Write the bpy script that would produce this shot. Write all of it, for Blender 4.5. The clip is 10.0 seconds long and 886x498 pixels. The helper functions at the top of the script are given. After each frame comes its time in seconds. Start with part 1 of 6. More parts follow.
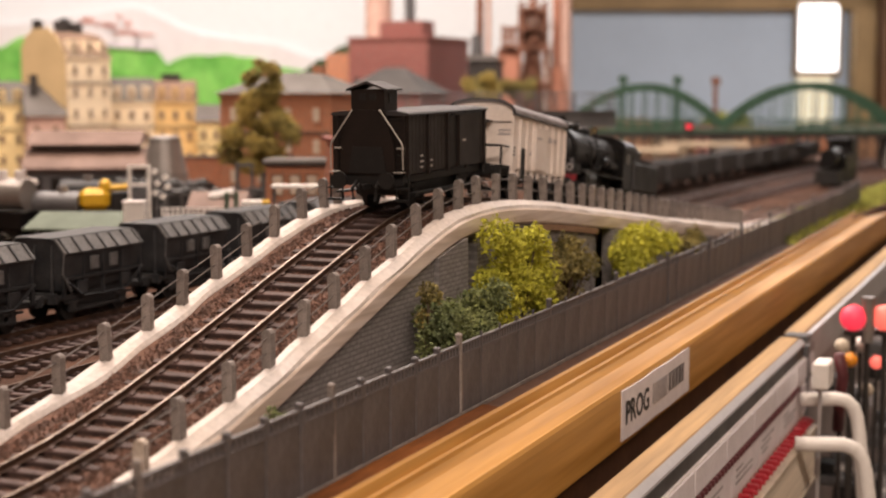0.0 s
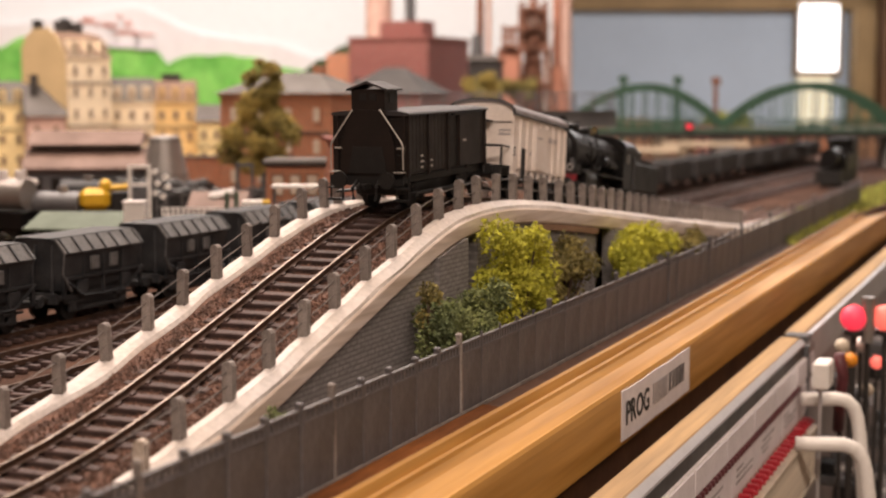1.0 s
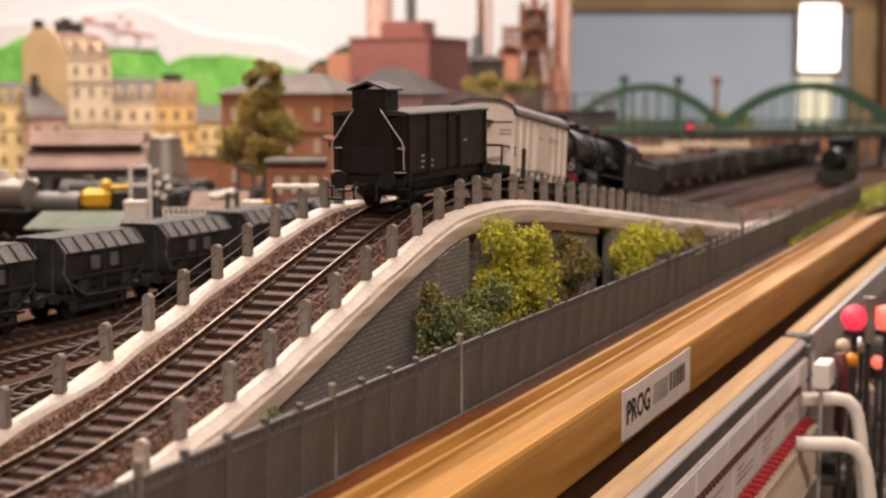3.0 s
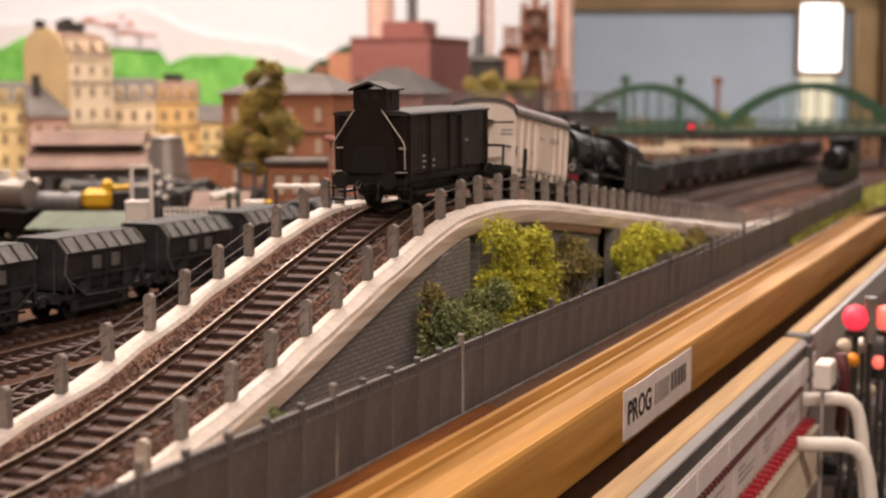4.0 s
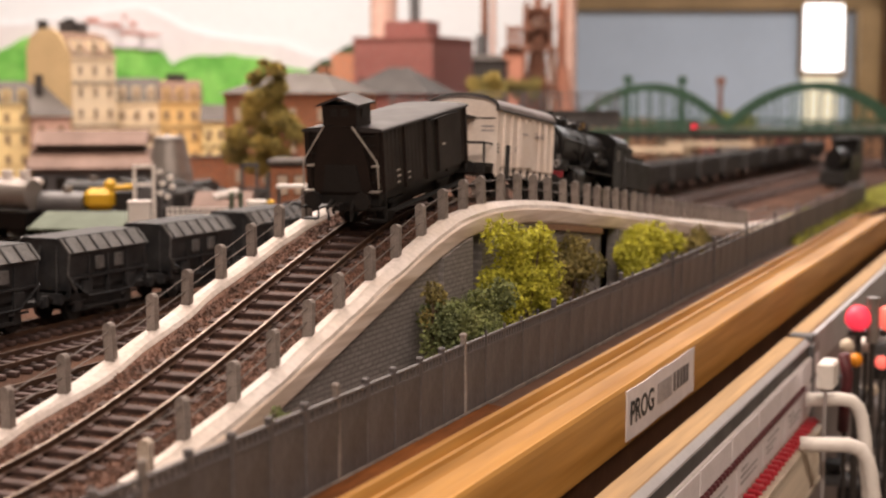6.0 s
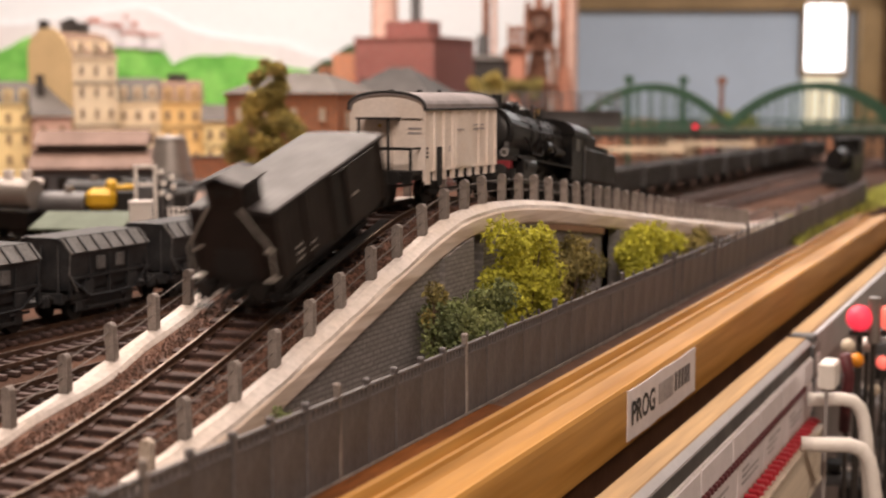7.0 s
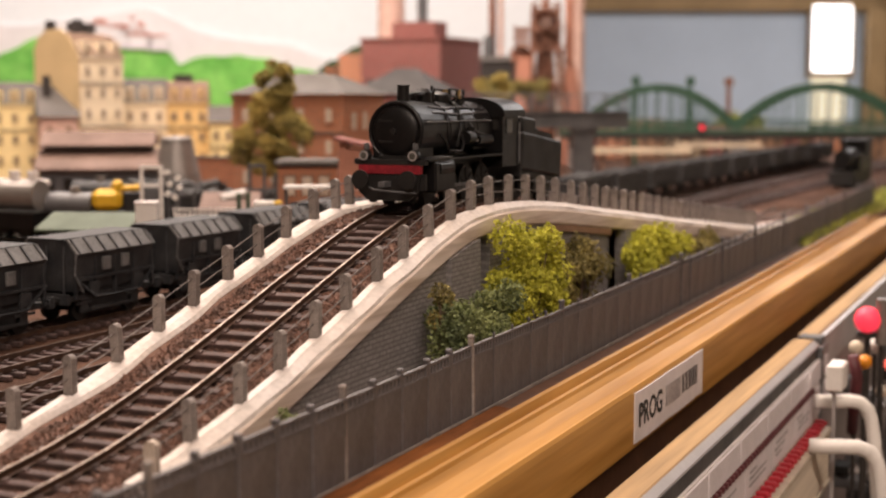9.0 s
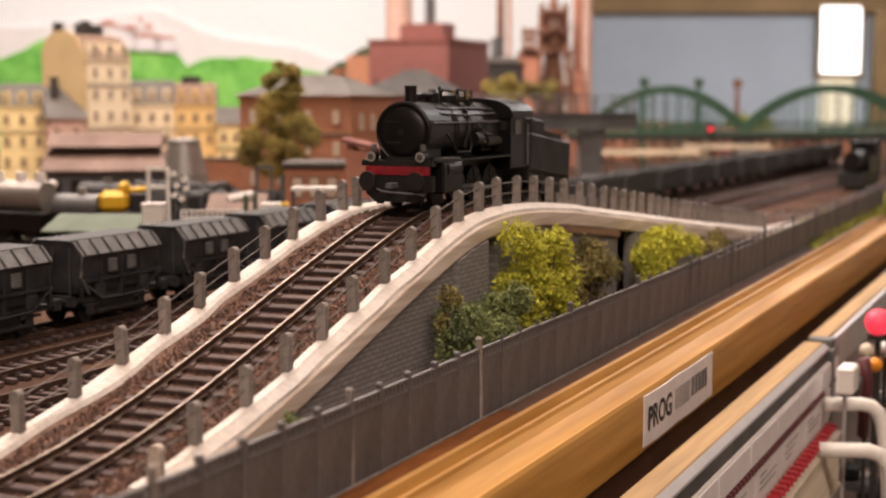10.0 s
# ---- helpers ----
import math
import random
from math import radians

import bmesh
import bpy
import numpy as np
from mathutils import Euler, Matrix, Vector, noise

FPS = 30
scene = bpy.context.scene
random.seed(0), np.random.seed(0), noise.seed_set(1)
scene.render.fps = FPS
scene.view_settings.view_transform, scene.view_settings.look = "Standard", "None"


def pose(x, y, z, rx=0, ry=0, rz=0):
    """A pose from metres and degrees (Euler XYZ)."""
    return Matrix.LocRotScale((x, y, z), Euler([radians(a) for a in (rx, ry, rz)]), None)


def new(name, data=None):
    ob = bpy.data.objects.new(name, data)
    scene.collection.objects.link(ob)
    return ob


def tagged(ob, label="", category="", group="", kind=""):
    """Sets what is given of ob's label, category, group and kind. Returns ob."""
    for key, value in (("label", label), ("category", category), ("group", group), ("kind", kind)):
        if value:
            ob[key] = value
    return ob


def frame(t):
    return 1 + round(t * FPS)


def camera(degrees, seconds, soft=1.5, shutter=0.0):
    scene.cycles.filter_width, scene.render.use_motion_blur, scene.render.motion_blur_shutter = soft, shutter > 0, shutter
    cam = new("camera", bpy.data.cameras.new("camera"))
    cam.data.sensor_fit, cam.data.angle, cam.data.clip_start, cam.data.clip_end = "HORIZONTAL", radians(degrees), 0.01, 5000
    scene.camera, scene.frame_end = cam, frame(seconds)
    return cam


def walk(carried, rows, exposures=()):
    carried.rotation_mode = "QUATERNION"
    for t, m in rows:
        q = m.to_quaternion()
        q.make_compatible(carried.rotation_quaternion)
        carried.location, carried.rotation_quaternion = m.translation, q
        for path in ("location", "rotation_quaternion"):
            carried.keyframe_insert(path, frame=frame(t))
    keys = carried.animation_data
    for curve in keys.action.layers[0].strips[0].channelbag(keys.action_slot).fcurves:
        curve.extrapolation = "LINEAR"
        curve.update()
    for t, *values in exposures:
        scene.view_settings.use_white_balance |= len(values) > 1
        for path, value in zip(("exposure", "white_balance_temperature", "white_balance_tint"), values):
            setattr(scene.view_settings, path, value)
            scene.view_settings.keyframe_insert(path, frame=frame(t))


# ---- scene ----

# ---------------------------------------------------------------- camera
cam = camera(34.82, 10.0, soft=2.1, shutter=0.7)
cam.data.dof.use_dof = True
cam.data.dof.focus_distance = 0.50
cam.data.dof.aperture_fstop = 15.5

YAW, TILT = 23.7, 6.187
EYE = (0.0, 0.0, 0.105)


def cam_row(t, yaw=0.0, pitch=0.0, ahead=0.0):
    """Yaw and pitch in degrees off the first pose, ahead in metres along the view."""
    m = Matrix.Translation(EYE) @ pose(0, 0, 0, 90 - TILT + pitch, 0, YAW + yaw)
    return t, m @ Matrix.Translation((0, 0, -ahead))


walk(cam, [cam_row(0.0), cam_row(1.0, 0.01), cam_row(2.5, 0.02), cam_row(4.0, 0.085), cam_row(5.0, 0.13), cam_row(5.5, 0.165),
           cam_row(7.0, 0.24), cam_row(7.5, 0.275), cam_row(8.0, 0.305), cam_row(8.5, 0.345, 0.005, 0.0002),
           cam_row(9.0, 0.50, 0.04, 0.002), cam_row(9.5, 0.665, 0.08, 0.004), cam_row(10.0, 0.815, 0.115, 0.006)],
     exposures=[(0.0, 0.0), (10.0, 0.0)])

# ---------------------------------------------------------------- light
world = bpy.data.worlds.new("room_dark")
scene.world = world
world.use_nodes = True
world.node_tree.nodes["Background"].inputs[0].default_value = (1.0, 0.85, 0.7, 1)
world.node_tree.nodes["Background"].inputs[1].default_value = 0.02


def ceiling_lamp(x, y, z, sx, sy, watts, rz=0.0, colour=(1.0, 0.80, 0.675)):
    data = bpy.data.lights.new("ceiling_light", "AREA")
    data.shape, data.size, data.size_y, data.energy, data.color = "RECTANGLE", sx, sy, watts, colour
    ob = new("ceiling_light", data)
    ob.matrix_world = pose(x, y, z, 0, 0, rz)
    return ob


ceiling_lamp(-0.30, 0.62, 1.22, 1.2, 0.25, 9.0, 23.7)
ceiling_lamp(0.55, -0.75, 1.22, 1.2, 0.25, 40.0, 23.7)
ceiling_lamp(-0.94, 0.90, 1.22, 1.2, 0.25, 32.0, 23.7)
# two unseen lamps added to brighten the town, backdrop and far wall
ceiling_lamp(-1.02, 1.48, 1.22, 1.2, 0.25, 29.0, 23.7, (1.0, 0.86, 0.78))
ceiling_lamp(-0.10, 3.85, 1.22, 1.2, 0.25, 44.0, 23.7, (1.0, 0.94, 0.92))

# ---------------------------------------------------------------- materials
def material(name, colour, rough=0.7, metal=0.0, var=0.18, scale=60.0, fine=600.0, bump=0.25, dist=0.0004, second=None, spec=0.5, amount=0.5, random_var=0.0, island=False, stretch=None):
    """Principled surface with a coarse stain, a fine grain and a fine relief, in object metres."""
    m = bpy.data.materials.new(name)
    m.use_nodes = True
    nt = m.node_tree
    n, l = nt.nodes, nt.links
    b = n["Principled BSDF"]
    tc = n.new("ShaderNodeTexCoord")
    big = n.new("ShaderNodeTexNoise")
    big.inputs["Scale"].default_value, big.inputs["Detail"].default_value = scale, 4
    small = n.new("ShaderNodeTexNoise")
    small.inputs["Scale"].default_value, small.inputs["Detail"].default_value = fine, 3
    coord = tc.outputs["Object"]
    if stretch:
        mp = n.new("ShaderNodeMapping")
        mp.inputs["Scale"].default_value = stretch
        l.new(coord, mp.inputs["Vector"])
        coord = mp.outputs["Vector"]
    for t in (big, small):
        l.new(coord, t.inputs["Vector"])
    ramp = n.new("ShaderNodeMapRange")
    ramp.inputs[1].default_value, ramp.inputs[2].default_value = 0.35, 0.65
    l.new(big.outputs["Fac"], ramp.inputs[0])
    mix = n.new("ShaderNodeMix")
    mix.data_type = "RGBA"
    c2 = second or tuple(c * (1 - 1.6 * var) for c in colour)
    mix.inputs["A"].default_value, mix.inputs["B"].default_value = (*colour, 1), (*c2, 1)
    fac = n.new("ShaderNodeMath")
    fac.operation = "MULTIPLY"
    fac.inputs[1].default_value = amount * 2
    fac.use_clamp = True
    l.new(ramp.outputs[0], fac.inputs[0])
    l.new(fac.outputs[0], mix.inputs["Factor"])
    hsv = n.new("ShaderNodeHueSaturation")
    l.new(mix.outputs["Result"], hsv.inputs["Color"])
    val = n.new("ShaderNodeMapRange")
    val.inputs[1].default_value, val.inputs[2].default_value = 0.3, 0.7
    val.inputs[3].default_value, val.inputs[4].default_value = 1 - var, 1 + var
    l.new(small.outputs["Fac"], val.inputs[0])
    last = val.outputs[0]
    if random_var:
        src = n.new("ShaderNodeNewGeometry").outputs["Random Per Island"] if island else n.new("ShaderNodeObjectInfo").outputs["Random"]
        rv = n.new("ShaderNodeMapRange")
        rv.inputs[3].default_value, rv.inputs[4].default_value = 1 - random_var, 1 + random_var
        l.new(src, rv.inputs[0])
        mu = n.new("ShaderNodeMath")
        mu.operation = "MULTIPLY"
        l.new(last, mu.inputs[0])
        l.new(rv.outputs[0], mu.inputs[1])
        last = mu.outputs[0]
    l.new(last, hsv.inputs["Value"])
    l.new(hsv.outputs["Color"], b.inputs["Base Color"])
    rr = n.new("ShaderNodeMapRange")
    rr.inputs[3].default_value, rr.inputs[4].default_value = max(rough - 0.12, 0.03), min(rough + 0.12, 1)
    l.new(big.outputs["Fac"], rr.inputs[0])
    l.new(rr.outputs[0], b.inputs["Roughness"])
    b.inputs["Metallic"].default_value = metal
    b.inputs["Specular IOR Level"].default_value = spec
    if bump:
        bp = n.new("ShaderNodeBump")
        bp.inputs["Strength"].default_value, bp.inputs["Distance"].default_value = bump, dist
        l.new(small.outputs["Fac"], bp.inputs["Height"])
        l.new(bp.outputs["Normal"], b.inputs["Normal"])
    return m


def glow(name, colour, strength):
    m = bpy.data.materials.new(name)
    m.use_nodes = True
    b = m.node_tree.nodes["Principled BSDF"]
    b.inputs["Base Color"].default_value = (*colour, 1)
    b.inputs["Emission Color"].default_value = (*colour, 1)
    b.inputs["Emission Strength"].default_value = strength
    return m


def brickwork(name, colour, colour2, mortar, bw, bh, gap, rough=0.85, axis="yz", bump=0.6):
    """Courses too small to build one by one, in object metres; axis names the wall's plane."""
    m = material(name, colour, rough)
    nt = m.node_tree
    n, l = nt.nodes, nt.links
    b = n["Principled BSDF"]
    tc = n.new("ShaderNodeTexCoord")
    sep = n.new("ShaderNodeSeparateXYZ")
    com = n.new("ShaderNodeCombineXYZ")
    l.new(tc.outputs["Object"], sep.inputs[0])
    if axis == "both":
        add = n.new("ShaderNodeMath")
        l.new(sep.outputs["X"], add.inputs[0])
        l.new(sep.outputs["Y"], add.inputs[1])
        l.new(add.outputs[0], com.inputs[0])
    else:
        l.new(sep.outputs[axis[0].upper()], com.inputs[0])
    l.new(sep.outputs["Z"], com.inputs[1])
    br = n.new("ShaderNodeTexBrick")
    br.inputs["Color1"].default_value, br.inputs["Color2"].default_value = (*colour, 1), (*colour2, 1)
    br.inputs["Mortar"].default_value = (*mortar, 1)
    br.inputs["Scale"].default_value = 1.0
    br.inputs["Brick Width"].default_value, br.inputs["Row Height"].default_value = bw, bh
    br.inputs["Mortar Size"].default_value = gap
    l.new(com.outputs[0], br.inputs["Vector"])
    hsv = next(x for x in n if x.type == "HUE_SAT")
    l.new(br.outputs["Color"], hsv.inputs["Color"])
    bp = n.new("ShaderNodeBump")
    bp.invert = True
    bp.inputs["Strength"].default_value, bp.inputs["Distance"].default_value = bump, 0.0006
    l.new(br.outputs["Fac"], bp.inputs["Height"])
    l.new(bp.outputs["Normal"], b.inputs["Normal"])
    return m


M = {}
M["earth"] = material("brown_scatter", (0.085, 0.041, 0.025), 0.95, spec=0.15, var=0.35, scale=25, fine=900, bump=0.8, dist=0.001)
M["ballast"] = material("rust_brown_ballast", (0.165, 0.084, 0.057), 0.95, var=0.35, scale=180, fine=1600, bump=0.9, dist=0.001, random_var=0.45, island=True)
M["sleeper"] = material("brown_sleeper", (0.085, 0.049, 0.042), 0.8, var=0.3, scale=150, fine=1500, bump=0.5, random_var=0.25)
M["rail_side"] = material("rusty_rail", (0.085, 0.045, 0.028), 0.55, 0.35, var=0.3, scale=120, fine=900)
M["rail_top"] = material("polished_rail", (0.27, 0.215, 0.175), 0.5, 0.8, var=0.15, scale=120, fine=900, bump=0.05)
M["plaster"] = material("white_kerb", (0.61, 0.565, 0.54), 0.75, var=0.12, scale=45, fine=500, bump=0.35, second=(0.60, 0.52, 0.45), amount=0.28)
M["fascia"] = material("cream_fascia", (0.76, 0.66, 0.585), 0.75, var=0.10, scale=260, fine=700, bump=0.3, second=(0.50, 0.40, 0.32), amount=0.5, stretch=(1.0, 0.07, 1.0))
M["post"] = material("grey_concrete_post", (0.27, 0.235, 0.215), 0.8, var=0.22, scale=200, fine=1500, bump=0.4, random_var=0.15)
M["pale_post"] = material("pale_plaster_post", (0.60, 0.52, 0.44), 0.8, var=0.2, scale=200, fine=1500, second=(0.36, 0.29, 0.23))
M["wire"] = material("grey_wire", (0.17, 0.15, 0.14), 0.6, 0.3)
M["stone"] = brickwork("grey_stone_wall", (0.275, 0.255, 0.245), (0.225, 0.208, 0.202), (0.165, 0.153, 0.148), 0.0052, 0.0017, 0.0003, axis="yz")
M["timber"] = material("brown_beam", (0.30, 0.17, 0.10), 0.7, scale=80, fine=900)
M["fence"] = material("dark_grey_fence", (0.108, 0.101, 0.107), 0.55, var=0.20, scale=90, fine=900, bump=0.2, second=(0.078, 0.070, 0.070), stretch=(1.0, 1.0, 0.5), random_var=0.08)
M["wood"] = material("varnished_pine", (0.48, 0.255, 0.066), 0.48, var=0.10, scale=150, fine=500, bump=0.05, spec=0.14, second=(0.33, 0.160, 0.032), stretch=(1.0, 0.04, 1.0))
M["ledgewood"] = material("pale_worn_pine", (0.43, 0.275, 0.125), 0.6, var=0.14, scale=150, fine=500, bump=0.08, spec=0.15, second=(0.30, 0.20, 0.105), stretch=(1.0, 0.04, 1.0))
# brown darkened to carry the shade of the gaps beside and under the moulding
M["board"] = material("shaded_gap_brown", (0.105, 0.046, 0.022), 0.6, scale=40, fine=300)
# red-brown wood; reddish highlights and near-black shade are mixed into its colour
M["redgapwood"] = material("red_brown_gap_highlight", (0.20, 0.070, 0.018), 0.7, spec=0.1, var=0.3, scale=60, fine=500, second=(0.05, 0.018, 0.008), stretch=(1.0, 0.12, 1.0))
M["metal"] = material("brushed_aluminium", (0.43, 0.41, 0.41), 0.5, 0.5, var=0.05, scale=40, fine=500, bump=0.08)
M["darkmetal"] = material("dark_metal", (0.05, 0.045, 0.042), 0.5, 0.4)
M["paper"] = material("white_label_paper", (0.72, 0.68, 0.70), 0.75, var=0.05, scale=90, fine=500, bump=0.05)
M["ink"] = material("black_ink", (0.02, 0.02, 0.022), 0.7, bump=0)
M["greyink"] = material("grey_smudge", (0.42, 0.39, 0.40), 0.8, bump=0)
M["greyink2"] = material("faded_ink", (0.12, 0.11, 0.115), 0.8, bump=0)
M["panel"] = material("grey_white_panel", (0.74, 0.69, 0.67), 0.5, var=0.1, scale=30, fine=300)
M["black"] = material("black_engine_paint", (0.006, 0.0056, 0.006), 0.40, spec=0.3, var=0.25, scale=100, fine=900, bump=0.12)
M["blackmat"] = material("matt_black_frame", (0.0065, 0.0058, 0.0055), 0.6, var=0.3, scale=100, fine=900)
M["van"] = material("dark_brown_van", (0.013, 0.0080, 0.0062), 0.55, spec=0.35, var=0.2, scale=90, fine=800, bump=0.15)
M["vanroof"] = material("dark_grey_roof", (0.032, 0.028, 0.029), 0.6, var=0.12, scale=90, fine=800, bump=0.1)
M["white"] = material("cream_white_van", (0.83, 0.76, 0.71), 0.5, var=0.06, scale=60, fine=700, bump=0.1, second=(0.70, 0.60, 0.52), amount=0.3)
M["whiteroof"] = material("silver_grey_roof", (0.25, 0.225, 0.228), 0.6, spec=0.2, var=0.14, scale=60, fine=700, bump=0.1)
M["handrail"] = material("pale_handrail", (0.45, 0.42, 0.38), 0.45, 0.2)
M["red"] = material("red_buffer_beam", (0.30, 0.014, 0.026), 0.5, var=0.3)
M["lamp"] = material("lamp_glass", (0.10, 0.095, 0.085), 0.12, 0.0)
M["brass"] = material("brass", (0.55, 0.38, 0.15), 0.35, 0.9)
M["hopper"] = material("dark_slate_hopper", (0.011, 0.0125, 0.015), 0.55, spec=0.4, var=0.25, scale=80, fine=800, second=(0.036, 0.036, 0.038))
# paler grey than the hopper body, for flaps, ribs and small fittings
M["hopperlight"] = material("paler_hopper_grey", (0.125, 0.122, 0.122), 0.6, var=0.25, scale=120, fine=900, second=(0.08, 0.077, 0.076))
M["leafy"] = material("yellow_green_foam", (0.52, 0.50, 0.05), 0.9, var=0.3, scale=60, fine=900, random_var=0.36, island=True, second=(0.36, 0.36, 0.035))
M["leafg"] = material("olive_green_foliage", (0.20, 0.225, 0.075), 0.9, var=0.35, scale=60, fine=900, random_var=0.5, island=True, second=(0.11, 0.14, 0.06))
M["leafo"] = material("autumn_foliage", (0.44, 0.33, 0.085), 0.9, var=0.35, scale=30, fine=500, random_var=0.5, island=True, second=(0.18, 0.155, 0.045))
M["leafb"] = material("olive_brown_foliage", (0.26, 0.21, 0.06), 0.9, var=0.35, scale=60, fine=900, random_var=0.5, island=True, second=(0.10, 0.09, 0.035))
M["grass"] = material("grass_tufts", (0.42, 0.44, 0.10), 0.95, var=0.3, scale=40, fine=700, random_var=0.4, island=True)
M["bark"] = material("bark", (0.10, 0.065, 0.04), 0.9)
M["cream"] = material("cream_render", (0.86, 0.74, 0.54), 0.8, var=0.06, scale=20)
M["tan"] = material("tan_render", (0.58, 0.44, 0.24), 0.8, var=0.08, scale=20)
M["ochre"] = material("ochre_render", (0.76, 0.53, 0.23), 0.8, var=0.08, scale=20)
M["yellowwall"] = material("yellow_render", (0.84, 0.69, 0.36), 0.8, var=0.08, scale=20)
M["brownroof"] = material("brown_tile_roof", (0.20, 0.125, 0.085), 0.8, var=0.2, scale=60, fine=400)
M["greyroof"] = material("grey_slate_roof", (0.088, 0.077, 0.069), 0.75, var=0.15, scale=40, fine=400)
M["darkslate"] = material("dark_slate_roof", (0.034, 0.029, 0.027), 0.75, var=0.18, scale=40, fine=400)
M["dulltan"] = material("dull_tan_roof", (0.27, 0.205, 0.135), 0.8, var=0.18, scale=30, fine=300)
M["salmon"] = material("salmon_render", (0.48, 0.215, 0.145), 0.8, var=0.12, scale=30, fine=300)
M["darkredroof"] = material("dark_red_roof", (0.20, 0.060, 0.045), 0.75, var=0.15, scale=40, fine=300)
# emission added to brighten the blind as if daylight came through
M["blind"] = glow("glowing_cream_blind", (0.86, 0.78, 0.58), 0.62)
M["pinkroof"] = material("faded_pink_roof", (0.15, 0.093, 0.072), 0.8, var=0.18, scale=30, fine=300)
M["glass"] = material("dark_window", (0.24, 0.17, 0.12), 0.25, var=0.1)
M["darkglass"] = material("dark_cab_glass", (0.03, 0.028, 0.026), 0.2, bump=0)
M["paleglass"] = material("pale_window", (0.66, 0.56, 0.45), 0.4, var=0.1)
M["brick"] = brickwork("red_brick", (0.58, 0.235, 0.12), (0.49, 0.19, 0.095), (0.30, 0.2, 0.15), 0.006, 0.002, 0.0003, axis="both")
M["factory"] = brickwork("factory_brick", (0.27, 0.095, 0.082), (0.23, 0.075, 0.067), (0.22, 0.12, 0.1), 0.008, 0.003, 0.0003, axis="both")
M["pinkbrick"] = material("pale_pink_brick", (0.62, 0.42, 0.35), 0.85, var=0.1)
M["rust"] = material("rusty_steel", (0.28, 0.13, 0.085), 0.75, 0.1, var=0.3, scale=40)
M["greensteel"] = material("green_steel", (0.035, 0.09, 0.055), 0.5, var=0.15, scale=40)
M["greysteel"] = material("grey_steel", (0.12, 0.12, 0.125), 0.55, 0.2, var=0.2, scale=40)
M["silver"] = material("silver_tank", (0.27, 0.25, 0.235), 0.4, 0.5, var=0.14, scale=40)
M["bluegrey"] = material("blue_grey_shed", (0.16, 0.165, 0.18), 0.75, var=0.15, scale=30)
M["yellow"] = material("yellow_machine", (0.75, 0.45, 0.02), 0.45, var=0.1)
M["palegreen"] = material("pale_green_roof", (0.075, 0.100, 0.066), 0.75, var=0.12)
M["whiteplastic"] = material("white_plastic", (0.80, 0.77, 0.73), 0.35, var=0.05, bump=0.03)
M["redplastic"] = material("red_plastic", (0.38, 0.015, 0.028), 0.35, var=0.1, bump=0.05)
M["beige"] = material("beige_terminal", (0.60, 0.52, 0.41), 0.55, var=0.15)
M["orange"] = material("orange_lamp_cap", (0.75, 0.28, 0.02), 0.3)
M["backdrop"] = material("painted_sky_board", (0.84, 0.90, 0.95), 0.85, var=0.02, scale=3, fine=60, bump=0.05)
M["hill"] = material("painted_green_hill", (0.25, 0.63, 0.13), 0.85, var=0.14, scale=16, fine=90, bump=0.05, second=(0.11, 0.40, 0.06))
M["mountain"] = material("painted_pale_mountain", (0.80, 0.79, 0.82), 0.85, var=0.03, scale=10, fine=60, bump=0.03)
M["paintred"] = material("painted_castle_roof", (0.62, 0.30, 0.25), 0.85, var=0.15, bump=0)
M["darkgreen"] = material("painted_dark_wood", (0.085, 0.12, 0.055), 0.85, var=0.3, scale=30, bump=0.05)
M["greywall"] = material("grey_blue_wall", (0.53, 0.61, 0.715), 0.8, var=0.04, scale=4, fine=60, bump=0.05)
M["roomwall"] = material("cream_room_wall", (0.62, 0.54, 0.44), 0.85, var=0.04, scale=3, fine=60, bump=0.05)
M["ceil"] = material("white_ceiling_paint", (0.75, 0.70, 0.64), 0.9, var=0.03, scale=3, fine=60, bump=0.05)
M["roombeam"] = material("tan_wood_beam", (0.36, 0.23, 0.10), 0.6, var=0.12, scale=6, fine=60, bump=0.05)
M["darkbeam"] = material("dark_wood_post", (0.16, 0.075, 0.03), 0.6, var=0.15, scale=6, fine=60)
M["carpet"] = material("brown_floor", (0.18, 0.13, 0.10), 0.9, var=0.1, scale=8, fine=200)
M["daylight"] = glow("bright_window", (1.0, 0.98, 1.0), 3.0)
M["redglow"] = glow("red_signal_glow", (1.0, 0.045, 0.085), 0.80)
M["pinkglow"] = glow("pink_red_glow", (1.0, 0.16, 0.12), 0.95)


# ---------------------------------------------------------------- mesh helpers
def part(name, bm, mat, parent=None, label="", smooth=False):
    me = bpy.data.meshes.new(name)
    bm.to_mesh(me)
    bm.free()
    for p in me.polygons:
        p.use_smooth = smooth
    me.materials.append(mat)
    ob = new(name, me)
    if parent is not None:
        ob.parent = parent
    if label:
        ob["label"] = label
    return ob


def share(name, mesh, parent, m):
    ob = new(name, mesh)
    ob.parent = parent
    ob.matrix_basis = m
    return ob


def thing(name, label, category, group="", kind="", m=None):
    ob = new(name)
    ob.empty_display_size = 0.01
    if m is not None:
        ob.matrix_basis = m
    return tagged(ob, label, category, group, kind)


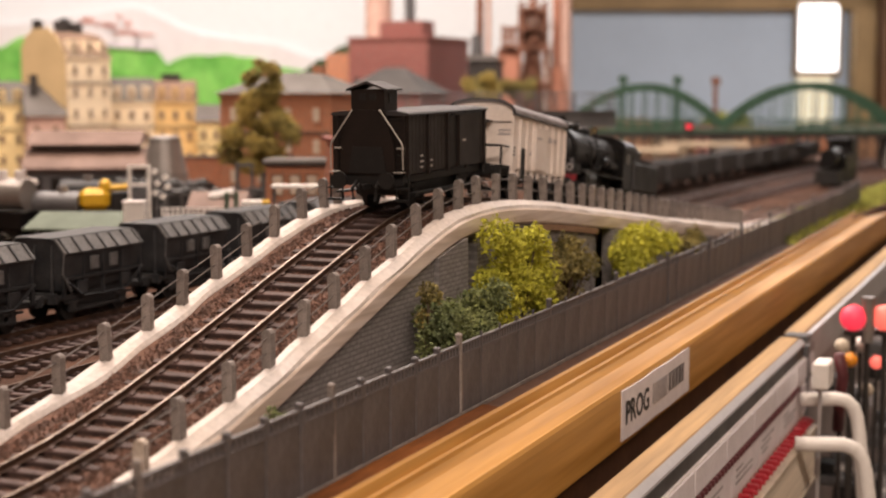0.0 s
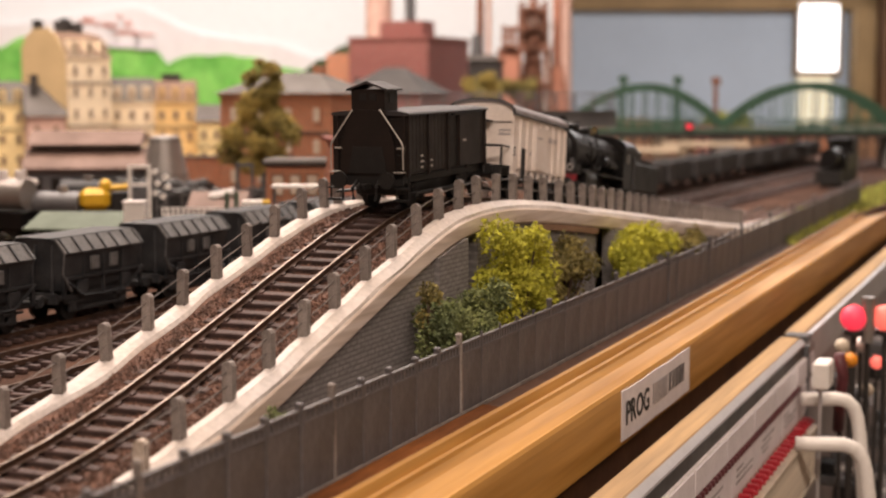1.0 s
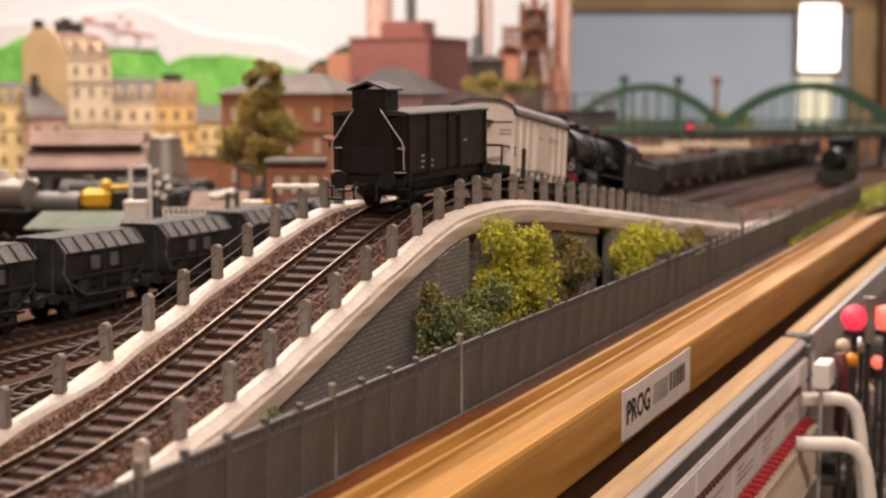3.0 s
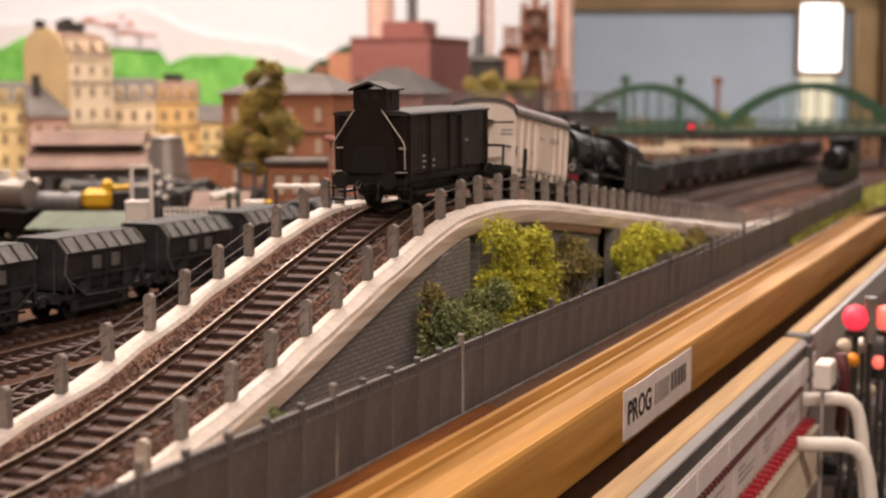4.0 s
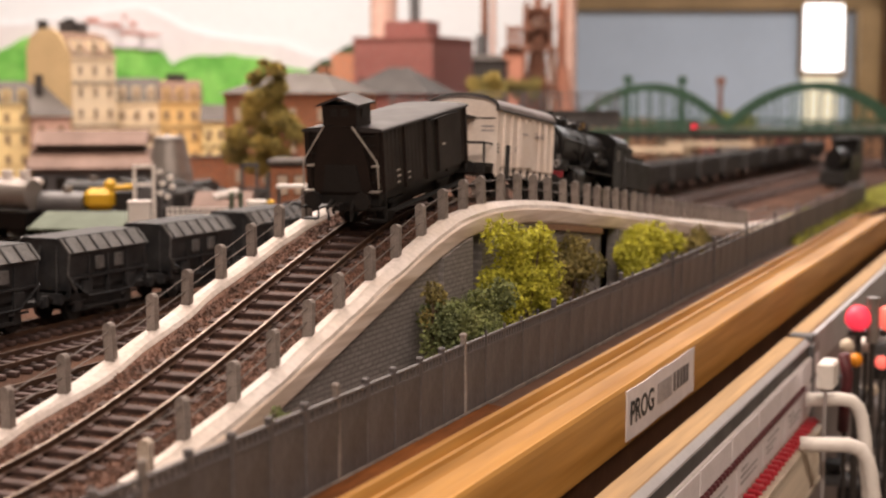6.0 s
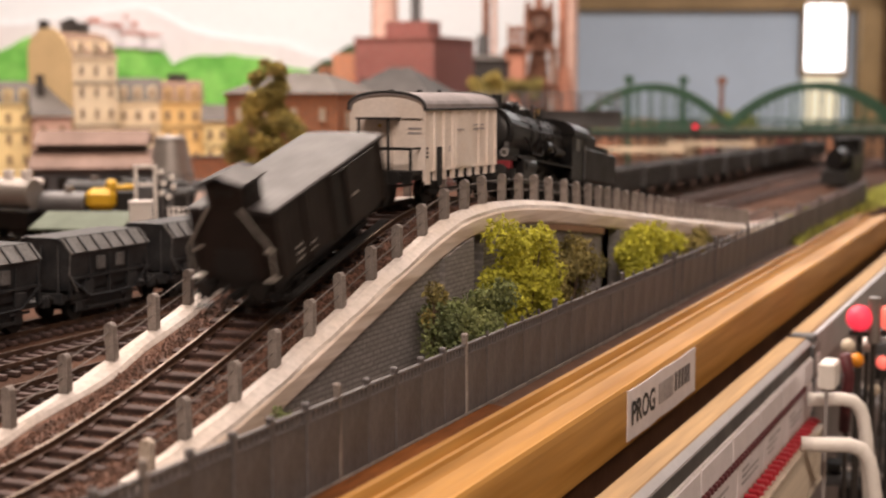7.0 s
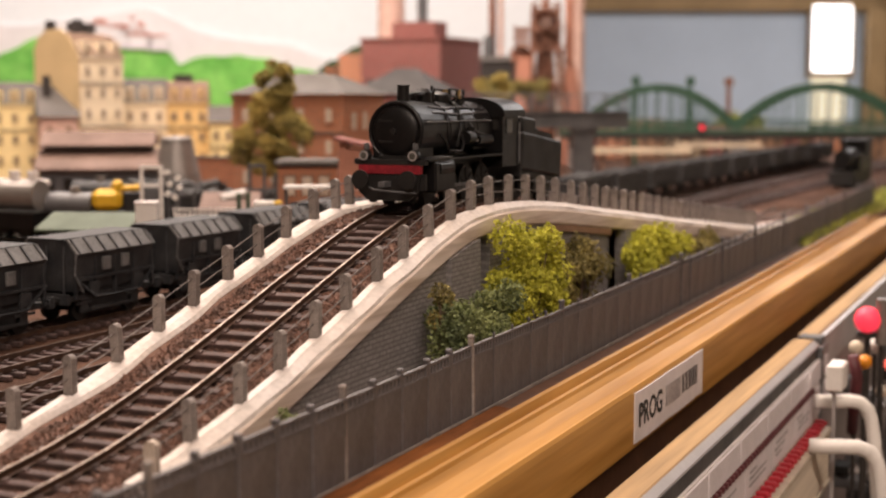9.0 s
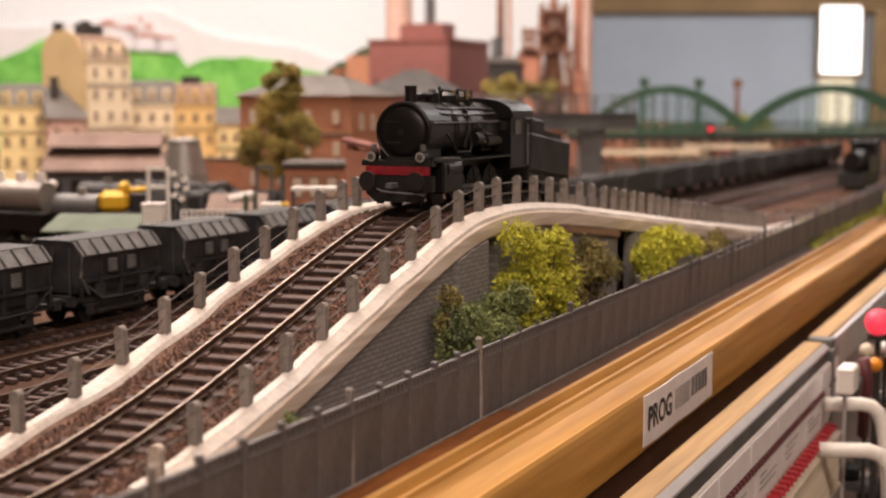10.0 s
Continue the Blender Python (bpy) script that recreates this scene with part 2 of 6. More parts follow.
def cube(bm, x0, x1, y0, y1, z0, z1, bevel=0.0, m=None):
    r = bmesh.ops.create_cube(bm, size=1.0)
    vs = r["verts"]
    bmesh.ops.transform(bm, matrix=Matrix.Translation(((x0 + x1) / 2, (y0 + y1) / 2, (z0 + z1) / 2)) @ Matrix.Diagonal((abs(x1 - x0), abs(y1 - y0), abs(z1 - z0), 1)), verts=vs)
    if bevel:
        es = list({e for v in vs for e in v.link_edges})
        out = bmesh.ops.bevel(bm, geom=es, offset=bevel, segments=1, affect="EDGES")
        vs = out["verts"]
    if m is not None:
        bmesh.ops.transform(bm, matrix=m, verts=list({v for v in vs}))
    return vs


def bx(x0, x1, y0, y1, z0, z1, bevel=0.0, m=None):
    bm = bmesh.new()
    cube(bm, x0, x1, y0, y1, z0, z1, bevel, m)
    return bm


def rod(bm, a, b, r, n=8, r2=None):
    a, b = Vector(a), Vector(b)
    d = b - a
    q = d.to_track_quat("Z", "Y").to_matrix().to_4x4()
    out = bmesh.ops.create_cone(bm, cap_ends=True, segments=n, radius1=r, radius2=r if r2 is None else r2, depth=d.length)
    bmesh.ops.transform(bm, matrix=Matrix.Translation((a + b) / 2) @ q, verts=out["verts"])


def prism(bm, pts, lo, hi, axis="y"):
    """A closed outline (a, z) run along y, or (y, z) run along x, or (x, y) run along z."""
    def put(p, v):
        return {"y": (p[0], v, p[1]), "x": (v, p[0], p[1]), "z": (p[0], p[1], v)}[axis]
    a = [bm.verts.new(put(p, lo)) for p in pts]
    b = [bm.verts.new(put(p, hi)) for p in pts]
    fs = [bm.faces.new(a), bm.faces.new(b[::-1])]
    for i in range(len(pts)):
        j = (i + 1) % len(pts)
        fs.append(bm.faces.new((a[j], a[i], b[i], b[j])))
    bmesh.ops.recalc_face_normals(bm, faces=fs)


def tube(bm, pts, r, n=8):
    """A round bar along a line of points."""
    pts = [Vector(p) for p in pts]
    rings = []
    for i, p in enumerate(pts):
        d = (pts[min(i + 1, len(pts) - 1)] - pts[max(i - 1, 0)]).normalized()
        q = d.to_track_quat("Z", "Y").to_matrix()
        rings.append([bm.verts.new(p + q @ Vector((r * math.cos(2 * math.pi * k / n), r * math.sin(2 * math.pi * k / n), 0))) for k in range(n)])
    fs = []
    for a, b in zip(rings, rings[1:]):
        for k in range(n):
            fs.append(bm.faces.new((a[k], a[(k + 1) % n], b[(k + 1) % n], b[k])))
    fs += [bm.faces.new(rings[0][::-1]), bm.faces.new(rings[-1])]
    bmesh.ops.recalc_face_normals(bm, faces=fs)


# ---------------------------------------------------------------- the hump's profile: height of the rail top along y
PY = np.array([-2.0, 0.0, 0.20, 0.24, 0.27, 0.30, 0.33, 0.36, 0.39, 0.42, 0.45, 0.475, 0.495, 0.515, 0.535, 0.56, 0.60, 0.65, 0.70, 0.81, 1.02, 1.20, 1.40, 3.0])
PZ = np.array([0.0045, 0.0045, 0.0050, 0.0060, 0.0078, 0.0113, 0.0173, 0.0252, 0.0338, 0.0427, 0.0512, 0.0577, 0.0616, 0.0627, 0.0628, 0.0619, 0.0585, 0.0528, 0.0473, 0.0347, 0.0127, 0.0050, 0.0045, 0.0045])
_FY = np.arange(-2.0, 3.0, 0.005)
_FZ = np.interp(_FY, PY, PZ)
for _ in range(3):
    _FZ = np.convolve(np.pad(_FZ, 1, mode="edge"), np.ones(3) / 3, mode="valid")


def rail_z(y):
    return float(np.interp(y, _FY, _FZ))


def slope(y):
    return (rail_z(y + 0.004) - rail_z(y - 0.004)) / 0.008


TRACK_X = -0.242


def sweep(bm, section, ys, dx=None):
    """An outline of (x, height over the rail top) run along the hump; dx(i, y, x, h) may nudge it."""
    rings = []
    for y in ys:
        z = rail_z(y)
        rings.append([bm.verts.new((x + (dx(y, x, h) if dx else 0.0), y, z + h)) for x, h in section])
    k = len(section)
    fs = [bm.faces.new(rings[0]), bm.faces.new(rings[-1][::-1])]
    for a, b in zip(rings, rings[1:]):
        for i in range(k):
            j = (i + 1) % k
            fs.append(bm.faces.new((a[i], a[j], b[j], b[i])))
    bmesh.ops.recalc_face_normals(bm, faces=fs)


SITE = pose(0, 0, 0, 0, 0, YAW)


def site(s, d, z=0.0, turn=0.0):
    """A pose in the room's own plan: s across, d deep."""
    return SITE @ pose(s, d, z, 0, 0, turn)


# ---------------------------------------------------------------- room and board
def room():
    def slab(name, bm, mat, label, cat):
        ob = part(name, bm, mat)
        ob.matrix_basis = SITE
        return tagged(ob, label, cat, kind="structure")
    slab("floor", bx(-3.2, 3.2, -2.6, 5.4, -1.0, -0.95), M["carpet"], "brown floor of the hobby room", "floor")
    slab("ceiling", bx(-3.2, 3.2, -2.6, 5.4, 1.3, 1.35), M["ceil"], "plain white painted ceiling", "ceiling")
    slab("wall_north", bx(-3.2, 3.2, 5.3, 5.4, -0.95, 1.3), M["greywall"], "plain grey-blue wall behind the layout", "wall")
    slab("wall_south", bx(-3.2, 3.2, -2.6, -2.5, -0.95, 1.3), M["roomwall"], "plain cream room wall", "wall")
    slab("wall_west", bx(-3.2, -3.1, -2.5, 5.3, -0.95, 1.3), M["roomwall"], "plain cream room wall", "wall")
    slab("wall_east", bx(3.1, 3.2, -2.5, 5.3, -0.95, 1.3), M["roomwall"], "plain cream room wall", "wall")
    # painted backdrop behind the town
    bm = bx(-1.5, 0.235, 2.80, 2.83, -0.1, 0.75)
    slab("backdrop", bm, M["backdrop"], "white painted sky board behind the town", "backdrop")

    def ridge(name, s0, s1, base, fn, y, mat, label):
        b = bmesh.new()
        n = 70
        pts = [(s0, base)] + [(s0 + (s1 - s0) * i / n, fn(s0 + (s1 - s0) * i / n)) for i in range(n + 1)] + [(s1, base)]
        prism(b, pts, y, y + 0.003, "y")
        slab(name, b, mat, label, "backdrop")

    def wav(s, a, f, seed):
        return a * noise.noise((s * f, seed, 0.3))
    def line(s, pts):
        return float(np.interp(s, [p[0] for p in pts], [p[1] for p in pts]))
    peaks = ((-1.3, 0.20), (-0.75, 0.255), (-0.60, 0.270), (-0.516, 0.238), (-0.43, 0.214), (-0.38, 0.206), (-0.33, 0.213), (-0.27, 0.19), (-0.18, 0.15), (0.22, 0.12))
    ridge("mountain_backdrop", -1.3, 0.22, 0.02, lambda s: line(s, peaks) + wav(s, 0.012, 9, 3.1), 2.792, M["mountain"], "faint pale mountains painted on the sky board")
    tops = ((-1.2, 0.12), (-0.95, 0.17), (-0.866, 0.196), (-0.822, 0.220), (-0.75, 0.225), (-0.70, 0.215), (-0.651, 0.200), (-0.60, 0.203), (-0.57, 0.196), (-0.553, 0.188),
            (-0.549, 0.166), (-0.535, 0.168), (-0.515, 0.180), (-0.49, 0.184), (-0.40, 0.183), (-0.36, 0.178), (-0.33, 0.165), (-0.25, 0.15), (-0.15, 0.11))
    ridge("hill_backdrop", -1.2, -0.15, 0.0, lambda s: line(s, tops) + wav(s, 0.004, 60, 7.7), 2.784, M["hill"], "bright green wooded hills painted on the board")
    castle = thing("castle_backdrop", "small white castle with red roofs painted on the board", "backdrop", kind="structure", m=SITE)
    for s0, w, z0, h, rh in ((-0.655, 0.040, 0.200, 0.040, 0.006), (-0.615, 0.050, 0.198, 0.026, 0.008), (-0.580, 0.040, 0.195, 0.026, 0.005), (-0.645, 0.022, 0.225, 0.012, 0.010), (-0.612, 0.014, 0.224, 0.016, 0.011), (-0.628, 0.008, 0.224, 0.030, 0.008), (-0.690, 0.030, 0.215, 0.030, 0.012)):
        part("painted_wall", bx(s0 - w / 2, s0 + w / 2, 2.776, 2.779, z0, z0 + h), M["mountain"], castle)
        b = bmesh.new()
        prism(b, [(s0 - w * 0.6, z0 + h), (s0 - w * 0.2, z0 + h + rh), (s0 + w * 0.3, z0 + h + rh * 0.8), (s0 + w * 0.6, z0 + h)], 2.774, 2.778, "y")
        part("painted_roof", b, M["paintred"], castle)
    ridge("forest_backdrop", -0.285, -0.06, 0.0, lambda s: 0.145 + 0.058 * min(1, max(0, (s + 0.285) / 0.085)) + wav(s, 0.010, 60, 2.2), 2.776, M["darkgreen"], "dark green wood painted on the board")
    # tan beam and posts over the grey wall, and the bright window
    slab("ceiling_beam", bx(0.42, 3.0, 5.262, 5.298, 0.420, 0.66), M["roombeam"], "tan wooden beam over the far wall", "beam")
    slab("wall_post", bx(1.499, 1.575, 5.19, 5.261, -0.9, 0.419), M["roombeam"], "tan wooden post beside the window", "post")
    slab("door_post", bx(1.579, 1.95, 5.10, 5.199, -0.9, 0.66), M["darkbeam"], "dark brown wooden post", "post")
    w = thing("window_1", "bright narrow window in the far wall", "window", kind="structure", m=SITE)
    part("pane", bx(1.312, 1.4560, 5.262, 5.27, 0.198, 0.4400), M["daylight"], w, "bright daylit pane")
    f = bmesh.new()
    cube(f, 1.300, 1.312, 5.255, 5.298, 0.178, 0.456)
    cube(f, 1.4560, 1.4680, 5.255, 5.298, 0.178, 0.456)
    cube(f, 1.312, 1.4560, 5.255, 5.298, 0.176, 0.198)
    part("window_frame", f, M["roombeam"], w, "tan wooden window frame")
    # the blind itself glows in place of daylight behind it
    part("blind", bx(1.312, 1.437, 5.262, 5.27, -0.06, 0.175), M["blind"], w, "cream blind in the lower pane, its daylight put in as glow")
    part("window_sill", bx(1.300, 1.450, 5.23, 5.298, -0.075, -0.061), M["roombeam"], w)
    # the layout's board
    bm = bmesh.new()
    prism(bm, [(-2.6, -1.2), (-0.1705, -1.2), (-0.1705, 1.2), (-0.09, 2.2), (0.2, 2.9), (-0.4, 3.6), (-2.6, 2.9)], -0.03, 0.0, "z")
    # dark strip that paints the shade between fence and moulding
    tagged(part("gap_shade_strip", bx(-0.1762, -0.1702, -1.0, 2.3, 0.0002, 0.0009), M["board"]), "dark brown strip painting the shade between fence and moulding", "board edge", kind="structure")
    g = part("ground", bm, M["earth"])
    tagged(g, "brown scattered earth of the model railway board", "ground", kind="structure")


def table_legs():
    for x, y in ((-0.25, -1.05), (-0.25, 0.5), (-0.25, 1.9), (-2.45, -1.05), (-2.45, 0.8), (-2.45, 2.6), (-1.3, -1.05), (-1.3, 2.8)):
        t = thing("table_leg", "plain square pine leg under the layout board", "table leg", "legs of the layout board", m=pose(x, y, -0.95))
        part("post", bx(-0.03, 0.03, -0.03, 0.03, 0.0, 0.92, 0.002), M["wood"], t)
        part("foot", bx(-0.035, 0.035, -0.035, 0.035, 0.0, 0.015), M["darkmetal"], t)


def rim():
    """The golden moulding along the board, the label on it, and the ledges in front."""
    r = thing("wooden_edge", "golden varnished pine moulding along the board's edge", "edge moulding", kind="structure")
    b = bmesh.new()
    prof = [(-0.1700, -0.0300), (-0.1700, 0.0004), (-0.1694, 0.0016), (-0.1682, 0.0022), (-0.1668, 0.0018), (-0.1662, 0.0006), (-0.1655, -0.0010), (-0.1645, -0.0014), (-0.1638, -0.0004), (-0.1632, 0.0001), (-0.1625, -0.0001),
            (-0.1619, -0.0014), (-0.1600, -0.0034), (-0.1560, -0.0048), (-0.1528, -0.0054), (-0.1520, -0.0050), (-0.1512, -0.0043), (-0.1504, -0.0044), (-0.1497, -0.0056), (-0.1494, -0.0080), (-0.1494, -0.0272), (-0.1500, -0.0280), (-0.1530, -0.0285), (-0.1530, -0.0300)]
    prism(b, prof, -1.0, 2.6, "y")
    part("moulding", b, M["wood"], r)
    # shade-dark brown fills the gap under the moulding too
    part("lower_board", bx(-0.168, -0.1535, -1.0, 2.6, -0.060, -0.0302), M["board"], r)
    # strip for the gap's reddish highlights, stopped where the gap turns dark
    b = bmesh.new()
    prism(b, [(-0.1760, 0.0010), (-0.1758, 0.0017), (-0.1740, 0.0016), (-0.1702, 0.0012), (-0.1702, 0.0010)], -0.4, 0.434, "y")
    part("inner_batten", b, M["redgapwood"], r, "red-brown batten with the gap's reddish highlights in its colour")
    l = thing("wooden_ledge", "narrow pine ledge with a metal strip below the moulding", "ledge", kind="structure")
    part("ledge", bx(-0.1380, -0.1272, -0.2, 0.772, -0.045, -0.0258, 0.0006), M["ledgewood"], l)
    b = bmesh.new()
    prism(b, [(-0.1269, -0.0260), (-0.1242, -0.0281), (-0.1239, -0.0288), (-0.1269, -0.0288)], -0.2, 0.772, "y")
    part("metal_strip", b, M["metal"], l, "bright brushed metal strip")
    part("strip_lip", bx(-0.1268, -0.1237, -0.2, 0.772, -0.0345, -0.0290), M["darkmetal"], l)
    part("bracket", bx(-0.136, -0.1230, 0.7735, 0.784, -0.0290, -0.0245, 0.0006), M["greysteel"], l)
    l2 = thing("wooden_ledge", "narrow pine ledge with a metal strip below the moulding", "ledge", kind="structure")
    part("ledge", bx(-0.1380, -0.1272, 0.786, 2.4, -0.045, -0.0250, 0.0006), M["ledgewood"], l2)
    part("metal_strip", bx(-0.1270, -0.1240, 0.786, 2.4, -0.045, -0.0262), M["metal"], l2)
    # the label
    s = thing("label_strip", "white paper label with black capitals, partly smudged, on the moulding", "label", m=pose(-0.1496, 0.508, -0.0062))
    b = bmesh.new()
    n = 24
    front = [(0.0005 + 0.0005 * abs(math.sin(2.2 * math.pi * i / n)), 0.104 * i / n) for i in range(n + 1)]
    prism(b, front + [(p[0] - 0.0004, p[1]) for p in front[::-1]], -0.0195, 0.0, "z")
    part("paper", b, M["paper"], s)
    lettering("PROG", 0.0125, pose(0.00115, 0.0035, -0.0135, 90, 0, 90), M["ink"], s)
    b = bmesh.new()
    prism(b, [(0.0010, 0.043), (0.0012, 0.050), (0.0012, 0.062), (0.0010, 0.066), (0.0009, 0.066), (0.0009, 0.043)], -0.0135, -0.0050, "z")
    part("smudge", b, M["greyink"], s, "grey smudged patch")
    for y, w in ((0.0675, 0.0036), (0.0730, 0.0038), (0.0786, 0.0038), (0.0842, 0.0036), (0.0898, 0.0030)):
        part("bar", bx(0.0010, 0.0012, y, y + w, -0.0128, -0.0048), M["greyink2"], s)


def lettering(text, size, m, mat, parent):
    cu = bpy.data.curves.new("letters", "FONT")
    cu.body, cu.size, cu.extrude, cu.resolution_u, cu.offset = text, size, 0.00005, 3, 0.00028
    tmp = bpy.data.objects.new("letters", cu)
    me = bpy.data.meshes.new_from_object(tmp)
    bpy.data.objects.remove(tmp)
    me.materials.clear()
    me.materials.append(mat)
    ob = new("letters", me)
    ob.parent = parent
    ob.matrix_basis = m
    return ob


# ---------------------------------------------------------------- hump: embankment, kerbs, track, railings
YS = [y for y in np.arange(-0.30, 1.30, 0.012)]


def embankment():
    e = thing("hump_embankment", "hump of rust-brown ballast between white kerbs over a grey stone wall", "embankment", kind="structure")
    b = bmesh.new()
    sweep(b, [(-0.2700, -0.0035), (-0.2545, -0.0030), (-0.2520, -0.0041), (-0.2320, -0.0041), (-0.2295, -0.0030), (-0.2150, -0.0035), (-0.2150, -0.0075), (-0.2700, -0.0075)], YS)
    part("ballast_bed", b, M["ballast"], e)
    rnd = random.Random(4)

    def wob(y, x, h):
        return 0.0009 * noise.noise((y * 60, x * 40, 1.0)) if h > -0.004 else 0.0
    b = bmesh.new()
    sweep(b, [(-0.2158, -0.0008), (-0.2128, -0.0006), (-0.2120, -0.0012), (-0.2096, -0.0026), (-0.2092, -0.0042), (-0.2158, -0.0046)], [y for y in np.arange(0.284, 1.25, 0.006)], wob)
    part("kerb", b, M["plaster"], e, "white plaster kerb")
    b = bmesh.new()
    sweep(b, [(-0.2140, -0.0040), (-0.2089, -0.0040), (-0.2085, -0.0046), (-0.2086, -0.0098), (-0.2092, -0.0106), (-0.2140, -0.0106)], [y for y in np.arange(0.290, 1.25, 0.010)])
    part("fascia", b, M["fascia"], e, "cream fascia under the kerb")

    def wob2(y, x, h):
        return (0.0030 * noise.noise((y * 30, 4.0, 1.0)) + 0.0004 * noise.noise((y * 80, 2.0, 1.0))) if x > -0.2688 else 0.0007 * noise.noise((y * 50, 9.0, 1.0))
    b = bmesh.new()
    sweep(b, [(-0.2732, -0.0060), (-0.2732, -0.0012), (-0.2700, -0.0010), (-0.2676, -0.0018), (-0.2666, -0.0032), (-0.2670, -0.0060)], [y for y in np.arange(0.10, 1.25, 0.004)], wob2)
    part("kerb", b, M["plaster"], e, "white plaster kerb with a ragged inner edge")
    # walls under the kerbs, with an opening through
    def wall(name, x0, x1, y0, y1, drop=-0.0108, mat="stone", base=0.0):
        b = bmesh.new()
        ys = np.linspace(y0, y1, max(3, int((y1 - y0) / 0.01)))
        pts = [(y0, base)] + [(y, max(base + 0.0005, rail_z(y) + drop)) for y in ys] + [(y1, base)]
        prism(b, pts, x0, x1, "x")
        part(name, b, M[mat], e)
    wall("retaining_wall", -0.2140, -0.2100, 0.315, 0.470)
    wall("wall_pier", -0.2140, -0.2080, 0.4705, 0.4980)
    wall("retaining_wall", -0.2140, -0.2100, 0.512, 0.5745)
    wall("retaining_wall", -0.2140, -0.2100, 0.575, 0.666, -0.0140)
    wall("wall_pier", -0.2140, -0.2080, 0.690, 0.72)
    wall("retaining_wall", -0.2140, -0.2100, 0.7205, 1.0)
    wall("retaining_wall", -0.2730, -0.2690, 0.12, 1.0, -0.0065)
    wall("inner_wall", -0.2680, -0.2620, 0.4, 0.7, -0.0085)
    b = bmesh.new()
    sweep(b, [(-0.2140, -0.0108), (-0.2086, -0.0108), (-0.2086, -0.0136), (-0.2140, -0.0136)], [y for y in np.linspace(0.575, 0.666, 9)])
    part("timber_beam", b, M["timber"], e, "brown timber beam under the fascia")
    # loose stones on the near slope
    verts, faces = [], []
    base = [(1, 0, 0), (-1, 0, 0), (0, 1, 0), (0, -1, 0), (0, 0, 1), (0, 0, -0.6)]
    tri = [(0, 2, 4), (2, 1, 4), (1, 3, 4), (3, 0, 4), (2, 0, 5), (1, 2, 5), (3, 1, 5), (0, 3, 5)]
    for i in range(24000):
        y = 0.20 + 0.42 * rnd.random() ** 1.15
        x = rnd.uniform(-0.2643, -0.2157)
        over = abs(x - TRACK_X)
        if abs(over - 0.00825) < 0.0014:
            continue
        r = rnd.uniform(0.00028, 0.00066)
        z = rail_z(y) - 0.0031 + r * 0.3 + (rnd.random() ** 3) * 0.0007
        if over < 0.0110:
            z -= 0.0012
        a, k = rnd.uniform(0, 6.28), len(verts)
        ca, sa = math.cos(a), math.sin(a)
        for p in base:
            px, py, pz = (c * r * rnd.uniform(0.6, 1.25) for c in p)
            verts.append((x + px * ca - py * sa, y + px * sa + py * ca, z + pz))
        faces += [tuple(k + t for t in f) for f in tri]
    me = bpy.data.meshes.new("ballast_stones")
    me.from_pydata(verts, [], faces)
    me.materials.append(M["ballast"])
    ob = new("ballast_stones", me)
    tagged(ob, "loose rust-brown ballast stones between the kerbs", "ballast", kind="stuff")


def sleeper_mesh():
    b = bmesh.new()
    cube(b, -0.0150, 0.0150, -0.00145, 0.00145, -0.0020, 0.0, 0.0003)
    for s in (-1, 1):
        for o in (-0.0017, 0.0017):
            cube(b, s * 0.00825 + o - 0.0006, s * 0.00825 + o + 0.0006, -0.0010, 0.0010, 0.0, 0.0006)
    me = bpy.data.meshes.new("sleeper")
    b.to_mesh(me)
    b.free()
    me.materials.append(M["sleeper"])
    return me


def hump_track():
    t = thing("hump_track", "brown-sleepered model track with worn bright rails over the hump", "track")
    for s in (-1, 1):
        x = TRACK_X + s * 0.00865
        b = bmesh.new()
        sweep(b, [(x - 0.0010, -0.0022), (x - 0.0003, -0.0018), (x - 0.0003, -0.0007), (x - 0.00045, -0.0006), (x - 0.00045, -0.0001), (x + 0.00045, -0.0001), (x + 0.00045, -0.0006), (x + 0.0003, -0.0007), (x + 0.0003, -0.0018), (x + 0.0010, -0.0022)], YS)
        rail = part("rail", b, M["rail_side"], t)
        b = bmesh.new()
        sweep(b, [(x - 0.00042, -0.00009), (x - 0.00034, 0.00002), (x + 0.00034, 0.00002), (x + 0.00042, -0.00009)], YS)
        part("railhead", b, M["rail_top"], rail, "polished running surface")
    me = sleeper_mesh()
    rnd = random.Random(2)
    y = 0.05
    while y < 1.08:
        share("sleeper", me, t, pose(TRACK_X + rnd.uniform(-0.0002, 0.0002), y, rail_z(y) - 0.0022, math.degrees(math.atan(slope(y))), 0, rnd.uniform(-1.2, 1.2)))
        y += 0.0074


def post_mesh(mat):
    b = bmesh.new()
    h, w, d = 0.0122, 0.0016, 0.0013
    pts = [(-w, 0), (-w, h - 0.0012), (-w * 0.6, h - 0.0003), (0, h), (w * 0.6, h - 0.0003), (w, h - 0.0012), (w, 0)]
    prism(b, pts, -d, d, "y")
    for z in (h * 0.42, h * 0.78):
        cube(b, -0.0004, 0.0004, -d - 0.0002, d + 0.0002, z - 0.0004, z + 0.0004)
    me = bpy.data.meshes.new("post")
    b.to_mesh(me)
    b.free()
    me.materials.append(mat)
    return me


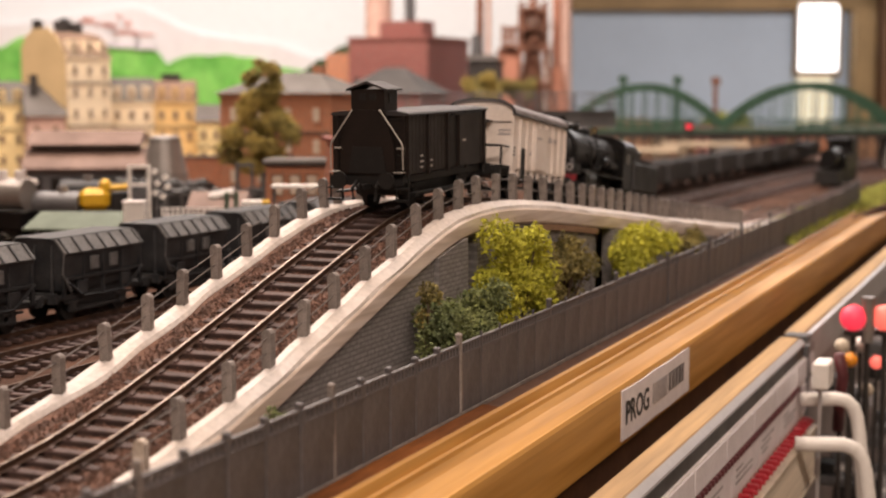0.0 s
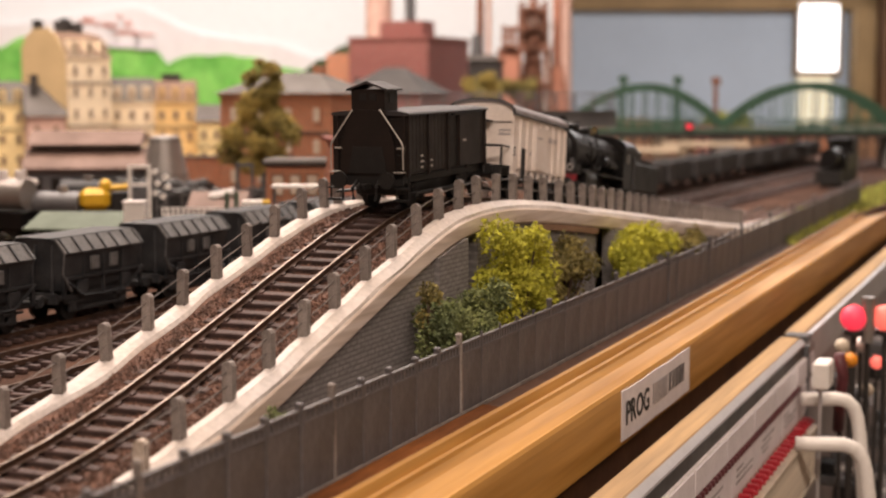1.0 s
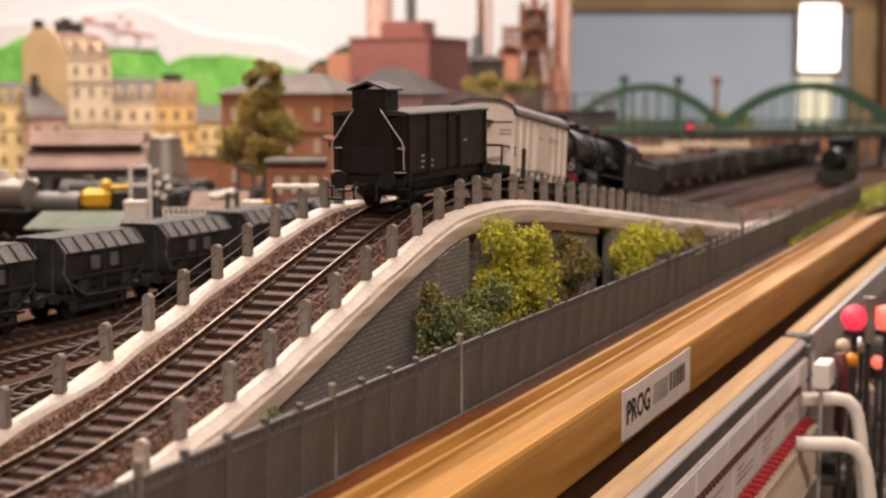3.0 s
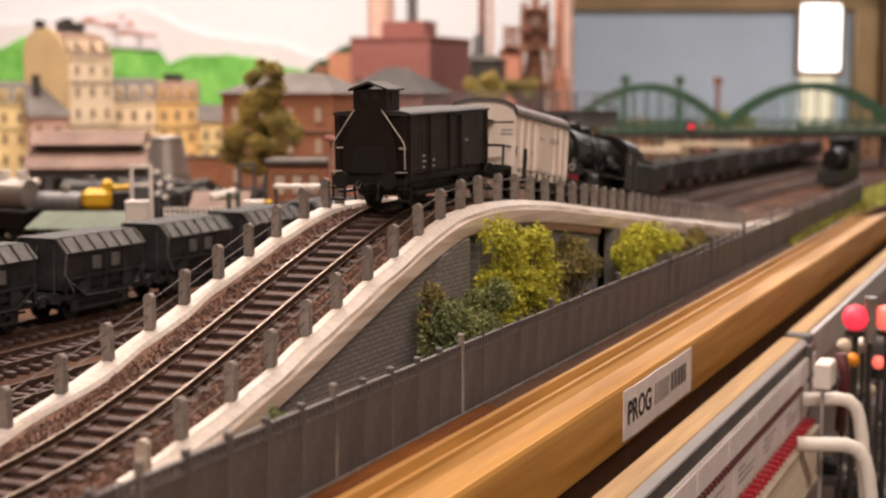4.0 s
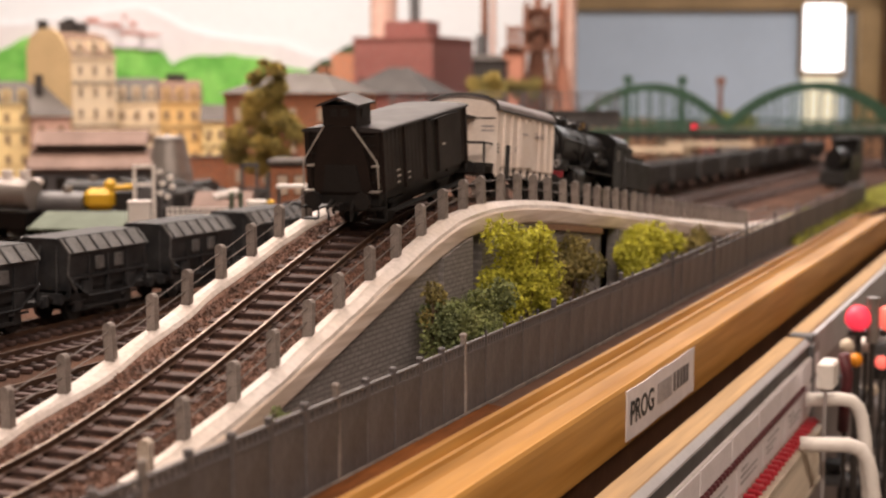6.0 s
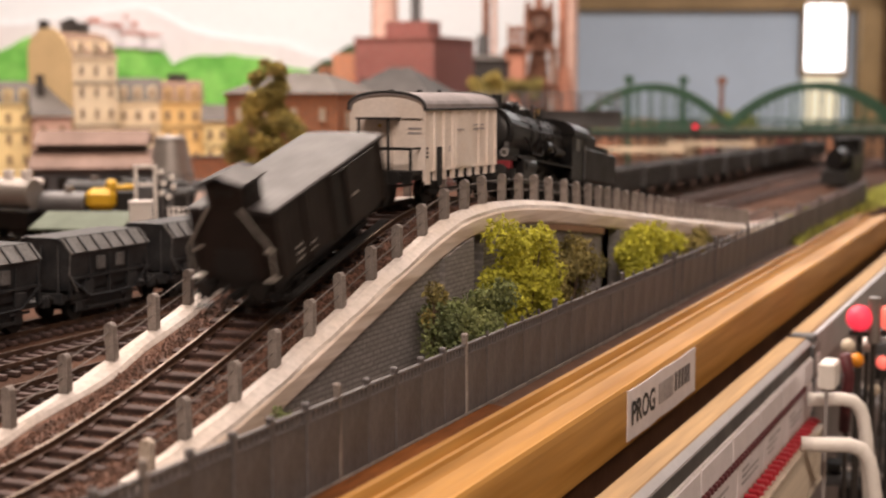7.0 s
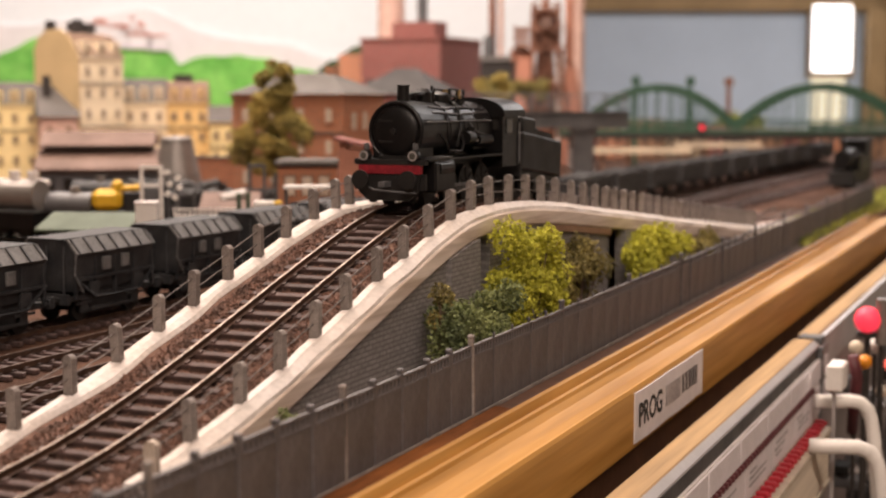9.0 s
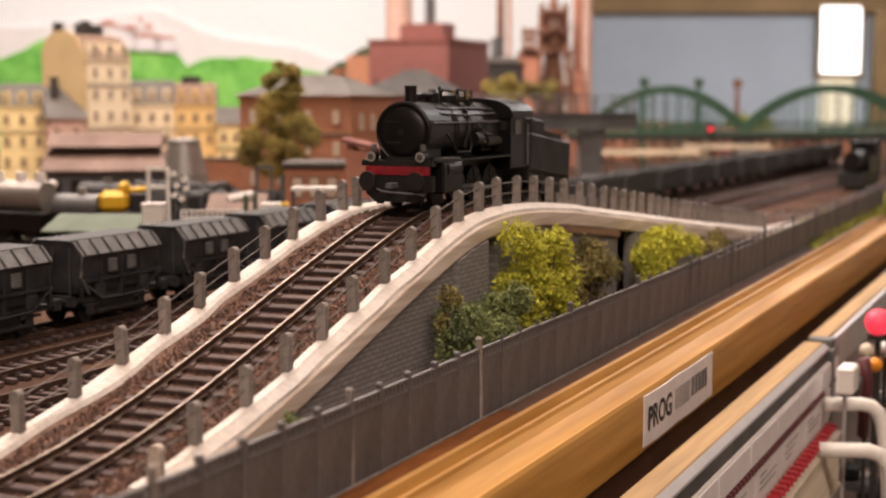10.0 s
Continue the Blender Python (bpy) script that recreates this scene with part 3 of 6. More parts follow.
def railing(x, first, count, gap, label):
    r = thing("railing", label, "railing", "railings along the hump")
    me = post_mesh(M["post"])
    rnd = random.Random(int(-x * 1000))
    ys = [first + gap * i for i in range(count)]
    if x > -0.25:
        ys = [0.2870, 0.3130, 0.3380, 0.3601, 0.3816, 0.4022, 0.4245, 0.4445, 0.4660, 0.4855, 0.5045, 0.5235, 0.5440, 0.5640, 0.5830, 0.6030, 0.6235, 0.6420, 0.6595, 0.6755, 0.6915]
        ys += [0.6915 + 0.0162 * (k + 1) for k in range(21)]
    else:
        ys[0:10] = [0.3085, 0.3330, 0.3560, 0.3781, 0.3979, 0.4194, 0.4399, 0.4594, 0.4810, 0.4990]
    for i, y in enumerate(ys):
        pale = x > -0.25 and i == 0
        o = share("post", me, r, pose(x, y, rail_z(y) - 0.0015, rnd.uniform(-2, 2), rnd.uniform(-3, 1.5), rnd.uniform(-6, 6)))
        if pale:
            o.data = post_mesh(M["pale_post"])
            o.matrix_basis = pose(-0.2080, 0.2860, rail_z(0.286) - 0.0020, 0, 0, 8)
    for hz in (0.0038, 0.0082):
        for a, c in zip(ys, ys[1:]):
            b = bmesh.new()
            rod(b, (x, a, rail_z(a) + hz + rnd.uniform(-0.0003, 0.0003)), (x, c, rail_z(c) + hz + rnd.uniform(-0.0003, 0.0003)), 0.00022, 5)
            part("wire", b, M["wire"], r)


def fence():
    f = thing("fence", "dark grey plastic panel fence with a pierced top band", "fence")
    x = -0.1775
    rnd = random.Random(9)
    gap = 0.01755
    y0 = 0.3304 - gap * 12
    pm = bmesh.new()
    cube(pm, -0.0009, 0.0009, -0.0008, 0.0008, 0.0, 0.0262, 0.0002)
    cube(pm, -0.0011, 0.0011, -0.0010, 0.0010, 0.0255, 0.0268, 0.0004)
    me = bpy.data.meshes.new("fence_post")
    pm.to_mesh(me)
    pm.free()
    me.materials.append(M["fence"])
    pale = me.copy()
    pale.materials[0] = M["post"]

    def shared(name, x0, x1, y0, y1, z0, z1):
        b = bx(x0, x1, y0, y1, z0, z1)
        d = bpy.data.meshes.new(name)
        b.to_mesh(d)
        b.free()
        d.materials.append(M["fence"])
        return d
    panel = shared("fence_panel", -0.0004, 0.0004, 0.0, gap - 0.0002, 0.0, 0.0205)
    rail = shared("fence_rail", -0.0006, 0.0006, 0.0, gap, 0.0, 0.0008)
    picket = shared("fence_picket", -0.0004, 0.0004, -0.00062, 0.00062, 0.0, 0.0026)
    for i in range(110):
        y = y0 + gap * i
        if y > 1.40:
            break
        drop = 0.0
        sc = 1.0 + drop / 0.0262
        joint = (i - 12) % 5 == 0
        lean = rnd.uniform(-0.8, 0.8)
        thick = 1.0 if y < 0.43 or joint else 0.4
        p = share("fence_post", me, f, pose(x, y, 0, 0, rnd.uniform(-1, 1)) @ Matrix.Diagonal((thick, thick, sc * (1.05 if joint else 0.985), 1)))
        # near joint posts take the paler post grey
        if joint and y < 0.45:
            p.data = pale
            p["label"] = "pale grey fence post"
        base = pose(x + rnd.uniform(-0.0002, 0.0002), y, 0, 0, lean) @ Matrix.Diagonal((1, 1, sc, 1))
        share("fence_panel", panel, f, base)
        share("fence_rail", rail, f, base @ pose(0, 0, 0.0205))
        share("fence_rail", rail, f, base @ pose(0, 0, 0.0238))
        for k in range(7 if y < 0.72 else 0):
            share("fence_picket", picket, f, base @ pose(0, gap * (k + 0.5) / 7, 0.0212))
    part("foot_strip", bx(x + 0.0006, x + 0.0014, -0.2, 1.16, 0.0010, 0.0020), M["post"], f, "pale grey strip along the foot")


# ---------------------------------------------------------------- plants
def foliage(name, mat, blobs, count, size, seed, parent, flat=1.0):
    """Many small bent leaf clumps scattered over uneven lobes."""
    rnd = random.Random(seed)
    verts, faces = [], []
    total = sum(r * r for _, r in blobs)
    for c, r in blobs:
        for _ in range(int(count * r * r / total)):
            v = Vector((rnd.gauss(0, 1), rnd.gauss(0, 1), rnd.gauss(0, 1))).normalized()
            rr = r * (rnd.random() ** 0.35) * (0.85 + 0.3 * noise.noise(v * 3 + Vector((seed, 0, 0))))
            p = Vector(c) + Vector((v.x * rr, v.y * rr, v.z * rr * flat))
            s = size * rnd.uniform(0.5, 1.4)
            k = len(verts)
            for q in ((1, 0, 0.2), (-0.6, 0.8, -0.1), (-0.5, -0.9, 0.1), (0.1, 0.1, 0.9)):
                w = Vector(q) * s
                w.rotate(Euler((rnd.uniform(0, 6), rnd.uniform(0, 6), rnd.uniform(0, 6))))
                verts.append(p + w)
            faces += [(k, k + 1, k + 3), (k + 1, k + 2, k + 3), (k + 2, k, k + 3), (k, k + 2, k + 1)]
    me = bpy.data.meshes.new(name)
    me.from_pydata([tuple(v) for v in verts], [], faces)
    me.materials.append(mat)
    ob = new(name, me)
    ob.parent = parent
    return ob


def bush(name, label, x, y, z, lobes, mat, count, size, seed):
    t = thing(name, label, "bush", m=pose(x, y, z))
    b = bmesh.new()
    rnd = random.Random(seed)
    for i in range(5):
        a = rnd.uniform(0, 6.28)
        c, r = lobes[i % len(lobes)]
        rod(b, (rnd.uniform(-0.002, 0.002), rnd.uniform(-0.002, 0.002), -0.0005), (c[0], c[1], c[2]), 0.0007, 6, 0.0003)
    part("trunk", b, M["bark"], t)
    foliage("crown", mat, lobes, count, size, seed, t)
    return t


def bushes():
    rnd = random.Random(5)

    def lobes(n, w, l, z0, h, r):
        return [((rnd.uniform(-w, w), rnd.uniform(-l, l), z0 + rnd.random() * h), r * rnd.uniform(0.7, 1.2)) for _ in range(n)]
    bush("bush", "bright yellow-green foam bush by the stone wall", -0.196, 0.5195, 0, lobes(20, 0.006, 0.021, 0.024, 0.027, 0.0088), M["leafy"], 11000, 0.0009, 11)
    bush("bush", "olive green leafy bush by the stone wall", -0.194, 0.4585, 0, lobes(18, 0.006, 0.026, 0.012, 0.021, 0.0080), M["leafg"], 12000, 0.0009, 12)
    bush("bush", "sparse brown twiggy bush beside a yellow one", -0.198, 0.4400, 0.004, lobes(5, 0.003, 0.005, 0.020, 0.018, 0.0042), M["leafb"], 520, 0.0008, 14)
    bush("bush", "dull olive-brown bush in the shade of the wall", -0.200, 0.588, 0, lobes(12, 0.005, 0.020, 0.018, 0.020, 0.0085), M["leafb"], 4200, 0.0010, 13)
    bush("bush", "bright yellow-green foam bush below the kerb", -0.195, 0.695, 0, lobes(16, 0.006, 0.034, 0.018, 0.016, 0.0095), M["leafy"], 10000, 0.0011, 15)
    bush("bush", "pale green and ochre low bush below the kerb", -0.195, 0.790, 0, lobes(7, 0.005, 0.025, 0.012, 0.012, 0.008), M["leafb"], 2000, 0.0013, 16)
    bush("bush", "tuft of dull green grass at the wall's foot", -0.199, 0.336, 0.004, lobes(4, 0.002, 0.006, 0.006, 0.008, 0.003), M["leafg"], 350, 0.0008, 17)


def grass_strip():
    rnd = random.Random(8)
    verts, faces = [], []
    for i in range(9000):
        y = rnd.uniform(1.0, 2.4)
        x = rnd.uniform(-0.215, -0.172) + max(0, y - 1.2) * 0.05
        h = rnd.uniform(0.003, 0.009)
        k = len(verts)
        a = rnd.uniform(0, 3.14)
        dx, dy = 0.0016 * math.cos(a), 0.0016 * math.sin(a)
        verts += [(x - dx, y - dy, 0), (x + dx, y + dy, 0), (x + rnd.uniform(-0.003, 0.003), y + rnd.uniform(-0.003, 0.003), h)]
        faces.append((k, k + 1, k + 2))
    me = bpy.data.meshes.new("grass")
    me.from_pydata(verts, [], faces)
    me.materials.append(M["grass"])
    tagged(new("grass", me), "yellow-green grass strip along the board's edge", "grass", kind="stuff")


def tree(x, y, z, lobes, mat, count, size, seed, label, height):
    t = thing("tree", label, "tree", m=Matrix.Translation((x, y, z)))
    b = bmesh.new()
    rod(b, (0, 0, -0.0005), (0, 0, height), 0.0035, 8, 0.0015)
    for c, r in lobes[:7]:
        rod(b, (0, 0, height * 0.7), c, 0.0014, 6, 0.0006)
    part("trunk", b, M["bark"], t)
    foliage("crown", mat, lobes, count, size, seed, t)


# ---------------------------------------------------------------- rolling stock
def wheelset(parent, y, r=0.0056):
    for s in (-1, 1):
        b = bmesh.new()
        rod(b, (s * 0.0070, y, r), (s * 0.0092, y, r), r, 20)
        rod(b, (s * 0.0066, y, r), (s * 0.0070, y, r), r * 1.12, 20)
        rod(b, (s * 0.0092, y, r), (s * 0.0098, y, r), r * 0.35, 10)
        part("wheel", b, M["blackmat"], parent, smooth=False)


def buffers(parent, y, out, z=0.0121, mat="blackmat", r=0.0026):
    """Two buffers on the end at y; out is the way that they point."""
    for s in (-1, 1):
        b = bmesh.new()
        rod(b, (s * 0.0100, y, z), (s * 0.0100, y + out * 0.0045, z), 0.0012, 10)
        rod(b, (s * 0.0100, y + out * 0.0045, z), (s * 0.0100, y + out * 0.0055, z), r, 14)
        part("buffer", b, M[mat], parent)


def underframe(parent, l0, l1, axles, mat="blackmat"):
    b = bmesh.new()
    cube(b, -0.0128, 0.0128, l0, l1, 0.0105, 0.0132)
    cube(b, -0.0145, 0.0145, l0 - 0.001, l0 + 0.0008, 0.0098, 0.0142)
    cube(b, -0.0145, 0.0145, l1 - 0.0008, l1 + 0.001, 0.0098, 0.0142)
    for y in axles:
        for s in (-1, 1):
            cube(b, s * 0.0108 - 0.0012, s * 0.0108 + 0.0012, y - 0.0026, y + 0.0026, 0.0040, 0.0106, 0.0004)
            cube(b, s * 0.0120 - 0.0005, s * 0.0120 + 0.0005, y - 0.0065, y + 0.0065, 0.0085, 0.0098)
    cube(b, -0.0135, -0.0120, l0 + 0.018, l1 - 0.018, 0.0050, 0.0062)
    cube(b, 0.0120, 0.0135, l0 + 0.018, l1 - 0.018, 0.0050, 0.0062)
    part("underframe", b, M[mat], parent)
    for y in (l0 - 0.001, l1 + 0.001):
        o = -1 if y < (l0 + l1) / 2 else 1
        b = bmesh.new()
        cube(b, -0.0012, 0.0012, min(y, y + o * 0.006), max(y, y + o * 0.006), 0.0085, 0.0105)
        tube(b, [(0, y + o * 0.006, 0.0095), (0, y + o * 0.008, 0.0110), (0, y + o * 0.0095, 0.0095), (0, y + o * 0.008, 0.0080)], 0.0005, 6)
        part("coupling", b, M[mat], parent)
    for y in axles:
        wheelset(parent, y)


def arch_roof(half, rise, n=12):
    """Outline of an arched roof over 0 height."""
    return [(half * math.cos(math.pi * i / n), rise * math.sin(math.pi * i / n) ** 0.8) for i in range(n + 1)]


def brake_van():
    v = thing("brake_van", "dark brown wooden goods van with a raised brakeman's cab", "goods wagon", "hump train")
    h0, h1 = 0.0140, 0.0368
    L0, L1 = -0.0350, 0.0425
    body = part("body", bx(-0.0152, 0.0152, L0, L1, h0, h1), M["van"], v)
    for s in (-1, 1):
        for i in range(22):
            y = L0 + 0.001 + i * (L1 - L0 - 0.002) / 22
            part("plank", bx(min(s * 0.0152, s * 0.0155), max(s * 0.0152, s * 0.0155), y + 0.0002, y + (L1 - L0) / 22 - 0.0002, h0 + 0.0008, h1 - 0.0008), M["van"], body)
        for y in (L0 + 0.0008, L0 + 0.019, L0 + 0.038, L1 - 0.021, L1 - 0.0008):
            part("side_post", bx(min(s * 0.0152, s * 0.0162), max(s * 0.0152, s * 0.0162), y - 0.0007, y + 0.0007, h0 - 0.001, h1), M["van"], body)
    for s in (-1, 1):
        d = part("sliding_door", bx(min(s * 0.0156, s * 0.0170), max(s * 0.0156, s * 0.0170), 0.0120, 0.0330, h0 + 0.0005, h1 - 0.0015), M["van"], v)
        part("door_gap", bx(min(s * 0.0153, s * 0.0158), max(s * 0.0153, s * 0.0158), 0.0050, 0.0118, h0 + 0.0012, h1 - 0.0015), M["blackmat"], d)
        b = bmesh.new()
        cube(b, s * 0.0165, s * 0.0172, 0.0050, 0.0340, h1 - 0.0016, h1 - 0.0010)
        part("door_rail", b, M["blackmat"], d)
        part("handle", bx(min(s * 0.0170, s * 0.0176), max(s * 0.0170, s * 0.0176), 0.0150, 0.0175, 0.0245, 0.0252), M["handrail"], d)
    b = bmesh.new()
    prism(b, [(x, h1 + z) for x, z in arch_roof(0.0165, 0.0014)] + [(-0.0165, h1 - 0.0006), (0.0165, h1 - 0.0006)], L0 - 0.001, L1 + 0.0015, "y")
    part("roof", b, M["vanroof"], v, "dark grey arched roof")
    # brakeman's cab on the near end
    c = part("brakeman_cab", bx(-0.0070, 0.0070, L0 - 0.0018, L0 + 0.0095, 0.0140, 0.0462), M["van"], v)
    b = bmesh.new()
    prism(b, [(-0.0086, 0.0456), (0, 0.0484), (0.0086, 0.0456), (0.0086, 0.0463), (0, 0.0493), (-0.0086, 0.0463)], L0 - 0.0032, L0 + 0.0108, "y")
    part("cab_roof", b, M["vanroof"], c)
    for s in (-1, 1):
        part("cab_window", bx(s * 0.0022 - 0.0014, s * 0.0022 + 0.0014, L0 - 0.0021, L0 - 0.0017, 0.0420, 0.0446), M["blackmat"], c)
        part("side_window", bx(min(s * 0.0069, s * 0.0073), max(s * 0.0069, s * 0.0073), L0 + 0.0020, L0 + 0.0060, 0.0412, 0.0446), M["blackmat"], c)
    b = bmesh.new()
    prism(b, [(-0.0118, 0.0140), (-0.0110, 0.0250), (-0.0070, 0.0385), (0.0070, 0.0385), (0.0110, 0.0250), (0.0118, 0.0140)], L0 - 0.0027, L0 - 0.0019, "y")
    part("end_panel", b, M["van"], c)
    b = bmesh.new()
    prism(b, [(-0.0080, 0.0145), (-0.0062, 0.0245), (0.0062, 0.0245), (0.0080, 0.0145)], L0 - 0.0031, L0 - 0.0028, "y")
    part("end_hatch", b, M["blackmat"], c, "darker hatch in the end panel")
    for s in (-1, 1):
        b = bmesh.new()
        tube(b, [(s * 0.0058, L0 - 0.0036, 0.0385), (s * 0.0148, L0 - 0.0036, 0.0262), (s * 0.0152, L0 - 0.0036, 0.0248), (s * 0.0153, L0 - 0.0036, 0.0160)], 0.00030, 6)
        part("handrail", b, M["handrail"], v, "pale bent handrail")
        part("step", bx(s * 0.0135 - 0.0020, s * 0.0135 + 0.0020, L0 - 0.0045, L0 - 0.0015, 0.0148, 0.0152), M["handrail"], v)
        part("lamp_bracket", bx(s * 0.0132 - 0.0015, s * 0.0132 + 0.0015, L0 - 0.0016, L0 - 0.0002, 0.0236, 0.0243), M["handrail"], v)
    underframe(v, L0 - 0.0010, L1 + 0.001, (-0.019, 0.025))
    part("brake_rigging", bx(-0.0098, 0.0098, L0 + 0.006, L1 - 0.006, 0.0055, 0.0104, 0.0006), M["blackmat"], v)
    for s in (-1, 1):
        part("footboard", bx(min(s * 0.0140, s * 0.0172), max(s * 0.0140, s * 0.0172), L0 + 0.004, L1 - 0.004, 0.0062, 0.0070), M["blackmat"], v)
        b = bmesh.new()
        for z in (0.0040, 0.0085):
            cube(b, s * 0.0140 - 0.0028, s * 0.0140 + 0.0028, L0 - 0.0040, L0 - 0.0012, z, z + 0.0007)
        for x in (-0.0026, 0.0026):
            cube(b, s * 0.0140 + x - 0.0003, s * 0.0140 + x + 0.0003, L0 - 0.0016, L0 - 0.0010, 0.0040, 0.0142)
        part("hanging_step", b, M["blackmat"], v)
        b = bmesh.new()
        tube(b, [(s * 0.0045, L0 - 0.0025, 0.0115), (s * 0.0050, L0 - 0.0060, 0.0090), (s * 0.0046, L0 - 0.0058, 0.0045)], 0.0007, 8)
        part("brake_hose", b, M["blackmat"], v)
        part("end_post", bx(s * 0.0143 - 0.0008, s * 0.0143 + 0.0008, L0 - 0.0009, L0 - 0.0001, 0.0140, h1 - 0.0008), M["van"], v)
    for z in (0.0178, 0.0212, 0.0246, 0.0280, 0.0314, 0.0348):
        part("end_board_seam", bx(-0.0150, 0.0150, L0 - 0.0004, L0 - 0.0001, z - 0.0002, z + 0.0002), M["blackmat"], body)
    buffers(v, L0 - 0.0020, -1, 0.0121, "blackmat", 0.0033)
    buffers(v, L1 + 0.002, 1)
    # stencilled writing, too small to read
    b = bmesh.new()
    rnd = random.Random(3)
    for y0, n in ((-0.0235, 3), (-0.0155, 2)):
        for k in range(n):
            cube(b, 0.01555, 0.01562, y0, y0 + rnd.uniform(0.002, 0.0045), 0.0158 + 0.0022 * k, 0.0166 + 0.0022 * k)
    part("stencil", b, M["handrail"], body, "small pale stencilled marks")
    return v


def reefer():
    v = thing("refrigerator_van", "cream white refrigerator van with silver arched roof and end platform", "goods wagon", "hump train")
    h0, h1 = 0.0135, 0.0376
    L0, L1 = -0.0365, 0.0365
    body = part("body", bx(-0.0155, 0.0155, L0, L1, h0, h1), M["white"], v)
    b = bmesh.new()
    prism(b, [(x, h1 + z) for x, z in arch_roof(0.0155, 0.0057)], L0, L1, "y")
    part("gable", b, M["white"], body)
    b = bmesh.new()
    for s in (-1, 1):
        for i in range(9):
            y = L0 + 0.0005 + i * (L1 - L0 - 0.001) / 8
            cube(b, s * 0.0155, s * 0.0163, y - 0.0006, y + 0.0006, h0, h1 - 0.001)
        cube(b, s * 0.0155, s * 0.0160, L0, L1, h0, h0 + 0.001)
    part("ribs", b, M["white"], body)
    for s in (-1, 1):
        d = part("side_door", bx(min(s * 0.0156, s * 0.0166), max(s * 0.0156, s * 0.0166), -0.0075, 0.0085, h0 + 0.001, h1 - 0.003), M["white"], v)
        part("hinge", bx(min(s * 0.0166, s * 0.0170), max(s * 0.0166, s * 0.0170), -0.0065, -0.0005, 0.0290, 0.0296), M["greyink"], d)
        part("hinge", bx(min(s * 0.0166, s * 0.0170), max(s * 0.0166, s * 0.0170), 0.0105, 0.0200, 0.0292, 0.0297), M["greyink"], d)
        b = bmesh.new()
        cube(b, s * 0.0163, s * 0.0168, L0 + 0.0105, L0 + 0.0145, 0.0080, 0.0230)
        part("ladder_board", b, M["blackmat"], v, "dark vertical board on the side")
        for i in range(9):
            y = L0 + 0.002 + i * (L1 - L0 - 0.004) / 8
            part("sole_bracket", bx(min(s * 0.0148, s * 0.0158), max(s * 0.0148, s * 0.0158), y - 0.0016, y + 0.0016, h0 - 0.0035, h0), M["white"], v)
        part("corner_plate", bx(min(s * 0.0156, s * 0.0162), max(s * 0.0156, s * 0.0162), L0, L0 + 0.0045, 0.0088, 0.0240), M["white"], v)
        for k in range(3):
            part("plate", bx(min(s * 0.0162, s * 0.0165), max(s * 0.0162, s * 0.0165), L0 + 0.0005, L0 + 0.0022, 0.0190 + 0.0016 * k, 0.0199 + 0.0016 * k), M["blackmat"], v)
    b = bmesh.new()
    out = [(x, h1 + z + 0.0003) for x, z in arch_roof(0.0166, 0.0063, 16)]
    inn = [(x * 0.965, (h1 + (z - h1) * 0.9) - 0.0004) for x, z in out]
    prism(b, out + inn[::-1], L0 - 0.0009, L1 + 0.0015, "y")
    roof = part("roof", b, M["whiteroof"], v, "silver-grey arched roof", smooth=False)
    for y in (L0 - 0.0009, L1 + 0.0015):
        b = bmesh.new()
        tube(b, [(x, y, z + 0.0002) for x, z in out], 0.0005, 6)
        part("roof_edge", b, M["blackmat"], roof, "dark roof edge")
    for s in (-1, 1):
        b = bmesh.new()
        rod(b, (s * 0.0166, L0 - 0.0009, h1), (s * 0.0166, L1 + 0.0015, h1), 0.00045, 6)
        part("roof_edge", b, M["blackmat"], roof, "dark roof edge")
    for y in (-0.020, 0.006, 0.026):
        b = bmesh.new()
        rod(b, (-0.006, y, h1 + 0.0050), (-0.006, y, h1 + 0.0076), 0.0010, 10)
        part("roof_vent", b, M["blackmat"], roof)
    # end cab with canopy and platform rails
    part("canopy", bx(-0.0090, 0.0060, L0 - 0.0095, L0, 0.0338, 0.0346), M["vanroof"], v, "grey little canopy")
    part("end_door", bx(-0.0055, 0.0030, L0 - 0.0010, L0 - 0.0001, 0.0150, 0.0335), M["white"], v)
    part("end_trim", bx(0.0065, 0.0150, L0 - 0.0006, L0 - 0.0001, 0.0338, 0.0342), M["vanroof"], v)
    part("end_lamp", bx(-0.0032, -0.0018, L0 - 0.0018, L0 - 0.0011, 0.0306, 0.0320), M["brass"], v)
    b = bmesh.new()
    for x in (-0.0080, 0.0045):
        rod(b, (x, L0 - 0.0085, 0.0145), (x, L0 - 0.0085, 0.0340), 0.00055, 6)
    for x in (-0.0145, 0.0140):
        rod(b, (x, L0 - 0.0088, 0.0145), (x, L0 - 0.0088, 0.0228), 0.00055, 6)
        rod(b, (x, L0 - 0.0088, 0.0228), (x, L0, 0.0228), 0.00045, 6)
    rod(b, (-0.0145, L0 - 0.0088, 0.0228), (0.0140, L0 - 0.0088, 0.0228), 0.0006, 6)
    rod(b, (-0.0025, L0 - 0.0088, 0.0145), (-0.0025, L0 - 0.0088, 0.0228), 0.0009, 6)
    part("platform_rail", b, M["blackmat"], v, "black platform railing")
    part("platform", bx(-0.0150, 0.0150, L0 - 0.0095, L0, 0.0128, 0.0143), M["blackmat"], v)
    underframe(v, L0 - 0.0090, L1, (-0.021, 0.022))
    buffers(v, L0 - 0.0100, -1)
    buffers(v, L1 + 0.001, 1)
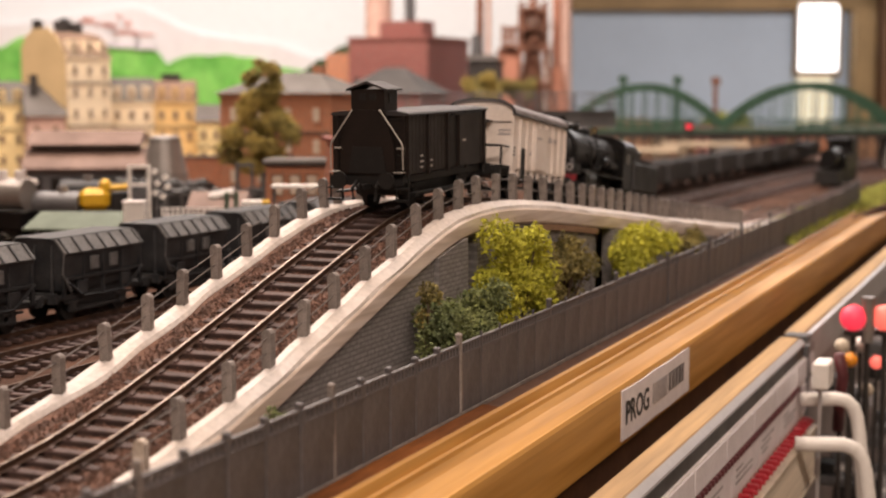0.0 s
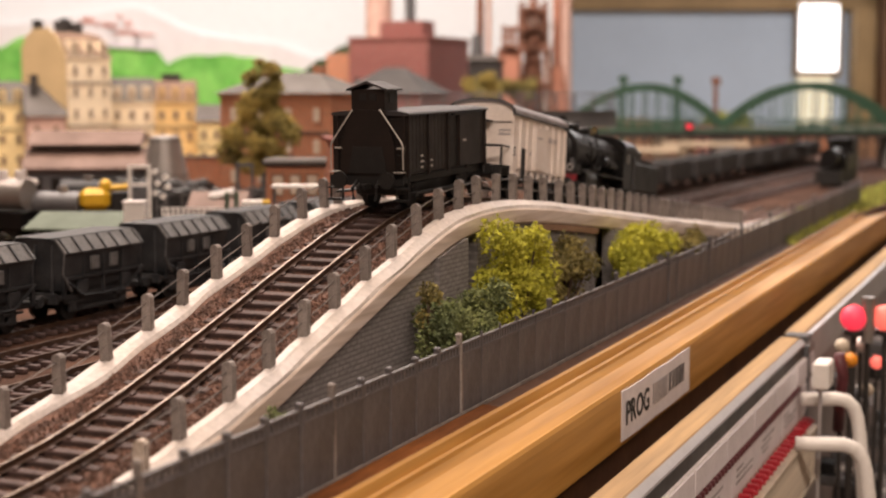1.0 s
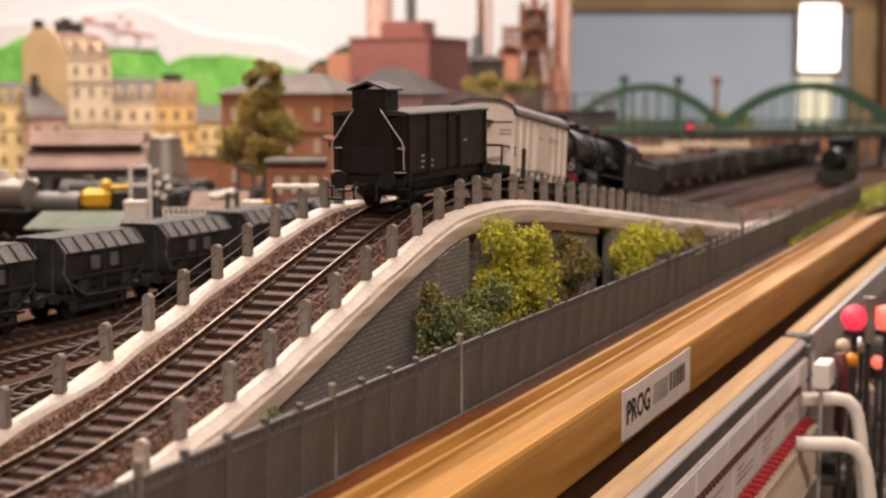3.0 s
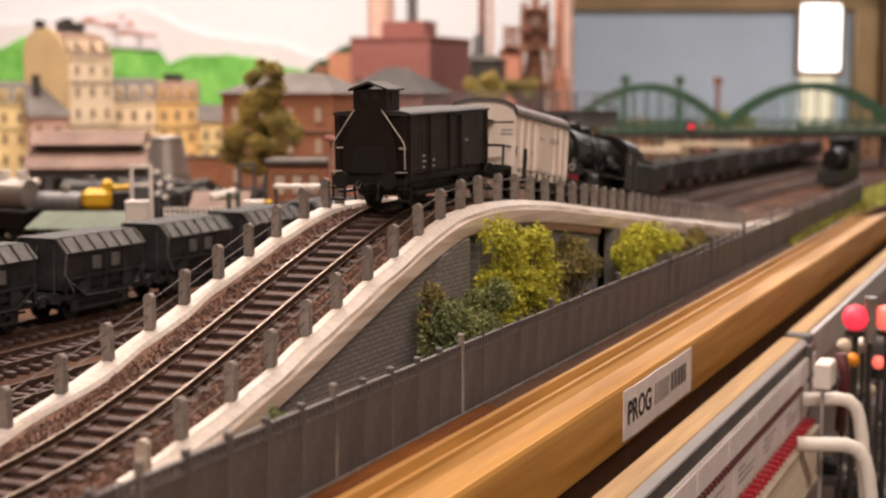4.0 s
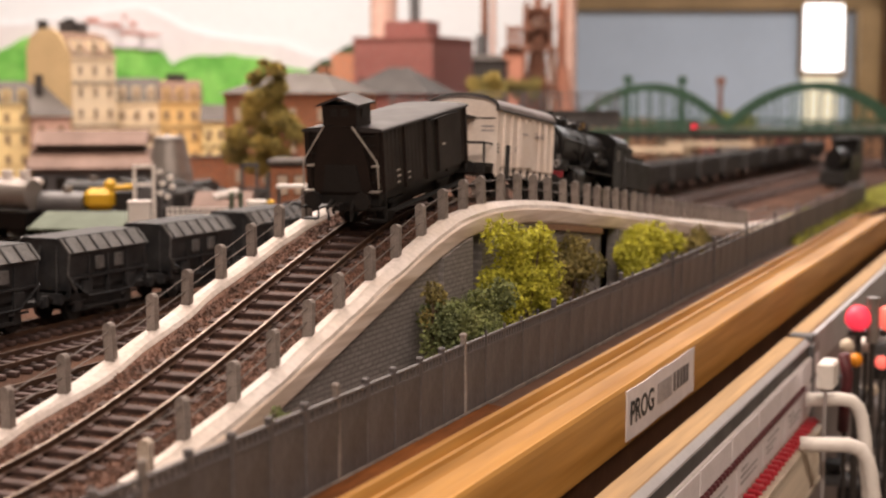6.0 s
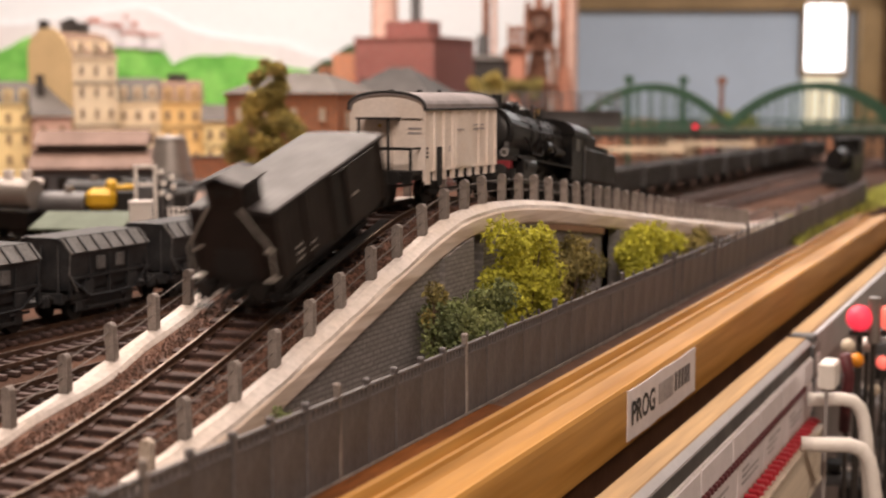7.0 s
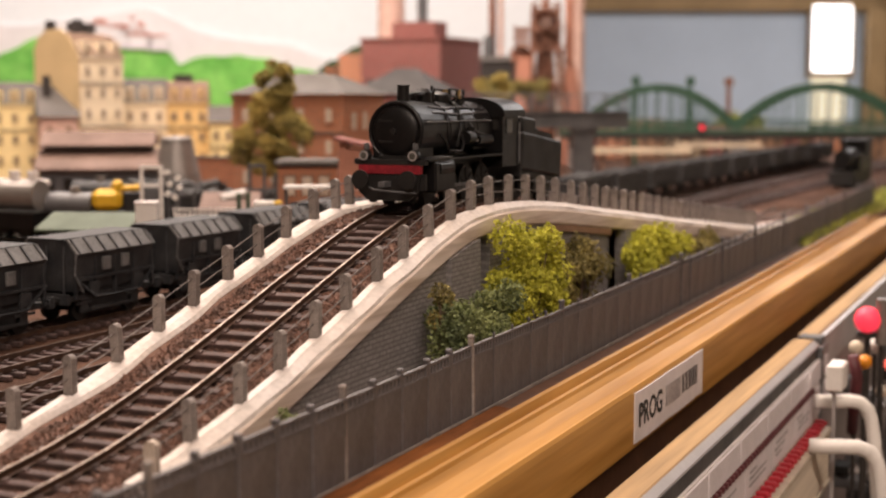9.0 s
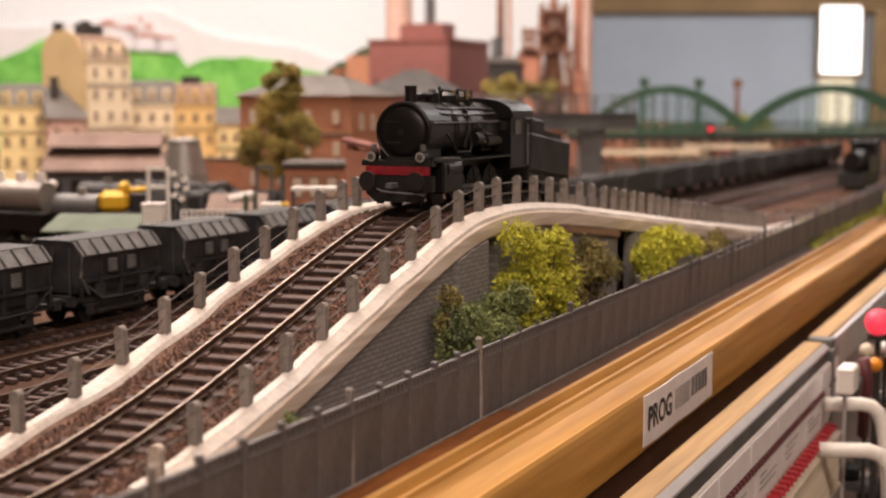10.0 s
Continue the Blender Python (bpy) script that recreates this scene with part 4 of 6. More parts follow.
    for k in range(2):
        part("stencil", bx(0.01555, 0.01562, 0.0120, 0.0240, 0.0305 - k * 0.0018, 0.0311 - k * 0.0018), M["greyink"], body, "small grey stencilled line")
        part("stencil", bx(0.0090, 0.0145, L0 - 0.0003, L0 - 0.0001, 0.0300 - k * 0.0018, 0.0307 - k * 0.0018), M["greyink"], body, "small grey stencilled line")
    part("stencil", bx(0.01555, 0.01562, -0.0125, -0.0115, 0.0205, 0.0230), M["greyink"], body, "small grey stencilled mark")
    return v


WHEELS = []


def locomotive():
    v = thing("steam_locomotive", "black steam locomotive with a red buffer beam", "locomotive", "hump train")
    # y = 0 at the buffer beam
    zc, r = 0.0295, 0.0114
    b = bmesh.new()
    rod(b, (0, 0.0050, zc), (0, 0.0180, zc), r + 0.0004, 32)
    box_ = part("smokebox", b, M["black"], v, smooth=False)
    b = bmesh.new()
    out = bmesh.ops.create_uvsphere(b, u_segments=24, v_segments=10, radius=r * 0.86)
    bmesh.ops.transform(b, matrix=Matrix.Translation((0, 0.0050, zc)) @ Matrix.Diagonal((1, 0.22, 1, 1)), verts=out["verts"])
    part("smokebox_door", b, M["black"], box_, smooth=True)
    b = bmesh.new()
    rod(b, (0, 0.0030, zc), (0, 0.0022, zc), 0.0012, 10)
    for a in (-0.5, 0.5):
        cube(b, -0.0068, -0.0005, 0.0030, 0.0036, zc + a * 0.008 - 0.0004, zc + a * 0.008 + 0.0004)
    part("door_latch", b, M["blackmat"], box_)
    b = bmesh.new()
    rod(b, (0, 0.0180, zc), (0, 0.0760, zc), r, 32)
    boiler = part("boiler", b, M["black"], v, smooth=False)
    b = bmesh.new()
    for y in (0.0185, 0.032, 0.046, 0.060, 0.074):
        rod(b, (0, y - 0.0004, zc), (0, y + 0.0004, zc), r + 0.0003, 32)
    part("boiler_band", b, M["black"], boiler)
    b = bmesh.new()
    rod(b, (0, 0.0115, zc + r - 0.001), (0, 0.0115, zc + r + 0.0060), 0.0026, 16, 0.0023)
    rod(b, (0, 0.0115, zc + r + 0.0060), (0, 0.0115, zc + r + 0.0064), 0.0027, 16)
    part("chimney", b, M["black"], v)
    for y, rr, hh in ((0.0300, 0.0034, 0.0052), (0.0460, 0.0042, 0.0040)):
        b = bmesh.new()
        rod(b, (0, y, zc + r - 0.002), (0, y, zc + r + hh * 0.7), rr, 18)
        rod(b, (0, y, zc + r + hh * 0.7), (0, y, zc + r + hh), rr, 18, rr * 0.6)
        part("dome", b, M["black"], v)
    b = bmesh.new()
    rod(b, (0.003, 0.0580, zc + r - 0.001), (0.003, 0.0580, zc + r + 0.0050), 0.0011, 10)
    rod(b, (-0.003, 0.0580, zc + r - 0.001), (-0.003, 0.0580, zc + r + 0.0050), 0.0011, 10)
    rod(b, (0, 0.0640, zc + r - 0.001), (0, 0.0640, zc + r + 0.0040), 0.0008, 8)
    part("safety_valve", b, M["brass"], v)
    # fittings along the boiler top
    rnd = random.Random(17)
    for y in (0.0205, 0.0245, 0.0360, 0.0395, 0.0520, 0.0545, 0.0670, 0.0715):
        x = rnd.uniform(-0.006, 0.006)
        top = zc + math.sqrt(max(r * r - x * x, 0))
        b = bmesh.new()
        rod(b, (x, y, top - 0.001), (x, y, top + rnd.uniform(0.0015, 0.0042)), rnd.uniform(0.0005, 0.0011), 8)
        part("fitting", b, M["black"], boiler)
    b = bmesh.new()
    tube(b, [(0.0066, 0.0200, zc + 0.0094), (0.0078, 0.0320, zc + 0.0086), (0.0074, 0.0460, zc + 0.0092), (0.0078, 0.0740, zc + 0.0086)], 0.00045, 6)
    tube(b, [(0.0092, 0.0180, zc + 0.0072), (0.0098, 0.0420, zc + 0.0064), (0.0094, 0.0740, zc + 0.0070)], 0.0004, 6)
    tube(b, [(0.0113, 0.0500, zc + 0.0030), (0.0122, 0.0560, zc - 0.0010), (0.0120, 0.0640, zc - 0.0020), (0.0122, 0.0720, zc - 0.0060)], 0.0005, 6)
    part("pipework", b, M["greysteel"], boiler, "worn grey pipework")
    # bright metal plate that paints the gleam along the side tank's top
    b = bmesh.new()
    cube(b, 0.0100, 0.0132, 0.0480, 0.0580, zc - 0.0050, zc - 0.0042)
    part("tank_top_gleam", b, M["metal"], boiler, "bright plate standing in for the gleam on the tank's top")
    # handrails and pipes on both sides
    for s in (-1, 1):
        b = bmesh.new()
        rod(b, (s * 0.0116, 0.008, zc + 0.0035), (s * 0.0116, 0.074, zc + 0.0035), 0.00030, 6)
        for y in (0.010, 0.026, 0.042, 0.058, 0.072):
            rod(b, (s * 0.0100, y, zc + 0.0035), (s * 0.0117, y, zc + 0.0035), 0.0004, 6)
        part("handrail", b, M["greysteel"], boiler)
        b = bmesh.new()
        tube(b, [(s * 0.0035, 0.046, zc + r + 0.001), (s * 0.0094, 0.044, zc + 0.0075), (s * 0.0120, 0.040, zc), (s * 0.0122, 0.036, zc - 0.007)], 0.0006, 6)
        tube(b, [(s * 0.0045, 0.030, zc + r - 0.001), (s * 0.0104, 0.029, zc + 0.0050), (s * 0.0120, 0.028, zc - 0.004)], 0.0005, 6)
        part("pipe", b, M["black"], boiler)
        # air pump and tank
        b = bmesh.new()
        rod(b, (s * 0.0120, 0.050, 0.0235), (s * 0.0120, 0.050, 0.0305), 0.0020, 12)
        rod(b, (s * 0.0122, 0.056, 0.0250), (s * 0.0122, 0.070, 0.0250), 0.0022, 12)
        part("air_pump", b, M["black"], v)
        part("running_board", bx(min(s * 0.0060, s * 0.0160), max(s * 0.0060, s * 0.0160), 0.0010, 0.0780, 0.0182, 0.0189), M["black"], v)
        b = bmesh.new()
        rod(b, (s * 0.0130, 0.0100, 0.0150), (s * 0.0130, 0.0230, 0.0150), 0.0042, 16)
        cube(b, s * 0.0130 - 0.0030, s * 0.0130 + 0.0030, 0.0095, 0.0235, 0.0140, 0.0182)
        part("cylinder", b, M["black"], v)
        b = bmesh.new()
        cube(b, s * 0.0122 - 0.0004, s * 0.0122 + 0.0004, 0.0340, 0.0730, 0.0052, 0.0066)
        cube(b, s * 0.0130 - 0.0004, s * 0.0130 + 0.0004, 0.0230, 0.0480, 0.0070, 0.0082)
        part("coupling_rod", b, M["greysteel"], v, "grey steel rod")
        for y in (0.0350, 0.0520, 0.0690):
            b = bmesh.new()
            rod(b, (s * -0.0013, 0, 0), (s * 0.0010, 0, 0), 0.0076, 24)
            w = part("driving_wheel", b, M["blackmat"], v)
            for k in range(6):
                part("spoke", bx(min(s * 0.0010, s * 0.0014), max(s * 0.0010, s * 0.0014), -0.0004, 0.0004, 0.0008, 0.0064, m=pose(0, 0, 0, 60 * k)), M["blackmat"], w)
            w.matrix_basis = pose(s * 0.0083, y, 0.0075)
            WHEELS.append((w, s * 0.0083, y, 0.0075, 0.0076))
        b = bmesh.new()
        rod(b, (s * -0.0011, 0, 0), (s * 0.0011, 0, 0), 0.0056, 18)
        w = part("leading_wheel", b, M["blackmat"], v)
        w.matrix_basis = pose(s * 0.0081, 0.0155, 0.0056)
        WHEELS.append((w, s * 0.0081, 0.0155, 0.0056, 0.0056))
        # lamps on the beam
        b = bmesh.new()
        rod(b, (s * 0.0104, 0.0012, 0.0202), (s * 0.0104, -0.0020, 0.0202), 0.0021, 14)
        lamp = part("headlamp", b, M["black"], v)
        b = bmesh.new()
        rod(b, (s * 0.0104, -0.0020, 0.0202), (s * 0.0104, -0.0024, 0.0202), 0.0019, 14)
        part("lamp_ring", b, M["metal"], lamp)
        b = bmesh.new()
        rod(b, (s * 0.0104, -0.0024, 0.0202), (s * 0.0104, -0.0026, 0.0202), 0.0013, 12)
        part("lamp_glass", b, M["lamp"], lamp)
    b = bmesh.new()
    cube(b, -0.0060, 0.0060, 0.0020, 0.0780, 0.0100, 0.0200)
    cube(b, -0.0078, 0.0078, 0.0050, 0.0180, 0.0195, 0.0225)
    part("main_frame", b, M["blackmat"], v)
    part("smokebox_saddle", bx(-0.0098, 0.0098, 0.0046, 0.0180, 0.0190, 0.0262), M["black"], v)
    b = bmesh.new()
    tube(b, [(0.0112 * math.cos(2 * math.pi * k / 24), 0.0046, zc + 0.0112 * math.sin(2 * math.pi * k / 24)) for k in range(25)], 0.0005, 6)
    part("door_rim", b, M["black"], box_)
    for s in (-1, 1):
        part("steam_chest", bx(min(s * 0.0102, s * 0.0166), max(s * 0.0102, s * 0.0166), 0.0060, 0.0245, 0.0060, 0.0181, 0.0008), M["black"], v)
        # grey strip painting the light top edge of the black chest
        part("chest_top_highlight", bx(min(s * 0.0112, s * 0.0166), max(s * 0.0112, s * 0.0166), 0.0085, 0.0220, 0.0191, 0.0196), M["greysteel"], v)
        b = bmesh.new()
        rod(b, (s * 0.0104, 0.0006, 0.0224), (s * 0.0104, 0.0006, 0.0250), 0.0011, 10)
        part("lamp_chimney", b, M["greysteel"], v)
        b = bmesh.new()
        tube(b, [(s * 0.0117, 0.0200, zc - 0.001), (s * 0.0136, 0.0215, zc - 0.004), (s * 0.0138, 0.0240, 0.0215), (s * 0.0138, 0.0370, 0.0212), (s * 0.0136, 0.0395, 0.0240), (s * 0.0122, 0.0400, zc - 0.001)], 0.0006, 8)
        part("feed_pipe", b, M["black"], boiler)
        b = bmesh.new()
        rod(b, (s * 0.0131, 0.0425, 0.0262), (s * 0.0131, 0.0490, 0.0262), 0.0026, 14)
        part("reservoir", b, M["black"], v)
        b = bmesh.new()
        for y in (0.0485, 0.0555, 0.0625):
            rod(b, (s * 0.0035, y, zc + r - 0.002), (s * 0.0035, y, zc + r + 0.0052), 0.00045, 6)
        rod(b, (s * 0.0035, 0.0485, zc + r + 0.0052), (s * 0.0035, 0.0625, zc + r + 0.0046), 0.0004, 6)
        rod(b, (s * 0.0035, 0.0485, zc + r + 0.0022), (s * 0.0035, 0.0625, zc + r + 0.0022), 0.0004, 6)
        part("valve_rail", b, M["black"], boiler)
    b = bmesh.new()
    tube(b, [(0.0, 0.0140, zc + r + 0.0022), (0.0015, 0.0200, zc + r + 0.0030), (0.0015, 0.0270, zc + r + 0.0030)], 0.0008, 8)
    rod(b, (0.0, 0.0380, zc + r - 0.001), (0.0, 0.0380, zc + r + 0.0045), 0.0013, 10)
    rod(b, (0.0, 0.0380, zc + r + 0.0045), (0.0, 0.0380, zc + r + 0.0064), 0.0006, 8)
    part("whistle", b, M["black"], boiler)
    part("firebox", bx(-0.0085, 0.0085, 0.0600, 0.0790, 0.0190, 0.0370, 0.002), M["black"], v)
    beam = part("buffer_beam", bx(-0.0132, 0.0132, -0.0012, 0.0014, 0.0133, 0.0166), M["red"], v, "red painted buffer beam")
    part("beam_step", bx(-0.0150, 0.0150, -0.0010, 0.0025, 0.0167, 0.0187), M["blackmat"], beam)
    part("beam_lower", bx(-0.0150, 0.0150, -0.0006, 0.0014, 0.0070, 0.0132), M["blackmat"], beam)
    b = bmesh.new()
    prism(b, [(-0.0135, 0.0128), (-0.0125, 0.0060), (-0.0085, 0.0030), (0.0085, 0.0030), (0.0125, 0.0060), (0.0135, 0.0128)], -0.0020, -0.0008, "y")
    part("front_apron", b, M["blackmat"], beam)
    buffers(v, -0.0008, -1, 0.0112, "blackmat", 0.0036)
    b = bmesh.new()
    cube(b, -0.0012, 0.0012, -0.0080, 0.0, 0.0085, 0.0105)
    tube(b, [(-0.0080, -0.002, 0.0080), (-0.003, -0.0080, 0.0075), (0.004, -0.0085, 0.0070), (0.0120, -0.002, 0.0060)], 0.0004, 6)
    part("coupling", b, M["greysteel"], v)
    b = bmesh.new()
    for s in (-1, 1):
        prism(b, [(s * 0.0070, 0.0020), (s * 0.0095, 0.0020), (s * 0.0105, 0.0098), (s * 0.0060, 0.0098)], 0.0010, 0.0022, "y")
    part("rail_guard", b, M["blackmat"], v)
    # cab
    c = part("cab", bx(-0.0152, 0.0152, 0.0780, 0.0960, 0.0130, 0.0350), M["black"], v)
    b = bmesh.new()
    prism(b, [(x, 0.0350 + z) for x, z in arch_roof(0.0168, 0.0078, 14)] + [(-0.0168, 0.0344), (0.0168, 0.0344)], 0.0760, 0.1010, "y")
    part("cab_roof", b, M["black"], c)
    for s in (-1, 1):
        part("cab_window", bx(min(s * 0.0150, s * 0.0156), max(s * 0.0150, s * 0.0156), 0.0820, 0.0885, 0.0275, 0.0335), M["darkglass"], c)
        part("cab_spectacle", bx(s * 0.0110 - 0.0022, s * 0.0110 + 0.0022, 0.0774, 0.0781, 0.0290, 0.0350), M["darkglass"], c)
        b = bmesh.new()
        rod(b, (s * 0.0158, 0.0965, 0.014), (s * 0.0158, 0.0965, 0.032), 0.0004, 6)
        part("grab_rail", b, M["greysteel"], c)
    # tender, on its own frame behind the cab
    t = thing("tender", "black coal tender coupled behind the locomotive", "tender", "hump train")
    part("tank", bx(-0.0150, 0.0150, 0.0, 0.0520, 0.0135, 0.0300, 0.0008), M["blackmat"], t)
    b = bmesh.new()
    cube(b, -0.0140, -0.0132, 0.002, 0.040, 0.0300, 0.0325)
    cube(b, 0.0132, 0.0140, 0.002, 0.040, 0.0300, 0.0325)
    cube(b, -0.0132, 0.0132, 0.0395, 0.0402, 0.0300, 0.0325)
    part("coal_rail", b, M["blackmat"], t)
    part("bulkhead", bx(-0.0136, 0.0136, 0.0010, 0.0190, 0.0301, 0.0372, 0.0008), M["blackmat"], t)
    b = bmesh.new()
    rnd = random.Random(21)
    for i in range(160):
        x, y = rnd.uniform(-0.0125, 0.0125), rnd.uniform(0.003, 0.038)
        q = bmesh.ops.create_icosphere(b, subdivisions=1, radius=rnd.uniform(0.0009, 0.002))
        bmesh.ops.translate(b, verts=q["verts"], vec=(x, y, 0.0305 + 0.0045 * (1 - (x / 0.013) ** 2) * rnd.random()))
    part("coal", b, M["blackmat"], t)
    underframe(t, 0.0005, 0.0520, (0.010, 0.026, 0.042))
    buffers(t, 0.0530, 1)
    return v, t


def hopper_mesh_thing(m, label, group):
    """Short coal hopper with sloped flaps; its length runs along y."""
    v = thing("hopper_wagon", label, "hopper wagon", group, m=m @ Matrix.Diagonal((1, 1, 0.93, 1)))
    L = 0.0290
    b = bmesh.new()
    prism(b, [(-0.0135, 0.0155), (-0.0152, 0.0338), (-0.0102, 0.0400), (0.0102, 0.0400), (0.0152, 0.0338), (0.0135, 0.0155)], -L, L, "y")
    body = part("body", b, M["hopper"], v)
    for s in (-1, 1):
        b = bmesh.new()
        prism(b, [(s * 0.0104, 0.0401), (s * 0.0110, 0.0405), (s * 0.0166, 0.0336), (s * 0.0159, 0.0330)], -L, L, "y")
        flap = part("flap", b, M["hopperlight"], v, "lighter grey side flap")
        b = bmesh.new()
        for i in range(7):
            y = -L + 0.002 + i * (2 * L - 0.004) / 6
            prism(b, [(s * 0.0110, 0.0405), (s * 0.0115, 0.0408), (s * 0.0172, 0.0338), (s * 0.0166, 0.0334)], y - 0.0004, y + 0.0004, "y")
        part("flap_rib", b, M["hopper"], flap)
        b = bmesh.new()
        for i in range(5):
            y = -L + 0.001 + i * (2 * L - 0.002) / 4
            cube(b, s * 0.0145 - 0.0007, s * 0.0145 + 0.0007, y - 0.0007, y + 0.0007, 0.0120, 0.0310)
        cube(b, s * 0.0148 - 0.0008, s * 0.0148 + 0.0008, -L, L, 0.0205, 0.0218)
        tube(b, [(s * 0.0155, -L, 0.0215), (s * 0.0158, -L * 0.55, 0.0120), (s * 0.0158, 0, 0.0115), (s * 0.0158, L * 0.55, 0.0120), (s * 0.0155, L, 0.0215)], 0.0006, 6)
        part("side_frame", b, M["hopper"], v)
        for y in (-0.010, 0.004):
            part("lever_box", bx(s * 0.0155 - 0.0008, s * 0.0155 + 0.0008, y, y + 0.0055, 0.0240, 0.0305, 0.0004), M["hopperlight"], v)
        for y in (-0.019, 0.013):
            part("side_hatch", bx(s * 0.0146 - 0.0008, s * 0.0146 + 0.0008, y, y + 0.007, 0.0130, 0.0195, 0.0003), M["hopper"], v)
        b = bmesh.new()
        tube(b, [(s * 0.0160, -L, 0.0330), (s * 0.0164, -L - 0.002, 0.0240), (s * 0.0162, -L + 0.004, 0.0150)], 0.0005, 6)
        part("grab_rail", b, M["hopperlight"], v)
    b = bmesh.new()
    cube(b, -0.0093, 0.0093, -L - 0.0006, L + 0.0006, 0.0396, 0.0406)
    part("top_rim", b, M["hopper"], body)
    for s in (-1, 1):
        part("buffer_plank", bx(-0.0150, 0.0150, s * (L + 0.0050) - 0.0008, s * (L + 0.0050) + 0.0008, 0.0100, 0.0150), M["hopper"], v)
        part("end_platform", bx(-0.0140, 0.0140, min(s * L, s * (L + 0.0042)), max(s * L, s * (L + 0.0042)), 0.0120, 0.0130), M["hopper"], v)
        for x in (-0.0120, 0.0, 0.0120):
            b = bmesh.new()
            rod(b, (x, s * (L + 0.0042), 0.0130), (x * 0.75, s * L, 0.0370), 0.0006, 6)
            part("end_strut", b, M["hopper"], v)
    b = bmesh.new()
    prism(b, [(-0.0125, 0.0158), (-0.0105, 0.0035), (0.0105, 0.0035), (0.0125, 0.0158)], -0.0145, 0.0145, "y")
    part("chute", b, M["hopper"], v)
    underframe(v, -L - 0.0035, L + 0.0035, (-0.0185, 0.0185), "hopper")
    buffers(v, -L - 0.0040, -1)
    buffers(v, L + 0.0040, 1)
    return v


def coal_wagon(m, label, group):
    v = thing("coal_wagon", label, "open wagon", group, m=m)
    b = bmesh.new()
    cube(b, -0.0155, 0.0155, -0.043, 0.043, 0.0135, 0.0330)
    part("body", b, M["hopper"], v)
    b = bmesh.new()
    for s in (-1, 1):
        for i in range(8):
            y = -0.043 + 0.086 * i / 7
            cube(b, s * 0.0155, s * 0.0165, y - 0.0009, y + 0.0009, 0.0130, 0.0330)
        cube(b, s * 0.0155, s * 0.0168, -0.0435, 0.0435, 0.0325, 0.0338)
    part("ribs", b, M["hopperlight"], v)
    b = bmesh.new()
    rnd = random.Random(5)
    for i in range(60):
        q = bmesh.ops.create_icosphere(b, subdivisions=1, radius=rnd.uniform(0.002, 0.0045))
        bmesh.ops.translate(b, verts=q["verts"], vec=(rnd.uniform(-0.012, 0.012), rnd.uniform(-0.040, 0.040), 0.0325 + rnd.uniform(0, 0.002)))
    part("coal", b, M["blackmat"], v)
    underframe(v, -0.043, 0.043, (-0.024, 0.024), "hopper")
    buffers(v, -0.0440, -1)
    buffers(v, 0.0440, 1)
    return v


def yard_track(x, y0, y1, label):
    t = thing("yard_track", label, "track", "yard tracks")
    me = sleeper_mesh()
    for s in (-1, 1):
        part("rail", bx(x + s * 0.00865 - 0.00045, x + s * 0.00865 + 0.00045, y0, y1, 0.0022, 0.0044), M["rail_side"], t)
    y = y0
    k = 0
    while y < min(y1, 0.62) and k < 60:
        share("sleeper", me, t, pose(x, y, 0.0022))
        y += 0.0074
        k += 1


